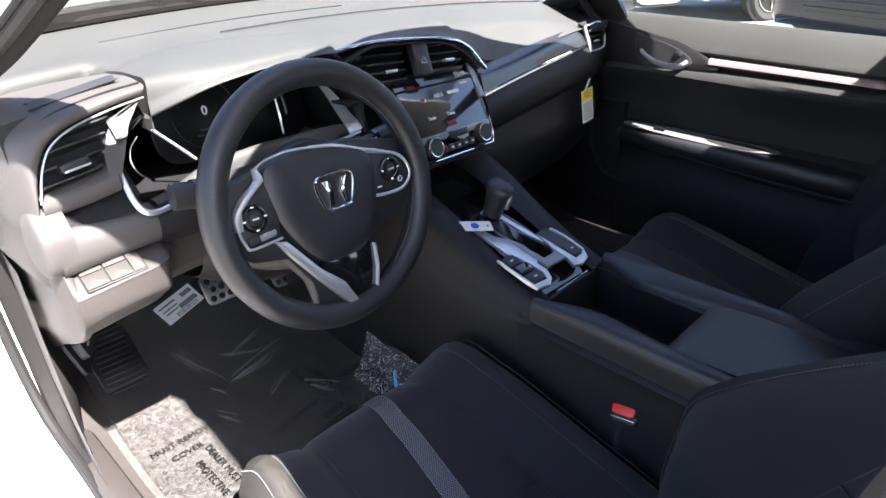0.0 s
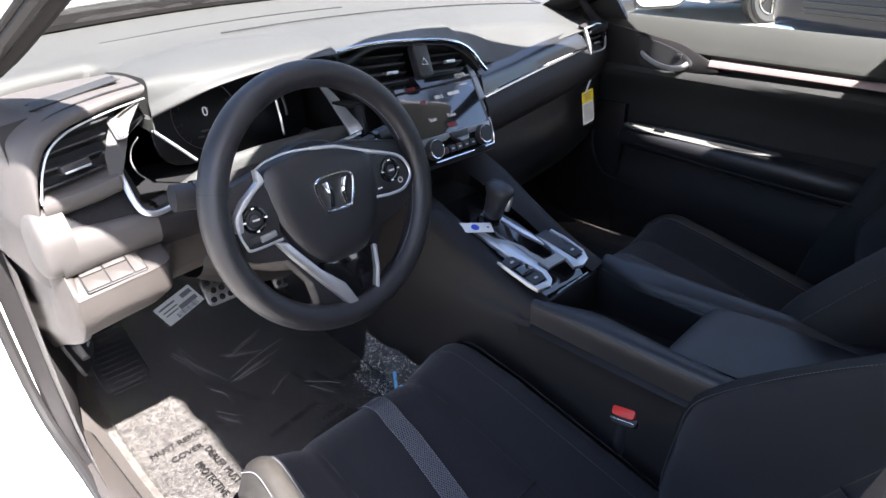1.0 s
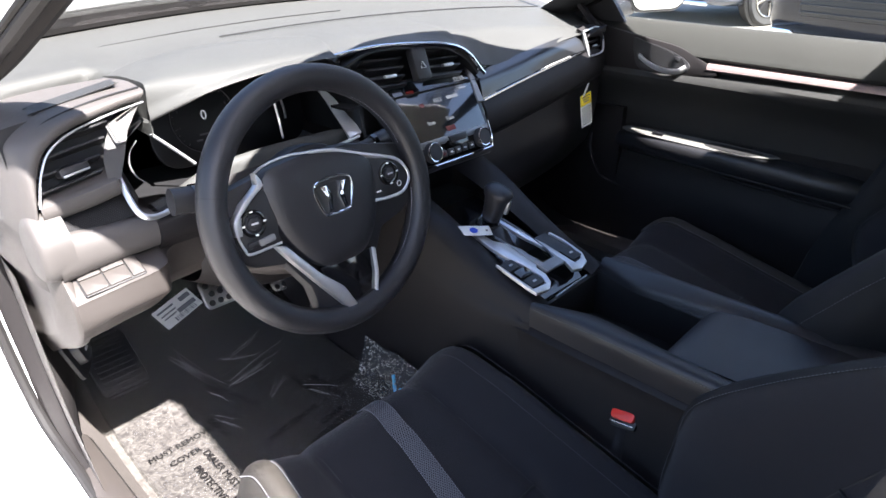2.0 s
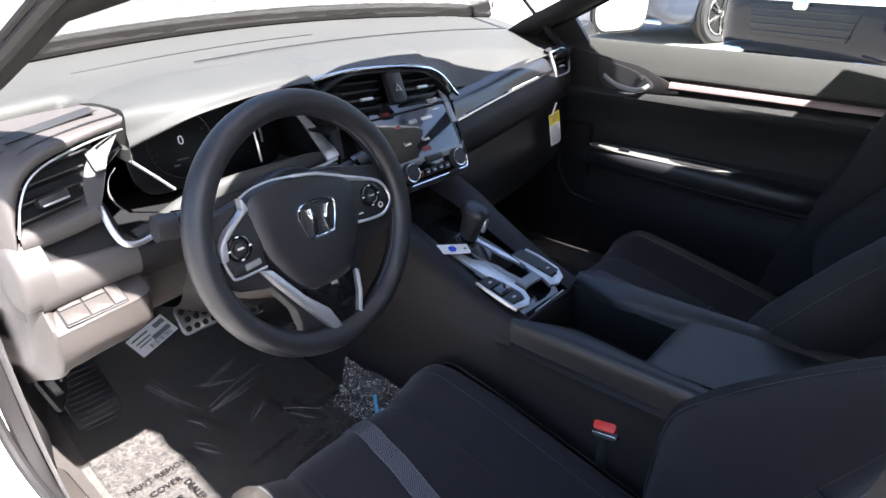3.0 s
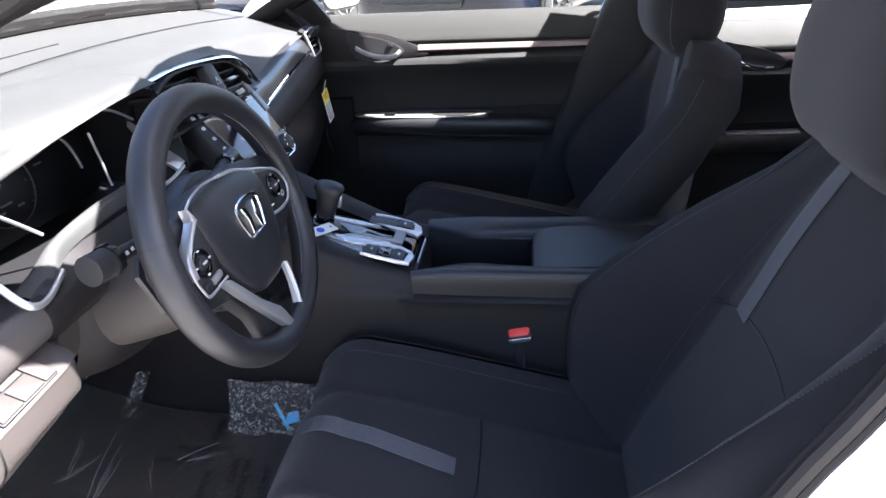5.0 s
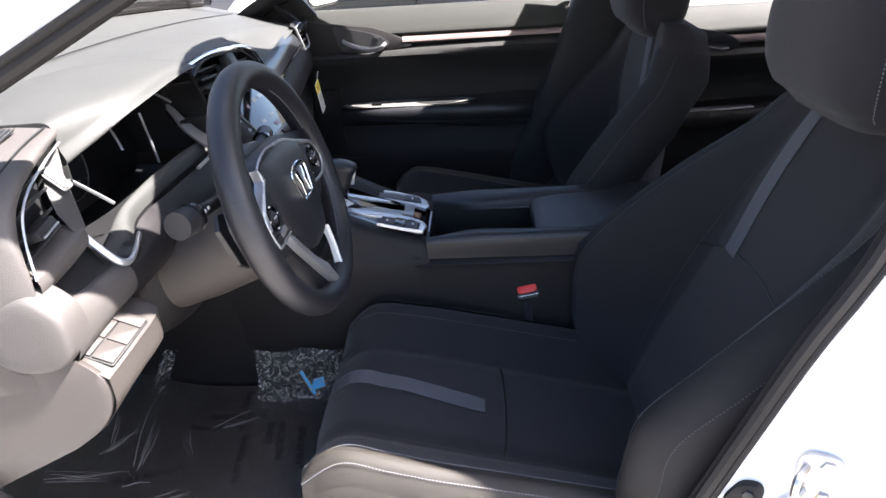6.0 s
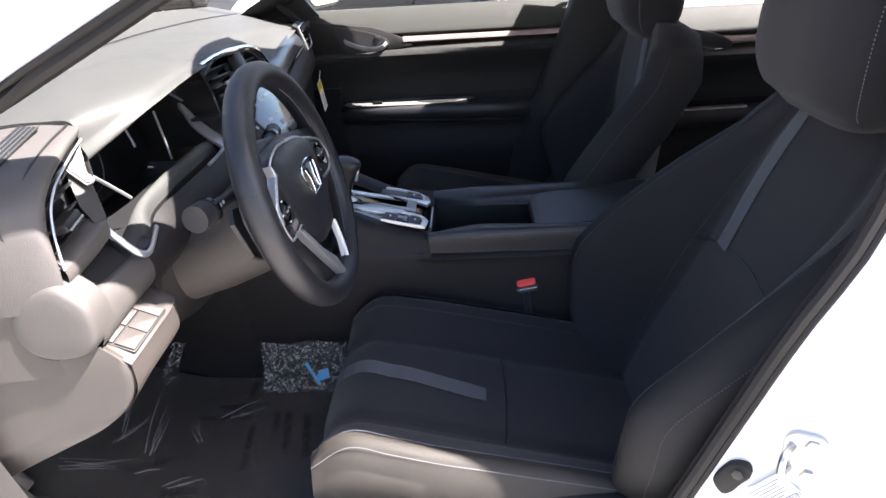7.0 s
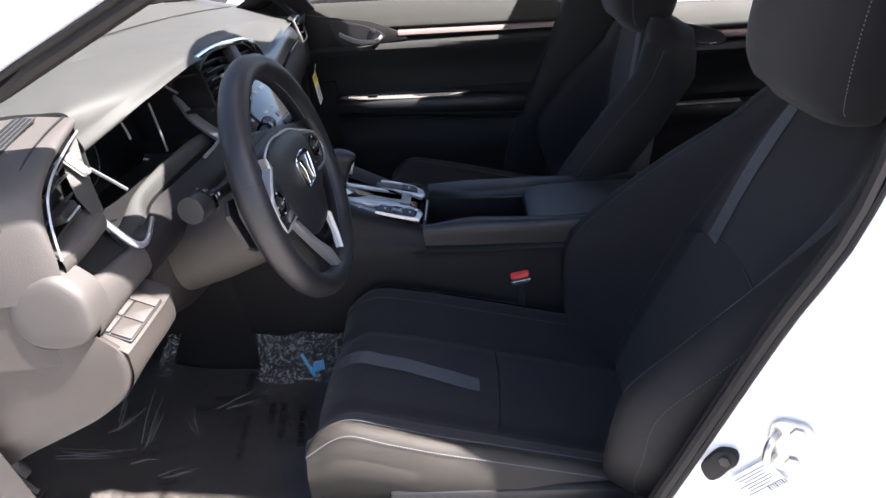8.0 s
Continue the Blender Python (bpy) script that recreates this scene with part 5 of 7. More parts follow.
# flanks: from the stack down to the side rails
for s in (-1, 1):
    net = (((0.060, 0.24, 0.735), (0.060, 0.14, 0.705), (0.062, 0.05, 0.668), (0.062, -0.03, 0.632), (0.064, -0.09, 0.614), (0.064, -0.118, 0.604)),
           ((0.088, 0.24, 0.750), (0.088, 0.15, 0.722), (0.085, 0.05, 0.680), (0.084, -0.03, 0.641), (0.085, -0.09, 0.621), (0.085, -0.118, 0.612)),
           ((0.113, 0.24, 0.760), (0.113, 0.15, 0.730), (0.107, 0.05, 0.680), (0.104, -0.03, 0.641), (0.100, -0.09, 0.620), (0.098, -0.118, 0.611)),
           ((0.131, 0.24, 0.745), (0.132, 0.15, 0.715), (0.122, 0.05, 0.666), (0.114, -0.03, 0.631), (0.108, -0.09, 0.612), (0.106, -0.118, 0.603)))
    low = (((0.140, 0.24, 0.700), (0.140, 0.14, 0.665), (0.131, 0.05, 0.628), (0.122, -0.03, 0.602), (0.115, -0.09, 0.588), (0.113, -0.118, 0.580)),
           ((0.150, 0.26, 0.580), (0.150, 0.14, 0.570), (0.143, 0.05, 0.565), (0.134, -0.03, 0.560), (0.122, -0.09, 0.562), (0.118, -0.118, 0.565)),
           ((0.155, 0.30, 0.330), (0.155, 0.16, 0.320), (0.150, 0.05, 0.320), (0.146, -0.03, 0.320), (0.142, -0.09, 0.320), (0.140, -0.118, 0.320)))
    part("flank", skin(smooth_rows([[V((s * x, y, z)) for x, y, z in r] for r in net + low], 36, 44)), M_PLASTIC, con, "dark console flank and shoulder", angle=70)
    rows = [[V((s * 0.092, -0.115, 0.600)), V((s * 0.062, -0.20, 0.602)), V((s * 0.066, -0.27, 0.602)), V((s * 0.072, -0.34, 0.602)), V((s * 0.076, -0.45, 0.602)), V((s * 0.076, -0.60, 0.602))],
            [V((s * 0.094, -0.115, 0.614)), V((s * 0.068, -0.20, 0.618)), V((s * 0.072, -0.27, 0.618)), V((s * 0.078, -0.34, 0.617)), V((s * 0.082, -0.45, 0.616)), V((s * 0.082, -0.60, 0.615))],
            [V((s * 0.104, -0.115, 0.622)), V((s * 0.096, -0.20, 0.628)), V((s * 0.098, -0.27, 0.627)), V((s * 0.100, -0.34, 0.626)), V((s * 0.102, -0.45, 0.625)), V((s * 0.102, -0.60, 0.623))],
            [V((s * 0.114, -0.116, 0.618)), V((s * 0.115, -0.20, 0.622)), V((s * 0.116, -0.27, 0.621)), V((s * 0.116, -0.34, 0.620)), V((s * 0.117, -0.45, 0.619)), V((s * 0.117, -0.60, 0.617))],
            [V((s * 0.117, -0.118, 0.585)), V((s * 0.118, -0.20, 0.583)), V((s * 0.118, -0.27, 0.582)), V((s * 0.118, -0.34, 0.580)), V((s * 0.119, -0.45, 0.579)), V((s * 0.119, -0.60, 0.578))]]
    part("side_pad", skin(smooth_rows(rows, 30, 22)), M_LEATHER, con, "padded console side with stitching", angle=70)
    part("stitching", stitches([V((s * 0.1165, -0.125, 0.6165)), V((s * 0.1175, -0.25, 0.6195)), V((s * 0.1185, -0.45, 0.6165))], 0.0046, 0.0006), M_THREAD_D, con, "dark thread stitching")
    rows = [[V((s * 0.106, 0.02, 0.588)), V((s * 0.106, -0.1, 0.584)), V((s * 0.107, -0.3, 0.582)), V((s * 0.108, -0.60, 0.580))],
            [V((s * 0.116, 0.02, 0.584)), V((s * 0.116, -0.1, 0.577)), V((s * 0.117, -0.3, 0.575)), V((s * 0.118, -0.60, 0.573))],
            [V((s * 0.124, 0.02, 0.578)), V((s * 0.122, -0.1, 0.569)), V((s * 0.122, -0.3, 0.566)), V((s * 0.122, -0.60, 0.564))],
            [V((s * 0.122, 0.02, 0.56)), V((s * 0.121, -0.1, 0.555)), V((s * 0.121, -0.3, 0.552)), V((s * 0.121, -0.60, 0.55))],
            [V((s * 0.150, 0.02, 0.32)), V((s * 0.142, -0.1, 0.32)), V((s * 0.142, -0.3, 0.32)), V((s * 0.142, -0.60, 0.32))]]
    part("lower_side", skin(smooth_rows(rows, 16, 22)), M_PLASTIC, con, "dark lower console side with a raised ledge")
    rows = [[V((s * 0.138, 0.16, 0.60)), V((s * 0.150, 0.30, 0.62)), V((s * 0.160, 0.50, 0.66)), V((s * 0.17, 0.74, 0.70))],
            [V((s * 0.142, 0.16, 0.50)), V((s * 0.156, 0.30, 0.50)), V((s * 0.166, 0.50, 0.52)), V((s * 0.185, 0.74, 0.56))],
            [V((s * 0.148, 0.16, 0.32)), V((s * 0.160, 0.30, 0.32)), V((s * 0.172, 0.50, 0.33)), V((s * 0.20, 0.74, 0.36))]]
    part("tunnel_side", skin(smooth_rows(rows, 20, 14)), M_PLASTIC, con, "dark carpeted tunnel side")
# deck between the shoulders
rows = [[V((x, y, z)) for x in (-0.066, -0.03, 0.03, 0.066)] for y, z in ((0.16, 0.68), (0.05, 0.655), (-0.03, 0.622), (-0.105, 0.600), (-0.11, 0.55), (-0.112, 0.50))]
part("shift_deck", sheet(rows, 12, 24, 0.005), M_GLOSS, con, "gloss black deck round the shifter")
# open tray below the stack
part("tray", box((0, 0.20, 0.655), (0.22, 0.16, 0.03), 0.01), M_DARK, con)
part("tray_back", box((0, 0.275, 0.72), (0.24, 0.02, 0.16), 0.008), M_DARK, con)
part("power_socket", disc((-0.055, 0.0), 0.008, 0.004, frame_of((0.0, 0.262, 0.705), (1, 0, 0), (0, 0, 1)), 16), M_PAPER, con)
# silver frames left and right of the shifter, with keys between their arms
DK = frame_of((0, -0.03, 0.6445), (1, 0, 0), (0, 1, 0.27))


def deck_plate(name, pts, lift, depth, mat_, parent, label="", bevel=0.0012):
    return part(name, prism([(x, (y + 0.03) / 0.965) for x, y in pts], depth, DK @ pose(0, 0, lift), bevel), mat_, parent, label)


arm = [(-0.060, 0.062), (-0.050, 0.062), (-0.043, 0.020), (-0.027, 0.002), (-0.019, -0.023), (-0.024, -0.060), (-0.035, -0.067), (-0.034, -0.086), (-0.044, -0.104), (-0.060, -0.113), (-0.088, -0.108), (-0.0905, -0.090), (-0.0905, -0.045), (-0.089, -0.024), (-0.0865, -0.030), (-0.0865, -0.055), (-0.084, -0.098), (-0.054, -0.101), (-0.046, -0.085), (-0.050, -0.050), (-0.060, -0.020), (-0.063, 0.012)]
deck_plate("silver_frame", arm, 0.0, 0.006, M_SATIN, con, "curved silver frame beside the shifter")
arm = [(0.010, 0.060), (0.020, 0.060), (0.026, 0.001), (0.034, -0.032), (0.036, -0.062), (0.038, -0.096), (0.060, -0.094), (0.069, -0.080), (0.073, -0.045), (0.068, -0.017), (0.073, -0.017), (0.0775, -0.045), (0.075, -0.086), (0.060, -0.106), (0.036, -0.112), (0.016, -0.106), (0.024, -0.086), (0.024, -0.060), (0.022, -0.032), (0.014, 0.001)]
deck_plate("silver_frame", arm, 0.0, 0.006, M_SATIN, con, "curved silver frame beside the shifter")
deck_plate("key_bed", [(-0.088, -0.028), (-0.060, -0.022), (-0.048, -0.055), (-0.046, -0.098), (-0.086, -0.098)], -0.001, 0.003, M_SOFTBLACK, con, "dark bed for the console keys")
deck_plate("key_bed", [(0.034, -0.010), (0.068, -0.010), (0.073, -0.045), (0.068, -0.096), (0.036, -0.098)], -0.001, 0.003, M_SOFTBLACK, con, "dark bed for the console keys")
for x, y, w, h, mt, mark in ((-0.071, -0.040, 0.028, 0.022, M_SOFTBLACK, 1), (-0.066, -0.063, 0.030, 0.020, M_GLOSS, 0), (-0.067, -0.087, 0.032, 0.021, M_SOFTBLACK, 1), (0.054, -0.076, 0.028, 0.030, M_SOFTBLACK, 1)):
    key = part("console_key", prism(rounded(w, h, 0.003), 0.006, DK @ pose(x, (y + 0.03) / 0.965, 0.001), 0.0012), mt, con, "black console key")
    if mark:
        part("key_mark", prism(rounded(0.008, 0.004, 0.001), 0.0006, DK @ pose(x, (y + 0.03) / 0.965, 0.0071)), M_INKL, key)
# well with a sliding edge, and the armrest
part("well_floor", box((0, -0.225, 0.515), (0.17, 0.23, 0.01), 0.002), M_DARK, con)
for s in (-1, 1):
    part("well_side", box((s * 0.088, -0.225, 0.558), (0.008, 0.235, 0.09), 0.002), M_DARK, con)
    part("well_edge", tube([(s * 0.094, -0.12, 0.606), (s * 0.094, -0.20, 0.606), (s * 0.090, -0.235, 0.603), (s * 0.072, -0.25, 0.60), (s * 0.068, -0.30, 0.60), (s * 0.068, -0.33, 0.60)], 0.004, 8, 30), M_SOFTBLACK, con)
part("well_front", box((0, -0.113, 0.555), (0.17, 0.008, 0.09), 0.002), M_DARK, con)
part("well_divider", tube([(-0.03, -0.13, 0.56), (-0.03, -0.32, 0.56)], 0.003, 6, 4), M_SATIN, con)
part("well_divider", tube([(-0.04, -0.115, 0.605), (0.05, -0.115, 0.608)], 0.0016, 6, 4), M_SATIN, con)
bm = bmesh.new()
rows = [[V((x * (1 - 0.02 * (k == 0)), y, 0.614 + dz - 0.06 * abs(x) ** 2 * 6)) for x in (-0.082, -0.06, 0.0, 0.06, 0.082)] for k, (y, dz) in enumerate(((-0.318, -0.016), (-0.326, 0.0), (-0.36, 0.006), (-0.45, 0.008), (-0.56, 0.006), (-0.60, -0.01)))]
part("armrest", sheet(rows, 24, 24, 0.035), M_LEATHER, con, "padded black armrest lid")
part("console_back", box((0, -0.60, 0.47), (0.23, 0.02, 0.28), 0.01), M_PLASTIC, con)

# ---- gear shifter ----
gear = thing("gear_shifter", (0, 0.04, 0.65), "black leather gear shifter with chrome collar and gaiter", "gear shifter")
KN = Matrix.Translation((0, 0, 0.0)) @ frame_of((-0.006, 0.044, 0.727), (1, 0, 0), (0, 1, 0.28))
rows = []
for z, w, h in ((-0.044, 0.012, 0.014), (-0.040, 0.0150, 0.017), (-0.02, 0.0156, 0.0185), (-0.004, 0.0165, 0.0210), (0.006, 0.0185, 0.0255), (0.012, 0.0192, 0.0270), (0.018, 0.0172, 0.0240), (0.0220, 0.011, 0.0155), (0.0235, 0.003, 0.004)):
    rows.append([KN @ V((w * math.copysign(abs(math.cos(a)) ** 0.7, math.cos(a)), h * math.copysign(abs(math.sin(a)) ** 0.7, math.sin(a)), z)) for a in (2 * math.pi * i / 28 for i in range(28))])
kn = part("knob", skin(rows, True, caps=True), M_LEATHER, gear, "black leather knob")
part("knob_button", box(KN @ V((0.010, -0.0200, -0.012)), (0.009, 0.008, 0.030), 0.003, KN.to_3x3()), M_SATIN, kn, "silver release button")
part("collar", tube([KN @ V((0, 0, -0.058)), KN @ V((0, 0, -0.055)), KN @ V((0, 0, -0.047)), KN @ V((0, 0, -0.044))], 0.0175, 20), M_CHROME, gear, "chrome collar")
rows = []
for k in range(9):
    f = k / 8
    rows.append([KN @ V(((0.018 + 0.030 * f + 0.0022 * (k % 2)) * math.cos(a), (0.018 + 0.052 * f + 0.002 * (k % 2)) * math.sin(a) - 0.012 * f, -0.056 - 0.034 * f)) for a in (2 * math.pi * i / 32 for i in range(32))])
part("gaiter", skin(rows, True), M_LEATHER, gear, "folded leather gaiter")
deck_plate("gate_plate", [(-0.030, 0.004), (-0.019, -0.022), (-0.020, -0.040), (-0.016, -0.066), (0.016, -0.066), (0.022, -0.050), (0.022, -0.085), (-0.028, -0.085), (-0.030, -0.04)], 0.002, 0.006, M_SILVER, gear, "silver shift gate plate")
part("gate_frame", tube([DK @ V((p.x, p.y, 0.004)) for p in spline([(-0.030, 0.10, 0), (0.022, 0.10, 0), (0.022, -0.025, 0), (-0.016, -0.025, 0)], 40, True)], 0.003, 6, closed=True), M_GLOSS, gear)

# paper card lying beside the shifter
cd = frame_of((-0.064, 0.052, 0.6795), (0.86, -0.50, -0.12), (0.50, 0.84, 0.25))
card = thing("paper_card", (-0.066, 0.075, 0.675), "small white card with a blue dot on the console", "card")
part("card_sheet", prism(rounded(0.072, 0.026, 0.002), 0.0012, cd), M_PAPER, card)
part("dot", disc((0.004, 0), 0.0075, 0.0008, cd @ pose(0, 0, 0.0012), 20), M_BLUE, card)
for x in (-0.028, 0.028):
    part("hole", disc((x, 0), 0.0022, 0.0006, cd @ pose(0, 0, 0.0012), 10), M_DARK, card)


# ---- seats ----
def seat(cx, side, label, fwd=0.0, upright=0.0):
    """A front seat: cushion, backrest, head rest, mesh stripes, piping and side cover. side +1: its inner flank faces +x."""
    s = thing("front_seat", (cx, -0.2, 0.31), label, "seat", "front seats")
    hw = 0.205

    def top(u, y):
        """Height of the cushion over its width u (-1..1) and length y."""
        base = 0.503 + 0.27 * y
        crest = 0.543 + 0.24 * y
        w = min(1.0, max(0.0, (abs(u) - 0.50) / 0.42)) ** 1.4
        return base + (crest - base) * w - 0.007 * math.exp(-((abs(u) - 0.52) / 0.06) ** 2)

    rows = []
    for k in range(27):
        y = 0.034 - 0.520 * k / 26
        row = []
        dy = fwd * 0.15
        half = hw * (0.93 + 0.07 * min(1, k / 8))
        edge = 0.0 if k > 4 else (0.06 * (1 - k / 4) ** 2)
        for i in range(41):
            u = -1 + i / 20
            z = top(u * 0.97, y) - edge
            z -= 0.9 * max(0.0, abs(u) - 0.88) ** 2
            row.append(V((cx + half * u, y + dy + (0.012 * (1 - u * u) if k < 6 else 0), z)))
        rows.append(row)
    full = []
    for r in rows:
        a, b = r[0], r[-1]
        left = [V((a.x - 0.012, a.y, a.z - 0.03)), V((a.x - 0.014, a.y, a.z - 0.08)), V((a.x + 0.01, a.y, 0.375))]
        right = [V((b.x - 0.01, b.y, 0.375)), V((b.x + 0.014, b.y, b.z - 0.08)), V((b.x + 0.012, b.y, b.z - 0.03))]
        full.append(left[::-1] + r + right[::-1])
    f0 = full[0]
    skirt = [[V((p.x, p.y - 0.015 * q, min(p.z, p.z - 0.045 * q) if p.z > 0.40 else p.z)) for p in f0] for q in (2, 1)]
    cush = part("cushion", skin(skirt + full), M_FABRIC, s, "black cloth cushion", angle=70)
    # backrest: sections from the seat joint up
    prof = [(-0.460, 0.385), (-0.490, 0.45), (-0.540, 0.54), (-0.597, 0.66), (-0.646, 0.77), (-0.688, 0.857), (-0.712, 0.905), (-0.728, 0.93)]
    crest_line = [(-0.400, 0.385), (-0.378, 0.46), (-0.379, 0.55), (-0.392, 0.60), (-0.430, 0.643), (-0.484, 0.69), (-0.562, 0.755), (-0.650, 0.82), (-0.712, 0.90), (-0.740, 0.93)]

    def crest_y(z):
        """How far forward the side bolsters reach at that height."""
        for a, b in zip(crest_line, crest_line[1:]):
            if z <= b[1]:
                return a[0] + (b[0] - a[0]) * (z - a[1]) / (b[1] - a[1])
        return crest_line[-1][0]

    prof = spline([(0, y + fwd + upright * (z - 0.4) / 0.5, z) for y, z in prof], 26)
    rows, N = [], 41
    for k, p in enumerate(prof):
        f = k / 25
        half = (0.205 + 0.065 * min(1, f * 4) - 0.01 * f) if f < 0.55 else (0.260 - 0.095 * ((f - 0.55) / 0.45) ** 1.6)
        bol = max(0.0, crest_y(p.z) + fwd + upright * (p.z - 0.4) / 0.5 - p.y)
        row = []
        for i in range(N):
            u = -1 + 2 * i / (N - 1)
            b = bol * math.sin(min(1.0, max(0.0, (abs(u) - 0.48) / 0.38)) * math.pi / 2) ** 1.6
            b -= 0.008 * math.exp(-((abs(u) - 0.55) / 0.05) ** 2)
            r = 0.035 * max(0.0, (abs(u) - 0.86) / 0.14) ** 2
            row.append(V((cx + half * u, p.y + b - r, p.z - 0.010 * (f > 0.9) * abs(u))))
        deep = 1.0 - 0.55 * max(0.0, (f - 0.6) / 0.4)
        backs = [V((row[-1].x + 0.010 * deep, row[-1].y - 0.05 * deep, row[-1].z - 0.03 * (1 - deep))), V((row[-1].x - 0.012, row[-1].y - 0.11 * deep, row[-1].z - 0.04 * (1 - deep))), V((cx, p.y - 0.10 * deep, p.z)), V((row[0].x + 0.012, row[0].y - 0.11 * deep, row[0].z - 0.04 * (1 - deep))), V((row[0].x - 0.010 * deep, row[0].y - 0.05 * deep, row[0].z - 0.03 * (1 - deep)))]
        rows.append(row + backs)
    bk = part("backrest", skin(rows, close_u=True, caps=True), M_FABRIC, s, "black cloth backrest with side bolsters", angle=70)

    def on_back(u, f, lift=0.0025):
        k = f * 25
        i = (u + 1) / 2 * (N - 1)
        k0, i0 = min(24, int(k)), min(N - 2, int(i))
        a = rows[k0][i0].lerp(rows[k0][i0 + 1], i - i0)
        b = rows[k0 + 1][i0].lerp(rows[k0 + 1][i0 + 1], i - i0)
        return a.lerp(b, k - k0) + V((0, 0.8, 0.6)) * lift

    def on_cush(u, y, lift=0.0025):
        k = (0.034 - y) / 0.520 * 26
        i = (u + 1) / 2 * 40
        k0, i0 = max(0, min(25, int(k))), min(39, int(i))
        g = full
        a = g[k0][i0 + 3].lerp(g[k0][i0 + 4], i - i0)
        b = g[k0 + 1][i0 + 3].lerp(g[k0 + 1][i0 + 4], i - i0)
        return a.lerp(b, k - k0) + V((0, 0.3, 0.95)) * lift

    for sg in (-1, 1):
        strip = []
        for r in rows[:24]:
            run = [r[36], r[37], r[38], r[39], r[40], r[41], r[42]] if sg > 0 else [r[4], r[3], r[2], r[1], r[0], r[45], r[44]]
            strip.append([q + V((sg * 0.002, 0.0022, 0.0006)) for q in run])
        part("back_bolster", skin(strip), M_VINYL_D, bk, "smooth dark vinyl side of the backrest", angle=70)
        for q, off in ((0, 0.0), (4, 0.0)):
            part("stitching", stitches([p[q] + V((sg * 0.001, 0.0015, 0.0006)) for p in strip[1::3]], 0.0046, 0.0006), M_THREAD_D, bk, "pale thread stitching")
    # inner mesh stripes
    for nm, grid in (("cushion_stripe", [[on_cush(side * (0.115 + 0.8 * y) + d, y) for d in np.linspace(-0.078, 0.078, 9)] for y in np.linspace(0.026, -0.212, 44)]),
                     ("backrest_stripe", [[on_back(side * (0.27 + 0.35 * (f - 0.5)) + d * (1 + 0.5 * max(0.0, f - 0.6)), f) for d in np.linspace(-0.062, 0.062, 9)] for f in np.linspace(0.50, 0.93, 64)])):
        own = cush if nm[0] == "c" else bk
        bm = skin(grid)
        bmesh.ops.solidify(bm, geom=bm.faces[:], thickness=-0.0008)
        stp = part(nm, bm, M_MESH, own, "grey and black mesh stripe")
        bm = bmesh.new()
        for r0 in range(len(grid) - 1):
            for c0 in range(8):
                a, b2 = grid[r0][c0], grid[r0 + 1][c0 + 1]
                c2, d2 = grid[r0 + 1][c0], grid[r0][c0 + 1]
                nrm = (b2 - a).cross(d2 - c2).normalized()
                if nrm.z < 0:
                    nrm = -nrm
                for p0, p1 in ((a, b2), (c2, d2)):
                    side_v = (p1 - p0).cross(nrm).normalized() * 0.00075
                    lift = nrm * 0.0012
                    bm.faces.new([bm.verts.new(q) for q in (p0 - side_v + lift, p1 - side_v + lift, p1 + side_v + lift, p0 + side_v + lift)])
        tagged(part("mesh_threads", bm, M_MESH_DOT, stp, smooth=False), "grey threads of the mesh", kind="stuff")
        for e in (0, -1):
            part("stitching", stitches([r[e] + V((0, 0, 0.001)) for r in grid[::4]], 0.0040, 0.0006), M_THREAD, stp, "grey thread stitching")
    # piping and stitched seams
    for sg in (-1, 1):
        part("stitching", stitches([on_cush(sg * 0.84, y, 0.002) for y in np.linspace(0.0, -0.38, 18)], 0.0045, 0.0006), M_THREAD_D, cush, "dark thread stitching")
        part("seam", tube([on_cush(sg * 0.52, y, -0.001) for y in np.linspace(0.0, -0.40, 18)], 0.0012, 6, 40), M_DARK, cush)
        part("seam", tube([on_back(sg * 0.55, f, -0.001) for f in np.linspace(0.04, 0.9, 18)], 0.0012, 6, 40), M_DARK, bk)
    part("seam", tube([on_cush(u, -0.225 - 0.02 * (1 - u * u), 0.0) for u in np.linspace(-0.52, 0.52, 9)], 0.0016, 6, 20), M_DARK, cush)
    part("seam", tube([on_back(u, 0.47 + 0.05 * (1 - (u / 0.55) ** 2), 0.0) for u in np.linspace(-0.55, 0.55, 9)], 0.0016, 6, 20), M_DARK, bk)
    # head rest on two posts
    hr = []
    for z, w, y0, y1 in ((0.888, 0.10, -0.665, -0.735), (0.905, 0.112, -0.650, -0.735), (0.915, 0.118, -0.635, -0.755), (0.95, 0.130, -0.622, -0.765), (1.00, 0.132, -0.622, -0.768), (1.05, 0.128, -0.632, -0.765), (1.08, 0.115, -0.645, -0.755), (1.095, 0.085, -0.665, -0.74)):
        c, h2 = (y0 + y1) / 2, abs(y1 - y0) / 2
        c += fwd + upright + (0.016 if side > 0 else -0.022)
        hr.append([V((cx + w * math.copysign(abs(math.cos(a)) ** 0.55, math.cos(a)), c + h2 * math.copysign(abs(math.sin(a)) ** 0.55, math.sin(a)), z)) for a in (2 * math.pi * i / 40 for i in range(40))])
    hd = part("head_rest", skin(smooth_rows(hr, 40, 18, True), True, caps=True), M_FABRIC, s, "black cloth head rest", angle=70)
    for sg in (-1, 1):
        part("stitching", stitches([r[2 if sg > 0 else 18] + V((sg * 0.0012, 0.0006, 0)) for r in hr[1:-1]], 0.0045, 0.0006), M_THREAD, hd, "grey thread stitching")
        part("post", tube([(cx + sg * 0.05, -0.71 + fwd + upright, 0.87), (cx + sg * 0.05, -0.71 + fwd + upright, 0.93)], 0.005, 8), M_SOFTBLACK, s)
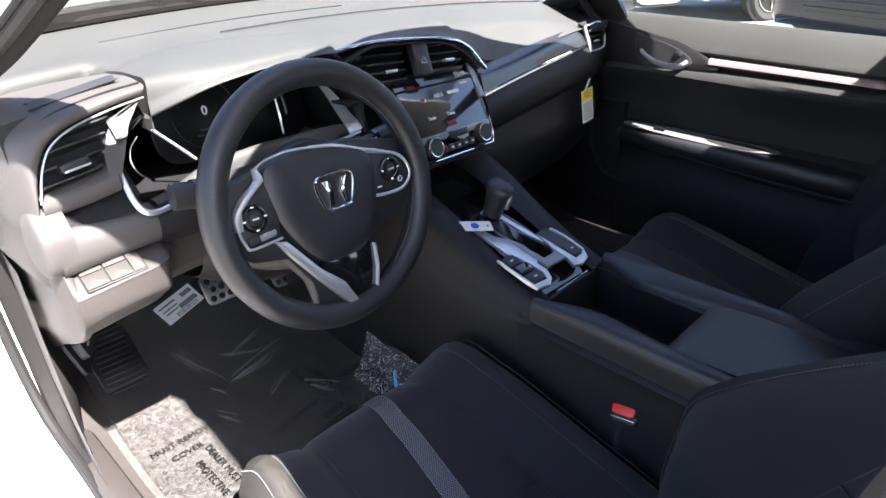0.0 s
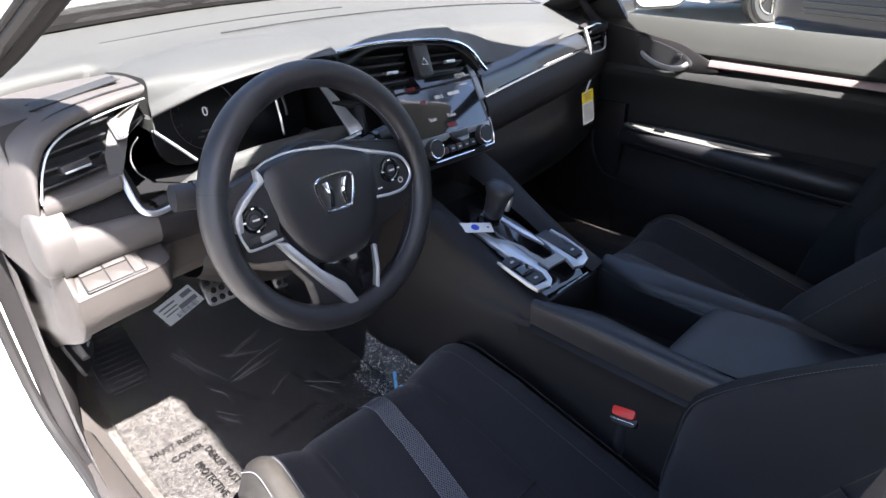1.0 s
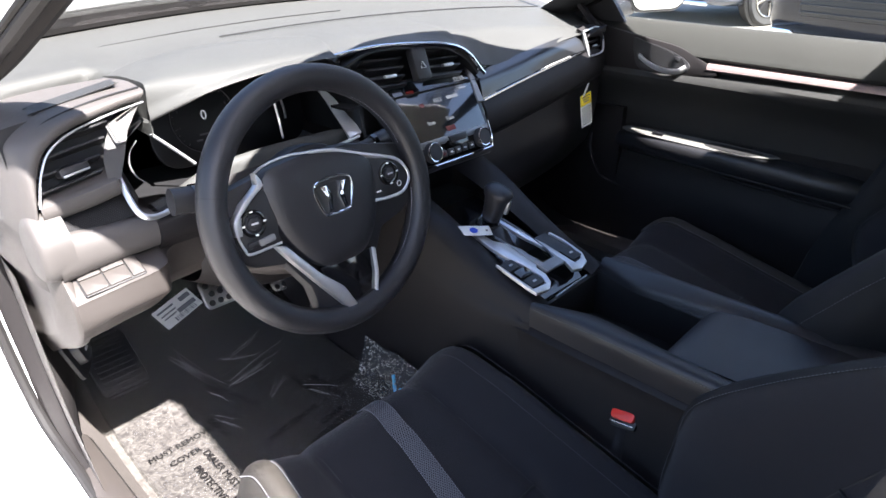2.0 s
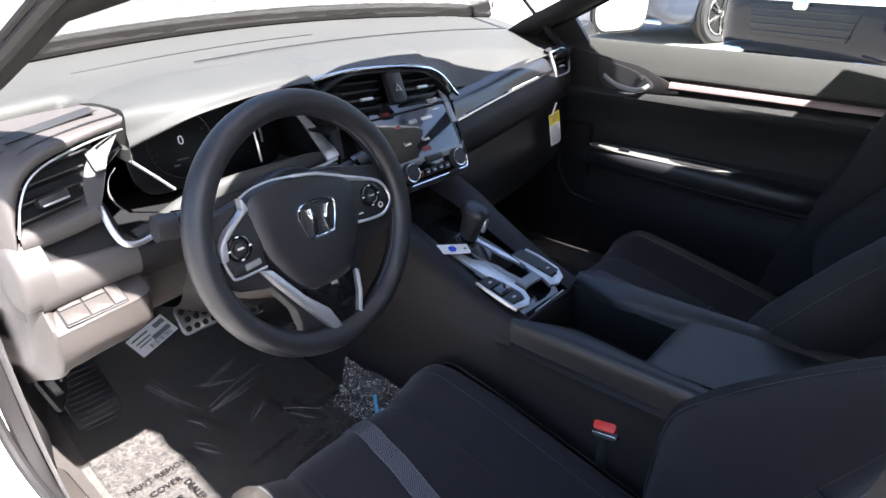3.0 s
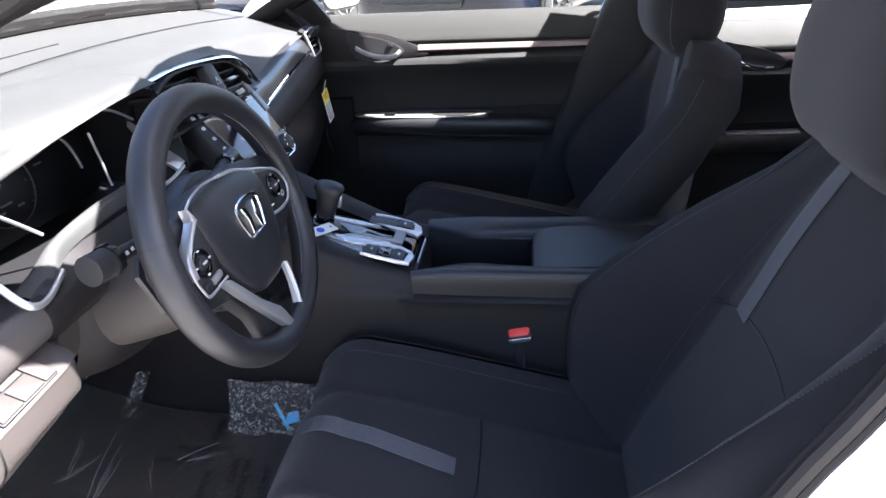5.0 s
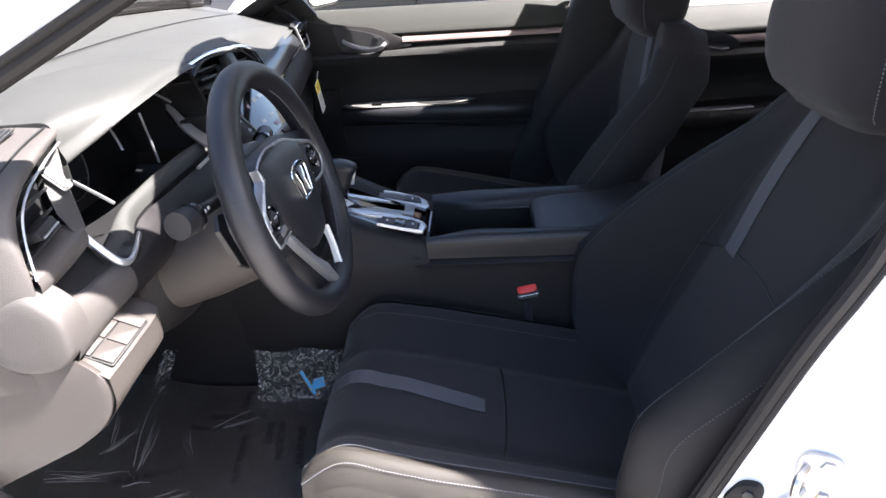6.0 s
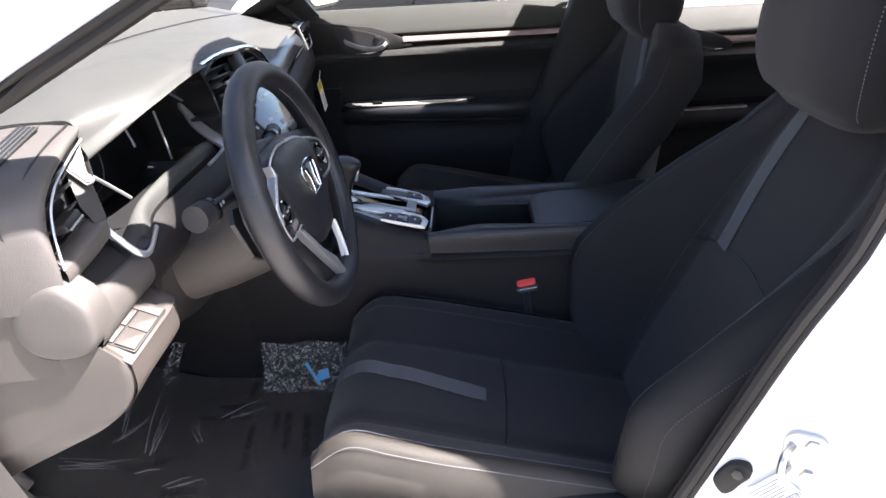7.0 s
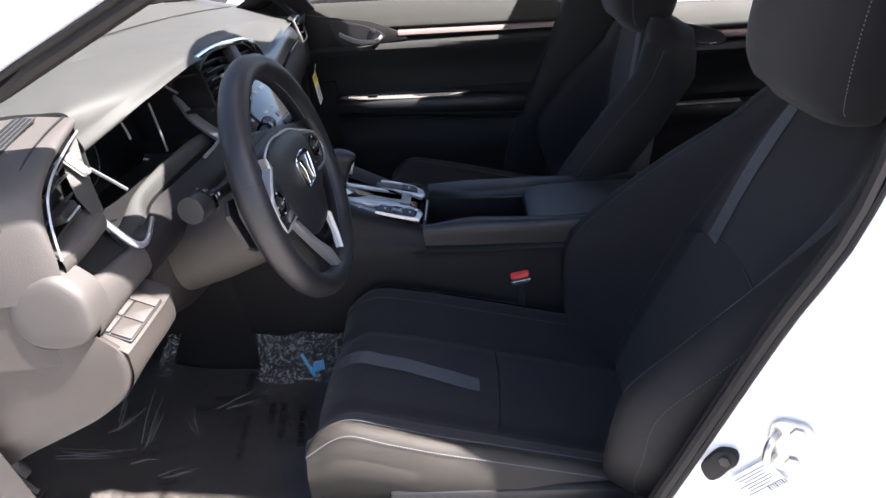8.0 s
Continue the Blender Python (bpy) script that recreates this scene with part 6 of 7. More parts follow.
    # base and side cover
    for sg in (-1, 1):
        strip = [[(r[q] if sg < 0 else r[len(r) - 1 - q]) + V((sg * 0.0030, 0.001, 0.0040)) for q in ((0, 1, 2, 3, 4, 5, 6) if sg != side else (0, 1, 2, 3))] for r in skirt + full]
        bm = skin(strip)
        bmesh.ops.solidify(bm, geom=bm.faces[:], thickness=0.001)
        part("side_bolster", bm, M_VINYL_LIT, cush, "smooth dark vinyl side bolster paled for sun", angle=70)
        part("stitching", stitches([p[-1] + V((0, 0, 0.0015)) for p in strip[2::3]], 0.0046, 0.0007), M_THREAD if sg != side else M_THREAD_D, cush, "pale thread stitching")
        if sg != side:
            part("stitching", stitches([p[3] + V((sg * 0.002, 0, 0.001)) for p in strip[2::3]], 0.0046, 0.0007), M_THREAD, cush, "pale thread stitching")
    part("base", box((cx, -0.20, 0.35), (0.40, 0.40, 0.07), 0.02), M_DARK, s)
    part("side_cover", box((cx - side * 0.215, -0.26, 0.405), (0.022, 0.36, 0.07), 0.010), M_SOFTBLACK, s, "black plastic side cover")
    return s


seat(-0.360, 1, "black cloth driver's seat with grey mesh stripe")
seat(0.370, -1, "black cloth passenger seat with grey mesh stripe", -0.080, 0.185)
# red belt buckle beside the driver's cushion
buckle = thing("belt_buckle", (-0.13, -0.30, 0.36), "black belt buckle with a red release button", "belt buckle")
BK = frame_of((-0.124, -0.298, 0.514), (0, -1, 0.18), (0.62, 0, 0.78))
part("buckle_body", prism(rounded(0.043, 0.030, 0.008), 0.014, BK @ pose(0, -0.003, -0.016), 0.004), M_DARK, buckle)
part("buckle_stalk", tube([BK @ V((0, -0.010, -0.010)), V((-0.134, -0.300, 0.44)), V((-0.136, -0.302, 0.36))], 0.010, 8, 12, flat=0.5), M_FABRIC, buckle, "black cloth stalk")
part("buckle_button", prism(rounded(0.037, 0.017, 0.006), 0.007, BK @ pose(0, 0.001, -0.002), 0.003), M_RED, buckle, "red release button")
part("buckle_slot", prism(rounded(0.038, 0.0016, 0.0006), 0.002, BK @ pose(0, -0.0115, -0.001), 0.0005), M_STEEL, buckle, "steel edge of the latch slot")
latch = thing("metal_bracket", (-0.143, -0.35, 0.38), "small grey metal bracket at the seat joint", "bracket")
part("bracket_plate", box((-0.143, -0.355, 0.41), (0.010, 0.05, 0.03), 0.003), M_STEEL, latch)

# ---- floor mat under clear film ----
mat = thing("floor_mat", (-0.36, 0.25, 0.31), "black carpet mat under a crinkled clear film", "floor mat")
MAT = spline([(0, -0.16, 0.325), (0, 0.05, 0.325), (0, 0.20, 0.327), (0, 0.36, 0.338), (0, 0.50, 0.388), (0, 0.585, 0.455), (0, 0.63, 0.52)], 70)


def mat_z(y):
    """Height of the mat's top at that length."""
    for a, c in zip(MAT, MAT[1:]):
        if y <= c.y:
            f = max(0.0, (y - a.y) / (c.y - a.y))
            return a.z + f * (c.z - a.z) + 0.010
    return MAT[-1].z + 0.010


rows = [[V((-0.608, p.y, p.z - 0.01))] + [V((x, p.y, p.z + 0.010)) for x in np.linspace(-0.605, -0.160, 8)] + [V((-0.157, p.y, p.z - 0.01))] for p in MAT]
part("mat_carpet", skin(rows, close_u=True, caps=True), material("black mat carpet", (0.0150, 0.0132, 0.0145), 0.97, scale=700, bump=0.9, spec=0.1), mat, "black ribbed mat carpet")
rows = [[V((x, p.y, p.z + 0.0165 + 0.0045 * max(-1.0, noise.noise(V((x * 14, p.y * 14, 1.7)))) + 0.0016 * noise.noise(V((x * 60, p.y * 40, 8.2))))) for x in np.linspace(-0.622, -0.150, 92)] for p in spline(MAT, 130)]
film_sheet = part("film", skin(rows), M_FILM, mat, "crinkled clear protective film", angle=180, face=(0, 0, 1))
film_sheet.visible_shadow = False
M_PRINT = material("faded black print", (0.004, 0.004, 0.0045), 0.95, spec=0.05)


def printed(text, x, y, turn, size=0.017):
    """A line of print on the film, running along the floor."""
    slope = math.degrees(math.atan2(mat_z(y + 0.02) - mat_z(y - 0.02), 0.04))
    lettering("film_print", text, size, pose(x, y, mat_z(y) + 0.0105, 0, 0, 0) @ pose(0, 0, 0, slope, 0, 0) @ pose(0, 0, 0, 0, 0, turn), M_PRINT, film_sheet)


for text, x, y, turn in (("MUST REMOVE", -0.593, 0.299, 0), ("COVER", -0.570, 0.268, 0), ("DEALER MUST", -0.518, 0.262, -90), ("PROTECTIVE", -0.546, 0.240, -90), ("DEALER", -0.478, 0.325, -80),
                         ("MUST REMOVE", -0.42, 0.20, 8), ("COVER", -0.33, 0.17, 8), ("DEALER MUST", -0.30, 0.33, -85), ("PROTECTIVE", -0.27, 0.30, -85), ("MUST REMOVE", -0.44, 0.40, -60), ("COVER", -0.24, 0.24, 5),
                         ("DEALER MUST", -0.39, 0.10, 10), ("PROTECTIVE", -0.37, 0.14, 10)):
    printed(text, x, y, turn)
# fine pale creases in the film: bundles of hair-thin, nearly straight folds
rng = random.Random(11)
for (ax, ay), (ex, ey), lines, spread in (((-0.461, 0.492), (-0.416, 0.382), 4, 0.010), ((-0.412, 0.375), (-0.250, 0.400), 5, 0.014), ((-0.441, 0.382), (-0.421, 0.343), 3, 0.008), ((-0.446, 0.500), (-0.422, 0.389), 3, 0.008),
                                          ((-0.395, 0.446), (-0.304, 0.408), 4, 0.012), ((-0.379, 0.431), (-0.245, 0.465), 3, 0.006), ((-0.36, 0.30), (-0.30, 0.335), 3, 0.010), ((-0.46, 0.33), (-0.43, 0.27), 3, 0.010), ((-0.30, 0.29), (-0.24, 0.20), 3, 0.012)):
    for k in range(lines):
        f0, f1 = rng.uniform(0.0, 0.45), rng.uniform(0.55, 1.0)
        off, bend = rng.uniform(-spread, spread), rng.uniform(-0.006, 0.006)
        n = V((-(ey - ay), ex - ax, 0)).normalized()
        pts = []
        for j in range(8):
            f = f0 + (f1 - f0) * j / 7
            p = V((ax, ay, 0)).lerp(V((ex, ey, 0)), f) + n * (off * (0.3 + f) + bend * math.sin(f * 3.1) + 0.0008 * noise.noise(V((f * 30, k, ax * 90))))
            pts.append((p.x, p.y, mat_z(p.y) + 0.0108))
        part("film_crease", tube(pts, rng.uniform(0.00012, 0.00034), 4, 24, taper=0.4), M_CREASE, film_sheet)
# crumpled edge of the film against the tunnel
rows = []
for i in range(90):
    y = 0.050 + 0.180 * i / 89
    row = []
    for j in range(60):
        f = j / 59
        p = V((-0.162 - 0.030 * f * f - 0.03 * max(0, f - 0.7), y, 0.434 - 0.090 * f + 0.004 * math.sin(y * 60)))
        n = (0.5 - abs(noise.noise(V((y * 90 + 2 * math.sin(f * 9), f * 14, 3.1))))) * 0.010 + noise.noise(V((y * 200, f * 30, 9.7))) * 0.005
        row.append(p + V((-0.012 - n, 0, n * 0.4)))
    rows.append(row)
crumple = part("film_edge", skin(rows), M_FILM_CRUMPLED, mat, "crumpled film edge against the tunnel", angle=180, face=(-1, 0, 0.3))
crumple.visible_shadow = False
rows = []
for i in range(30):
    row = []
    for j in range(40):
        y, f = 0.385 + 0.030 * i / 29, j / 39
        n = noise.noise(V((y * 150, f * 16, 5.5))) * 0.009
        row.append(V((-0.168 - 0.05 * f - n, y + 0.02 * f, 0.44 - 0.065 * f + n * 0.5)))
    rows.append(row)
part("film_edge", skin(rows), M_FILM_CRUMPLED, mat, "crumpled film fold", angle=180, face=(-1, 0, 0.3)).visible_shadow = False
# ribbed foot rest under the film
foot = thing("foot_rest", (-0.55, 0.54, 0.36), "black ribbed foot rest at the footwell side", "foot rest")
FR = frame_of((-0.548, 0.535, 0.415), (1, 0, 0), (0, 0.82, 0.57))
part("rest_plate", prism(rounded(0.085, 0.215, 0.012), 0.016, FR @ pose(0, 0, -0.006), 0.004), M_SOFTBLACK, foot)
for i in range(17):
    part("rib", box(FR @ V((0, -0.092 + 0.0115 * i, 0.0105)), (0.066, 0.0045, 0.003), 0.001, FR.to_3x3()), M_SOFTBLACK, foot)
# blue clip on the film
clip = thing("plastic_clip", (-0.18, 0.12, 0.345), "small bright blue bent plastic clip on the mat film", "clip")
part("clip_arm", tube([(-0.180, 0.146, 0.386), (-0.190, 0.132, 0.362), (-0.200, 0.120, 0.346)], 0.0032, 6, 8, flat=0.6), M_CYAN, clip)
part("clip_plate", prism([(-0.016, -0.006), (0.014, -0.010), (0.018, 0.008), (0.0, 0.012)], 0.003, frame_of((-0.192, 0.116, 0.362), (0.3, -0.9, 0.3), (0.6, 0.2, 0.75)), 0.001), M_CYAN, clip)

# ---- passenger's door ----
def door_panel(y0, y1, dz, n, label):
    """An inner door panel with belt pad, silver strip, handle, armrest and pocket."""
    d = thing("door", (0.70, (y0 + y1) / 2, 0.36), label, "door", "far side doors")
    ys = np.linspace(y0, y1, n)

    def run(sec, dx=0.0):
        return [[V((x + dx, y, z + dz + 0.015 * (y - y0) / 0.8 * (z > 0.86))) for x, z in sec] for y in ys]

    part("belt_pad", sheet(run([(0.716, 0.940), (0.712, 0.952), (0.703, 0.957), (0.690, 0.950), (0.672, 0.928), (0.658, 0.905), (0.652, 0.892), (0.660, 0.884), (0.670, 0.882)]), 24, n, 0.005), M_BELT, d, "soft grey belt pad")
    part("silver_strip", sheet([r for r in run([(0.668, 0.884), (0.652, 0.882), (0.646, 0.870), (0.649, 0.859), (0.668, 0.855)]) if r[0].y <= y0 - 0.36 or y0 < -0.5], 10, n, 0.004), M_STRIP, d, "brushed silver strip")
    part("upper_panel", sheet(run([(0.672, 0.882), (0.670, 0.85), (0.660, 0.846), (0.644, 0.836), (0.643, 0.824), (0.662, 0.80), (0.682, 0.765), (0.690, 0.73), (0.690, 0.695)]), 24, n, 0.005), M_DOOR, d, "dark padded upper panel")
    part("lower_panel", sheet(run([(0.688, 0.70), (0.692, 0.66), (0.685, 0.61), (0.672, 0.56), (0.668, 0.52), (0.672, 0.44), (0.68, 0.37)]), 24, n, 0.005), M_PLASTIC, d, "dark lower door panel")
    return d


pdoor = door_panel(0.34, -0.52, 0.0, 20, "closed dark front door with silver strip and chrome handle")
# armrest with the switch plate and pull cup
rows = []
for y, a, b, c in ((0.20, 0.690, 0.672, 0.672), (0.17, 0.690, 0.650, 0.684), (0.10, 0.690, 0.635, 0.684), (-0.05, 0.690, 0.626, 0.682), (-0.20, 0.690, 0.626, 0.678), (-0.30, 0.690, 0.628, 0.674), (-0.37, 0.690, 0.640, 0.668), (-0.41, 0.690, 0.668, 0.660)):
    rows.append([V((a, y, c + 0.004)), V((b + 0.012, y, c + 0.003)), V((b, y, c - 0.010)), V((b + 0.003, y, c - 0.035)), V((b + 0.022, y, c - 0.050)), V((a, y, c - 0.058))])
part("armrest", sheet(rows, 24, 40, 0.006), M_SOFTBLACK, pdoor, "black door armrest")
AR = frame_of((0.652, -0.015, 0.690), (0.02, -1, -0.018), (1, 0.02, 0.42))
plate = part("switch_plate", prism([(p.x, p.y) for p in spline([(-0.185, 0.002, 0), (-0.15, -0.010, 0), (0.0, -0.016, 0), (0.10, -0.016, 0), (0.150, -0.010, 0), (0.200, 0.008, 0), (0.150, 0.014, 0), (0.0, 0.018, 0), (-0.15, 0.012, 0)], 60, True)], 0.004, AR, 0.001), M_PLATE, pdoor, "silver switch plate")
part("pull_cup", prism([(p.x, p.y) for p in spline([(0.03, 0.0, 0), (0.06, -0.010, 0), (0.13, -0.009, 0), (0.165, 0.003, 0), (0.13, 0.009, 0), (0.06, 0.010, 0)], 40, True)], 0.002, AR @ pose(0, 0, 0.003)), M_DARK, plate, "dark pull cup")
part("window_switch", prism(rounded(0.028, 0.012, 0.003), 0.006, AR @ pose(-0.085, 0, 0.003), 0.002), M_GLOSS, plate, "black window switch")
# handle in its dark eye
eye = [(p.x, p.y) for p in spline([(-0.082, 0.044, 0), (-0.05, 0.040, 0), (0.0, 0.030, 0), (0.048, 0.014, 0), (0.070, -0.006, 0), (0.045, -0.024, 0), (-0.01, -0.028, 0), (-0.055, -0.022, 0), (-0.074, 0.004, 0)], 50, True)]
HD = frame_of((0.647, 0.085, 0.868), (0, -1, -0.02), (0.15, 0, 1))
part("eye_panel", prism([(p.x, p.y) for p in spline([(-0.24, 0.078, 0), (-0.171, 0.066, 0), (-0.10, 0.055, 0), (-0.03, 0.046, 0), (0.04, 0.035, 0), (0.118, 0.002, 0), (0.136, -0.012, 0), (0.10, -0.022, 0), (0.0, -0.030, 0), (-0.24, -0.034, 0)], 70, True)], 0.012, HD @ pose(0, 0, -0.013), 0.004), M_PLASTIC, pdoor, "dark panel sweeping round the door handle")
ey = part("handle_bezel", prism(eye, 0.004, HD @ pose(0, 0, -0.003), 0.001), M_SOFTBLACK, pdoor, "dark handle bezel")
part("handle_cup", prism([(p.x * 0.88 - 0.001, p.y * 0.88 + 0.001) for p in spline([(-0.082, 0.044, 0), (-0.05, 0.040, 0), (0.0, 0.030, 0), (0.048, 0.014, 0), (0.070, -0.006, 0), (0.045, -0.024, 0), (-0.01, -0.028, 0), (-0.055, -0.022, 0), (-0.074, 0.004, 0)], 50, True)], 0.002, HD @ pose(0, 0, 0.0002)), M_DARK, ey)
part("door_handle", tube([HD @ V(q) for q in ((-0.056, 0.005, 0.004), (-0.038, -0.004, 0.010), (-0.010, -0.014, 0.014), (0.022, -0.019, 0.013), (0.048, -0.016, 0.009), (0.062, -0.005, 0.003))], 0.0095, 10, 30, flat=0.5), M_HANDLE, ey, "chrome door handle")
part("lock_button", prism(rounded(0.014, 0.010, 0.002), 0.006, HD @ pose(0.036, 0.010, 0.001), 0.002), M_SOFTBLACK, ey)
# bright strip, crease and pocket lines
part("pocket_edge", tube([(0.658, 0.262, 0.66), (0.650, 0.255, 0.615), (0.655, 0.225, 0.555), (0.664, 0.18, 0.535), (0.668, 0.05, 0.53), (0.668, -0.15, 0.528)], 0.004, 8, 40), M_PLASTIC, pdoor, "moulded pocket edge")
part("panel_crease", tube([(0.640, 0.13, 0.655), (0.632, -0.05, 0.642), (0.632, -0.25, 0.632), (0.645, -0.44, 0.622)], 0.003, 8, 40), M_PLASTIC, pdoor)
part("panel_crease", tube([(0.655, -0.09, 0.622), (0.652, -0.25, 0.612), (0.660, -0.42, 0.604)], 0.003, 8, 30), M_PLASTIC, pdoor)
part("panel_seam", tube([(0.655, 0.168, 0.845), (0.656, 0.166, 0.82), (0.664, 0.158, 0.79)], 0.0015, 6, 12), M_DARK, pdoor)
pane = part("door_glass", sheet([[V((0.716 - 0.16 * f, y - 0.02 * f, 0.95 + 0.36 * f)) for y in (0.30 - 0.62 * f, 0.03 - 0.41 * f, -0.25 - 0.20 * f, -0.52)] for f in (-0.08, 0.33, 0.66, 1)], 16, 12, 0.004), M_GLASS, pdoor, "clear window glass")
pane.visible_shadow = False
part("glass_channel", tube([(0.682, -0.474, 0.900), (0.668, -0.528, 1.02), (0.618, -0.580, 1.16), (0.563, -0.626, 1.30)], 0.006, 6, 16), M_STEEL, pdoor, "bright window channel edge")
rdoor = door_panel(-0.72, -1.50, -0.065, 12, "closed dark rear door with silver strip")
HD2 = frame_of((0.652, -0.86, 0.800), (0, -1, -0.02), (0.08, 0, 1))
part("handle_bezel", prism(eye, 0.012, HD2 @ pose(0, 0, -0.004), 0.003), M_SOFTBLACK, rdoor, "dark handle bezel")
part("door_handle", tube([HD2 @ V(q) for q in ((-0.050, 0.004, 0.010), (-0.030, -0.010, 0.018), (0.005, -0.019, 0.022), (0.035, -0.018, 0.020))], 0.0075, 10, 24, flat=0.6), M_CHROME, rdoor, "chrome door handle")
rows = [[V((0.690, y, 0.615)), V((0.640, y, 0.614)), V((0.630, y, 0.600)), V((0.635, y, 0.57)), V((0.690, y, 0.55))] for y in (-0.76, -0.95, -1.15, -1.4)]
part("armrest", sheet(rows, 16, 16, 0.006), M_SOFTBLACK, rdoor, "black door armrest")
part("switch_plate", box((0.652, -0.90, 0.617), (0.026, 0.18, 0.006), 0.002), M_SATIN, rdoor, "silver switch plate")
# far middle pillar with belt
part("middle_pillar", sheet([[V((0.70, -0.26, 0.28)), V((0.66, -0.28, 0.28)), V((0.655, -0.56, 0.28)), V((0.66, -0.80, 0.28)), V((0.72, -0.90, 0.28))]] + [[V((0.705 - 0.06 * f, -0.322 - 0.300 * f, 0.50 + 0.8 * f)), V((0.650 - 0.10 * f, -0.334 - 0.302 * f, 0.50 + 0.8 * f)), V((0.645 - 0.12 * f, -0.60 - 0.10 * f, 0.50 + 0.8 * f)), V((0.66 - 0.11 * f, -0.69 - 0.03 * f, 0.50 + 0.8 * f)), V((0.71 - 0.12 * f, -0.71 - 0.03 * f, 0.50 + 0.8 * f))] for f in (0, 0.25, 0.5, 0.75, 1)], 20, 20, 0.006), M_PILLAR, shell, "dark middle pillar trim")
part("pillar_base", box((0.705, -0.71, 0.50), (0.06, 0.22, 0.50), 0.02), M_PILLAR, shell)
belt = thing("seat_belt", (0.62, -0.60, 0.45), "black webbing seat belt on the far pillar", "seat belt")
part("webbing", sheet([[V((0.600 - 0.06 * f, -0.545 - 0.13 * f + dx, 0.45 + 0.75 * f)) for dx in (-0.024, 0, 0.024)] for f in (0, 0.33, 0.66, 1)], 5, 14, 0.0016), M_SOFTBLACK, belt)
part("belt_guide", box((0.535, -0.68, 1.20), (0.012, 0.06, 0.03), 0.005), M_SOFTBLACK, belt)

# ---- hang tag ----
tag = thing("hang_tag", (0.52, 0.19, 0.76), "yellow and white paper tag hanging from the dash", "tag")
TG = frame_of((0.512, 0.196, 0.760), (0.96, 0.05, 0.10), (0.02, 0.10, 1))
part("tag_sheet", prism(rounded(0.050, 0.078, 0.002), 0.0006, TG @ pose(0, 0, 0)), M_PAPER, tag)
part("tag_head", prism(rounded(0.050, 0.026, 0.002), 0.0006, TG @ pose(0, 0.026, 0.0007)), M_YELLOW, tag, "yellow printed head")
for i in range(9):
    part("tag_print", prism(rounded(0.042 - 0.004 * (i % 3), 0.0016, 0.0004), 0.0003, TG @ pose(0, 0.006 - 0.0048 * i, 0.0007)), M_INK, tag, smooth=False)
for i in range(3):
    part("tag_print", prism(rounded(0.036 - 0.006 * i, 0.0022, 0.0004), 0.0003, TG @ pose(0, 0.033 - 0.006 * i, 0.0014)), M_INK, tag, smooth=False)
part("tag_strap", sheet([[TG @ V((-0.010 + dx + 0.004 * f, 0.036 + 0.03 * f, 0.001 + 0.012 * f)) for dx in (-0.005, 0.005)] for f in (0, 0.5, 1)], 4, 10, 0.0008), M_PAPER, tag)

# paper label on the mat
LB = frame_of((-0.397, 0.562, 0.458), (0.085, 0.022, 0.016), (-0.009, 0.032, 0.024))
lab = thing("paper_label", (-0.375, 0.60, 0.46), "white printed paper label lying on the mat film", "label")
part("label_sheet", prism(rounded(0.092, 0.048, 0.002), 0.0010, LB), M_PAPER, lab)
for x, y, w, h in ((0.028, 0.012, 0.026, 0.010), (-0.02, 0.014, 0.04, 0.004), (-0.02, 0.004, 0.036, 0.003), (-0.022, -0.004, 0.03, 0.003), (0.018, -0.006, 0.044, 0.010)):
    part("label_print", prism(rounded(w, h, 0.0005), 0.0004, LB @ pose(x, y, 0.0010)), M_INK, lab, smooth=False)
for i in range(12):
    part("label_bar", prism(rounded(0.0016 if i % 3 else 0.003, 0.010, 0.0002), 0.0004, LB @ pose(-0.018 + 0.0045 * i, -0.017, 0.0010)), M_INK, lab, smooth=False)

# ---- striker hardware on the driver's middle pillar ----
stp = thing("door_stopper", (-0.67, -0.50, 0.55), "black rubber door stopper bolted to the white jamb", "door stopper")
SP = frame_of((-0.6770, -0.4865, 0.569), (-0.55, -0.83, 0), (0.1, -0.2, 1)) @ pose(-0.007, 0.009, 0.005)
part("stopper_body", prism([(p.x * 0.78, p.y * 0.86) for p in spline([(-0.020, -0.012, 0), (-0.012, 0.008, 0), (0.0, 0.022, 0), (0.020, 0.026, 0), (0.026, 0.012, 0), (0.016, -0.004, 0), (0.006, -0.020, 0), (-0.006, -0.026, 0)], 36, True)], 0.012, SP @ pose(0, 0, -0.004), 0.004), M_RUBBER, stp)
part("stopper_bolt", disc((0.008, 0.010), 0.0065, 0.006, SP @ pose(0, 0, 0.005), 6, 0.001), M_SOFTBLACK, stp)
stk = thing("door_striker", (-0.69, -0.55, 0.59), "zinc door striker plate on the white jamb", "door striker")
SK = frame_of((-0.6975, -0.5395, 0.624), (-0.40, -0.92, 0), (0.05, -0.25, 1))
part("striker_plate", prism(rounded(0.040, 0.060, 0.012), 0.005, SK, 0.0015), M_STEEL, stk)
part("striker_loop", tube([SK @ V(q) for q in ((-0.012, 0.014, 0.004), (-0.020, 0.010, 0.024), (-0.020, -0.010, 0.024), (-0.012, -0.014, 0.004))], 0.004, 8, 20), M_STEEL, stk)
part("striker_bolt", disc((0.006, 0.018), 0.008, 0.005, SK @ pose(0, 0, 0.004), 6, 0.001), M_STEEL, stk)
part("striker_bolt", disc((0.006, -0.018), 0.008, 0.005, SK @ pose(0, 0, 0.004), 6, 0.001), M_STEEL, stk)

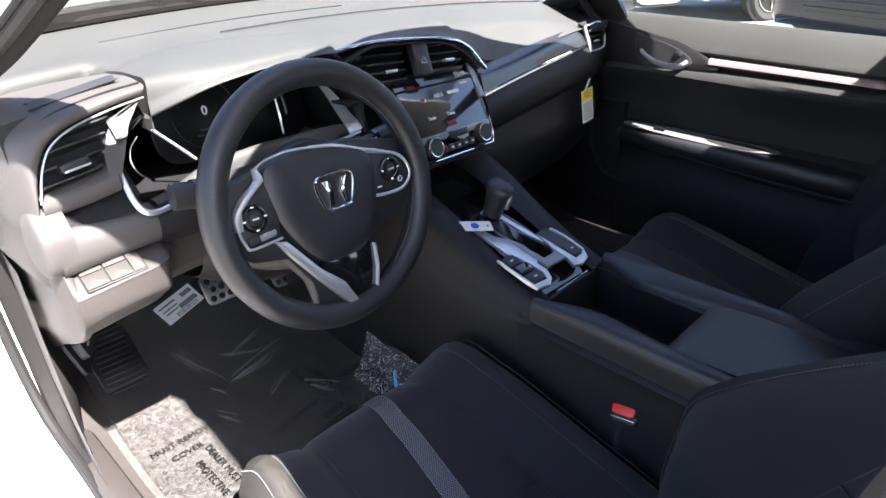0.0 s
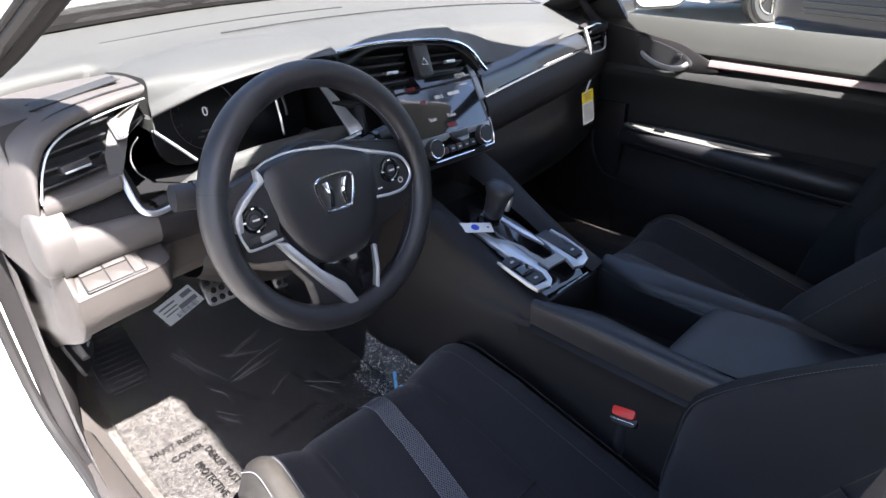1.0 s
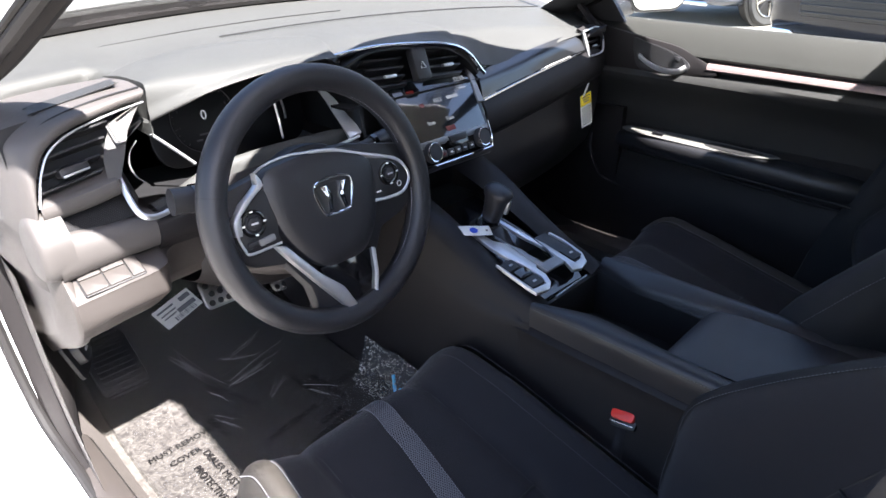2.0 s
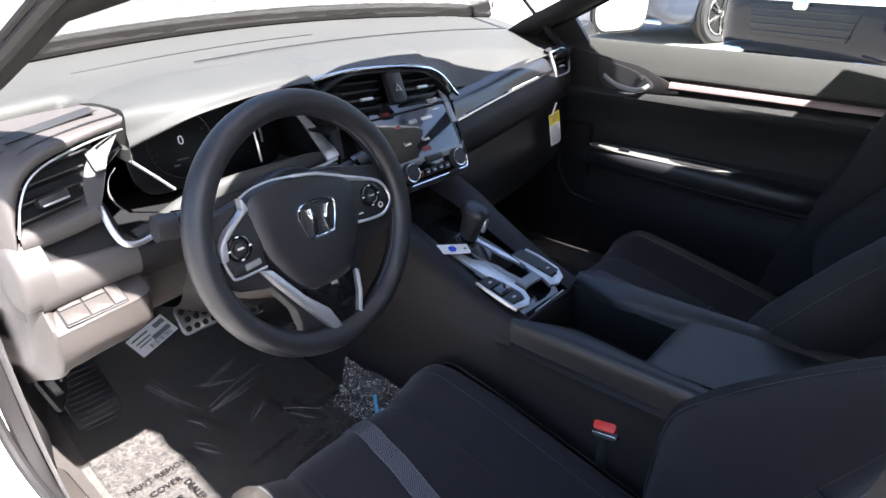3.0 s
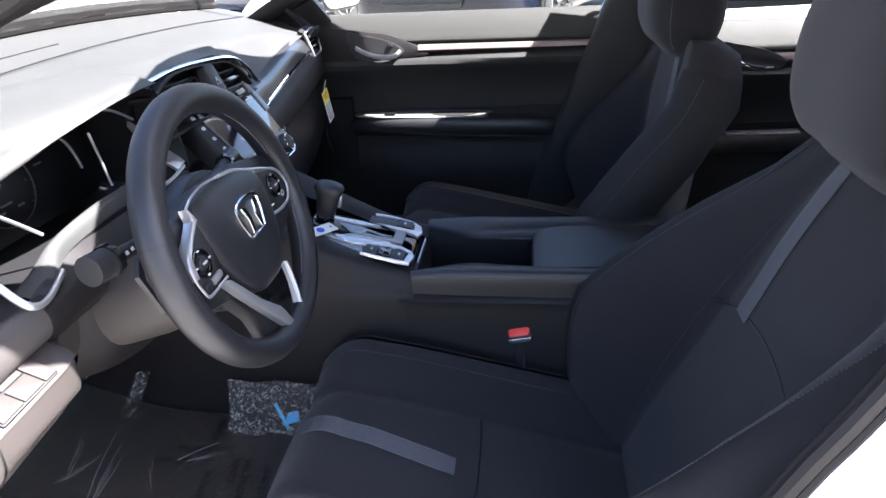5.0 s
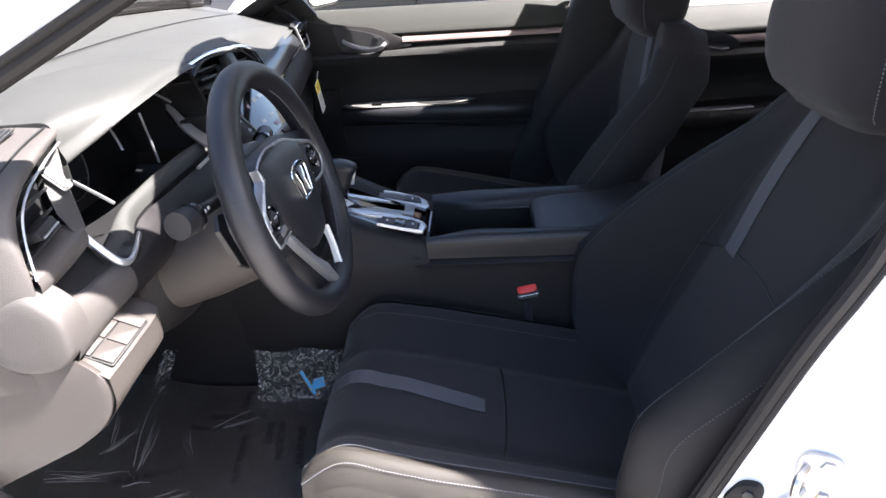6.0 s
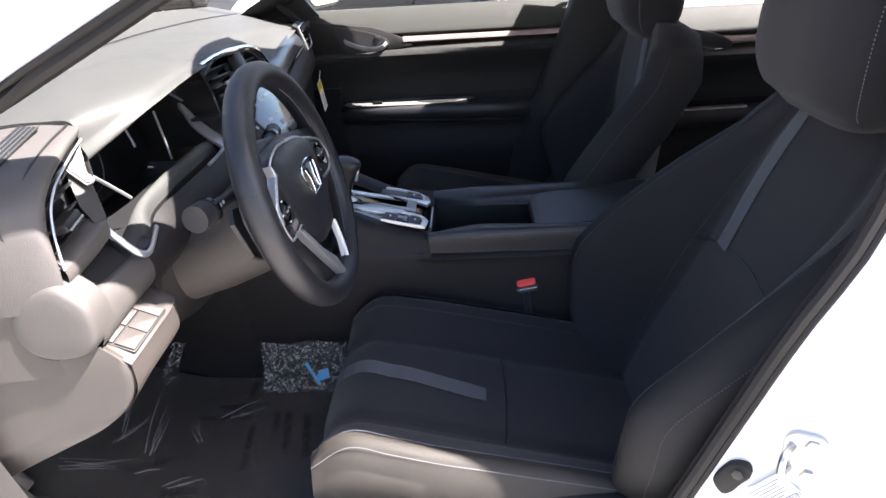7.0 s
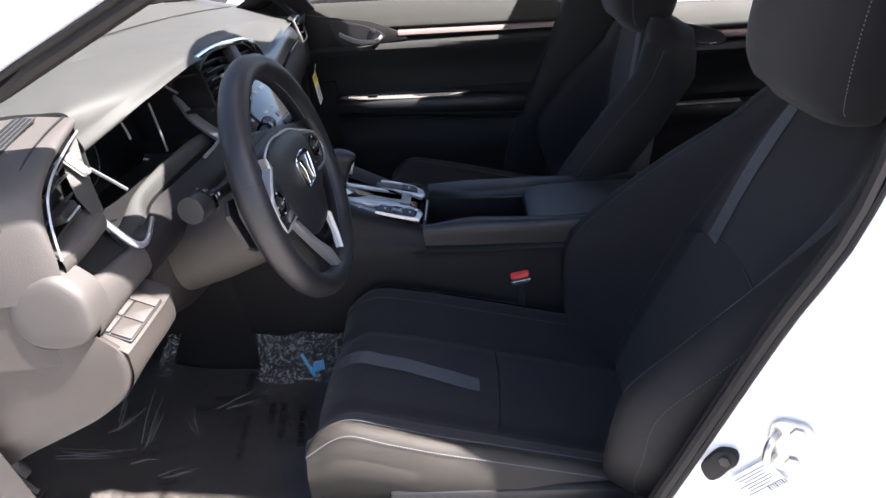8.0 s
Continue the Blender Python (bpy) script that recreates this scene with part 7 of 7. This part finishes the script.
jl = thing("jamb_label", (-0.72, -0.55, 0.53), "white printed label on the white door jamb", "label")
JL = SK @ pose(-0.022, -0.050, 0.005, 0, 0, 50)
part("label_sheet", prism(rounded(0.050, 0.034, 0.002), 0.0006, JL), M_PAPER, jl)
for i in range(7):
    part("label_print", prism(rounded(0.040 - 0.007 * (i % 3), 0.0009, 0.0003), 0.0004, JL @ pose(-0.003 * (i % 2), 0.012 - 0.0036 * i, 0.0006)), M_INK, jl, smooth=False)
for i in range(8):
    part("label_bar", prism(rounded(0.0010 if i % 3 else 0.002, 0.006, 0.0002), 0.0004, JL @ pose(0.004 + 0.0028 * i, -0.0125, 0.0006)), M_INK, jl, smooth=False)

# ---- outside: lot, parked cars, wing mirror ----
ground = part("ground", box((0, 0, GROUND - 0.05), (400, 400, 0.1)), M_ASPHALT)
tagged(ground, "pale sunlit asphalt of a car lot", "ground", kind="structure")
mir = thing("wing_mirror", (0.80, 0.34, 0.93), "white wing mirror with its glass", "wing mirror")
MR = frame_of((0.872, 0.225, 1.020), (1, -0.42, 0), (0, -0.03, 1))
part("mirror_shell", prism(rounded(0.20, 0.145, 0.05), 0.09, MR @ pose(0, 0, -0.10), 0.02), M_WHITEPAINT, mir, "white mirror shell")
part("mirror_rim", prism(rounded(0.195, 0.14, 0.048), 0.010, MR @ pose(0, 0, -0.010), 0.003), M_SOFTBLACK, mir)
part("mirror_glass", prism(rounded(0.178, 0.125, 0.042), 0.003, MR @ pose(0, 0, 0.0)), M_MIRROR, mir, "mirror glass")
part("mirror_foot", box((0.765, 0.285, 0.965), (0.12, 0.05, 0.04), 0.012), M_SOFTBLACK, mir)
part("sail_panel", prism([(0, 0), (0.15, 0), (0.10, 0.07), (0.0, 0.02)], 0.012, frame_of((0.690, 0.36, 0.945), (0, -1, 0), (-0.10, 0, 1))), M_SOFTBLACK, mir, "black corner panel")


def car_wheel(parent, at, r, turn):
    """A road wheel, axle along local z: tyre, rim barrel, ten spokes."""
    m = Matrix.Translation(at) @ turn
    prof = [(r * 0.70, -0.09), (r * 0.93, -0.105), (r, -0.08), (r, 0.08), (r * 0.93, 0.105), (r * 0.70, 0.09)]
    rows = [[m @ V((a * math.cos(t), a * math.sin(t), z)) for a, z in prof] for t in (2 * math.pi * i / 40 for i in range(40))]
    w = part("wheel", skin(rows, True, True), M_TYRE, parent, "black tyre on a dark alloy wheel")
    part("rim_lip", ring((0, 0), r * 0.66, r * 0.71, 0.02, m @ pose(0, 0, 0.085), 40), M_STEEL, w)
    part("rim_well", disc((0, 0), r * 0.68, 0.01, m @ pose(0, 0, 0.02), 32), M_DARK, w)
    for i in range(10):
        a = 36 * i + (8 if i % 2 else -8)
        part("spoke", box(m @ pose(0, 0, 0, 0, 0, a) @ V((r * 0.38, 0, 0.075)), (r * 0.58, r * 0.075, 0.022), 0.006, (m @ pose(0, 0, 0, 0, 0, a)).to_3x3()), M_STEEL if i % 2 else M_SOFTBLACK, w)
    part("hub_cap", disc((0, 0), r * 0.12, 0.02, m @ pose(0, 0, 0.075), 16, 0.004), M_STEEL, w)
    return w


def parked_car(at, heading, paint, label, high=1.0):
    """A parked car, built nose towards local +y: lofted body, dark glass house, grille, lamps, wheels."""
    c = thing("car", (at[0], at[1], GROUND), label, "car", "parked cars")
    m = Matrix.Translation((at[0], at[1], GROUND)) @ Matrix.Rotation(radians(heading), 4, "Z")
    L = 2.25
    sect = []
    for y, hw, z0, z1, rnd in ((L, 0.62, 0.42, 0.74, 0.10), (L - 0.10, 0.80, 0.30, 0.90, 0.10), (L - 0.35, 0.89, 0.24, 1.02, 0.10), (1.2, 0.92, 0.24, 1.09, 0.10), (0.8, 0.92, 0.24, 1.13, 0.09), (0.0, 0.92, 0.24, 1.13, 0.08), (-1.2, 0.92, 0.24, 1.15, 0.08), (-2.0, 0.88, 0.28, 1.14, 0.08), (-L, 0.80, 0.40, 1.08, 0.08)):
        z1 *= high
        o = [(hw - 0.05, z0), (hw, z0 + 0.10), (hw, (z0 + z1) / 2), (hw - 0.02, z1 - rnd), (hw - rnd * 1.2, z1), (0, z1 + 0.03), (-hw + rnd * 1.2, z1), (-hw + 0.02, z1 - rnd), (-hw, (z0 + z1) / 2), (-hw, z0 + 0.10), (-hw + 0.05, z0)]
        sect.append([m @ V((x, y, z)) for x, z in o])
    body = part("body", skin(smooth_rows(sect, 40, 50), close_u=True, caps=True), paint, c, "glossy painted body", angle=60)
    cab = []
    for y0, hw, z in ((1.05, 0.80, 1.10), (0.65, 0.74, 1.35), (0.25, 0.66, 1.60), (-0.2, 0.64, 1.66), (-1.3, 0.64, 1.66), (-1.9, 0.68, 1.50), (-2.1, 0.76, 1.15)):
        z *= high
        cab.append([m @ V((x, y0, zz)) for x, zz in ((0.86, 1.08 * high), (hw + 0.02, z - 0.06), (hw - 0.08, z), (-hw + 0.08, z), (-hw - 0.02, z - 0.06), (-0.86, 1.08 * high))])
    part("glass_house", skin(smooth_rows(cab, 24, 24)), M_DARKGLASS, c, "dark glass house")
    part("roof_panel", sheet([[m @ V((x, y, z * high)) for x in (-0.58, 0, 0.58)] for y, z in ((0.25, 1.615), (-0.3, 1.685), (-1.3, 1.685), (-1.85, 1.54))], 12, 14, 0.02), paint, c)
    gr = part("grille", prism([(-0.48, 0.14), (0.48, 0.14), (0.40, -0.10), (-0.40, -0.10)], 0.05, m @ frame_of((0, L - 0.03, 0.52), (-1, 0, 0), (0, -0.1, 1)), 0.01), M_DARK, c, "black slatted grille")
    G = m @ frame_of((0, L - 0.03, 0.52), (-1, 0, 0), (0, -0.1, 1))
    for i in range(4):
        part("grille_slat", box(G @ V((0, -0.07 + 0.055 * i, 0.052)), (0.84 + 0.02 * i, 0.014, 0.012), 0.004, G.to_3x3()), M_SOFTBLACK, gr)
    part("chrome_bar", prism([(-0.62, 0.16), (0.62, 0.16), (0.66, 0.25), (0.30, 0.22), (-0.30, 0.22), (-0.66, 0.25)], 0.06, G @ pose(0, 0, 0), 0.02), M_CHROME, c, "bright bar over the grille")
    part("emblem", prism(rounded(0.13, 0.11, 0.03), 0.03, G @ pose(0, 0.16, 0.05), 0.01), M_CHROME, c, "bright plain emblem")
    for sx in (1, -1):
        hl = [(sx * 0.52, 0.17), (sx * 0.78, 0.25), (sx * 1.00, 0.34), (sx * 1.02, 0.22), (sx * 0.92, 0.10), (sx * 0.60, 0.07)]
        part("headlight", prism(hl, 0.10, G @ pose(0, 0, -0.14, 0, sx * 14, 0), 0.02), M_LENS, c, "clear headlight")
        part("fog_trim", prism(rounded(0.30, 0.05, 0.02), 0.03, G @ pose(sx * 0.62, -0.24, -0.06, 0, sx * 16, 0), 0.01), M_CHROME, c, "bright trim by the fog lamp")
        for y in (1.35, -1.35):
            part("wheel_arch", disc((0, 0), 0.40, 0.03, m @ Matrix.Translation((sx * 0.905, y, 0.36)) @ Matrix.Rotation(radians(90 * sx), 4, "Y"), 32, 0.004), M_DARK, c)
            car_wheel(c, m @ V((sx * 0.865, y, 0.345)), 0.345, Matrix.Rotation(radians(heading), 4, "Z") @ Matrix.Rotation(radians(90 * sx), 4, "Y"))
    return c


# ---- the car's own outside: wings, bumper, tail and wheels ----
for sx in (-1, 1):
    net = []
    for y, x, zt in ((0.50, 0.775, 0.93), (0.75, 0.80, 0.95), (1.05, 0.82, 0.96), (1.40, 0.82, 0.94), (1.75, 0.80, 0.88), (1.98, 0.74, 0.80)):
        net.append([V((sx * (x - 0.07), y, zt + 0.05)), V((sx * (x - 0.015), y, zt)), V((sx * x, y, zt - 0.12)), V((sx * x, y, 0.55)), V((sx * (x - 0.02), y, 0.30))])
    part("front_wing", sheet(net, 24, 26, 0.01), M_WHITEPAINT, shell, "white front wing")
    part("wheel_arch", disc((0, 0), 0.36, 0.02, Matrix.Translation((sx * 0.805, 1.22, 0.43)) @ Matrix.Rotation(radians(90 * sx), 4, "Y"), 36, 0.004), M_DARK, shell)
    part("wheel_arch", disc((0, 0), 0.36, 0.02, Matrix.Translation((sx * 0.765, -1.48, 0.43)) @ Matrix.Rotation(radians(90 * sx), 4, "Y"), 36, 0.004), M_DARK, shell)
    car_wheel(shell, V((sx * 0.76, 1.22, 0.42)), 0.32, Matrix.Rotation(radians(90 * sx), 4, "Y"))
    car_wheel(shell, V((sx * 0.72, -1.48, 0.42)), 0.32, Matrix.Rotation(radians(90 * sx), 4, "Y"))
net = [[V((x, y, z)) for x, y in ((-0.78, 1.90), (-0.60, 2.06), (-0.3, 2.12), (0, 2.13), (0.3, 2.12), (0.60, 2.06), (0.78, 1.90))] for z in (0.30, 0.45, 0.62, 0.78)]
net.append([V((x * 0.96, y, 0.86)) for x, y in ((-0.78, 1.86), (-0.60, 2.0), (-0.3, 2.06), (0, 2.07), (0.3, 2.06), (0.60, 2.0), (0.78, 1.86))])
net.append([V((x * 0.94, y, 0.95)) for x, y in ((-0.78, 1.70), (-0.60, 1.75), (-0.3, 1.78), (0, 1.78), (0.3, 1.78), (0.60, 1.75), (0.78, 1.70))])
part("front_bumper", sheet(net, 30, 20, 0.01), M_WHITEPAINT, shell, "white front bumper")
part("tail_panel", box((0, -2.32, 0.62), (1.50, 0.10, 0.70), 0.04), M_WHITEPAINT, shell, "white tail panel")


suv = parked_car((6.99, -0.16), 68, M_NAVY, "dark navy parked car facing the lane")
parked_car((9.3, 2.57), 68, M_GREYPAINT, "steel blue parked car beside the navy one")
parked_car((7.4, -3.2), 68, M_NAVY, "dark parked car further along the row")
parked_car((7.3, -12.6), 100, M_BLUEPAINT, "pale blue parked car behind, seen in the mirror")
parked_car((11.4, -13.8), 100, M_REDPAINT, "red parked car behind, seen in the mirror")
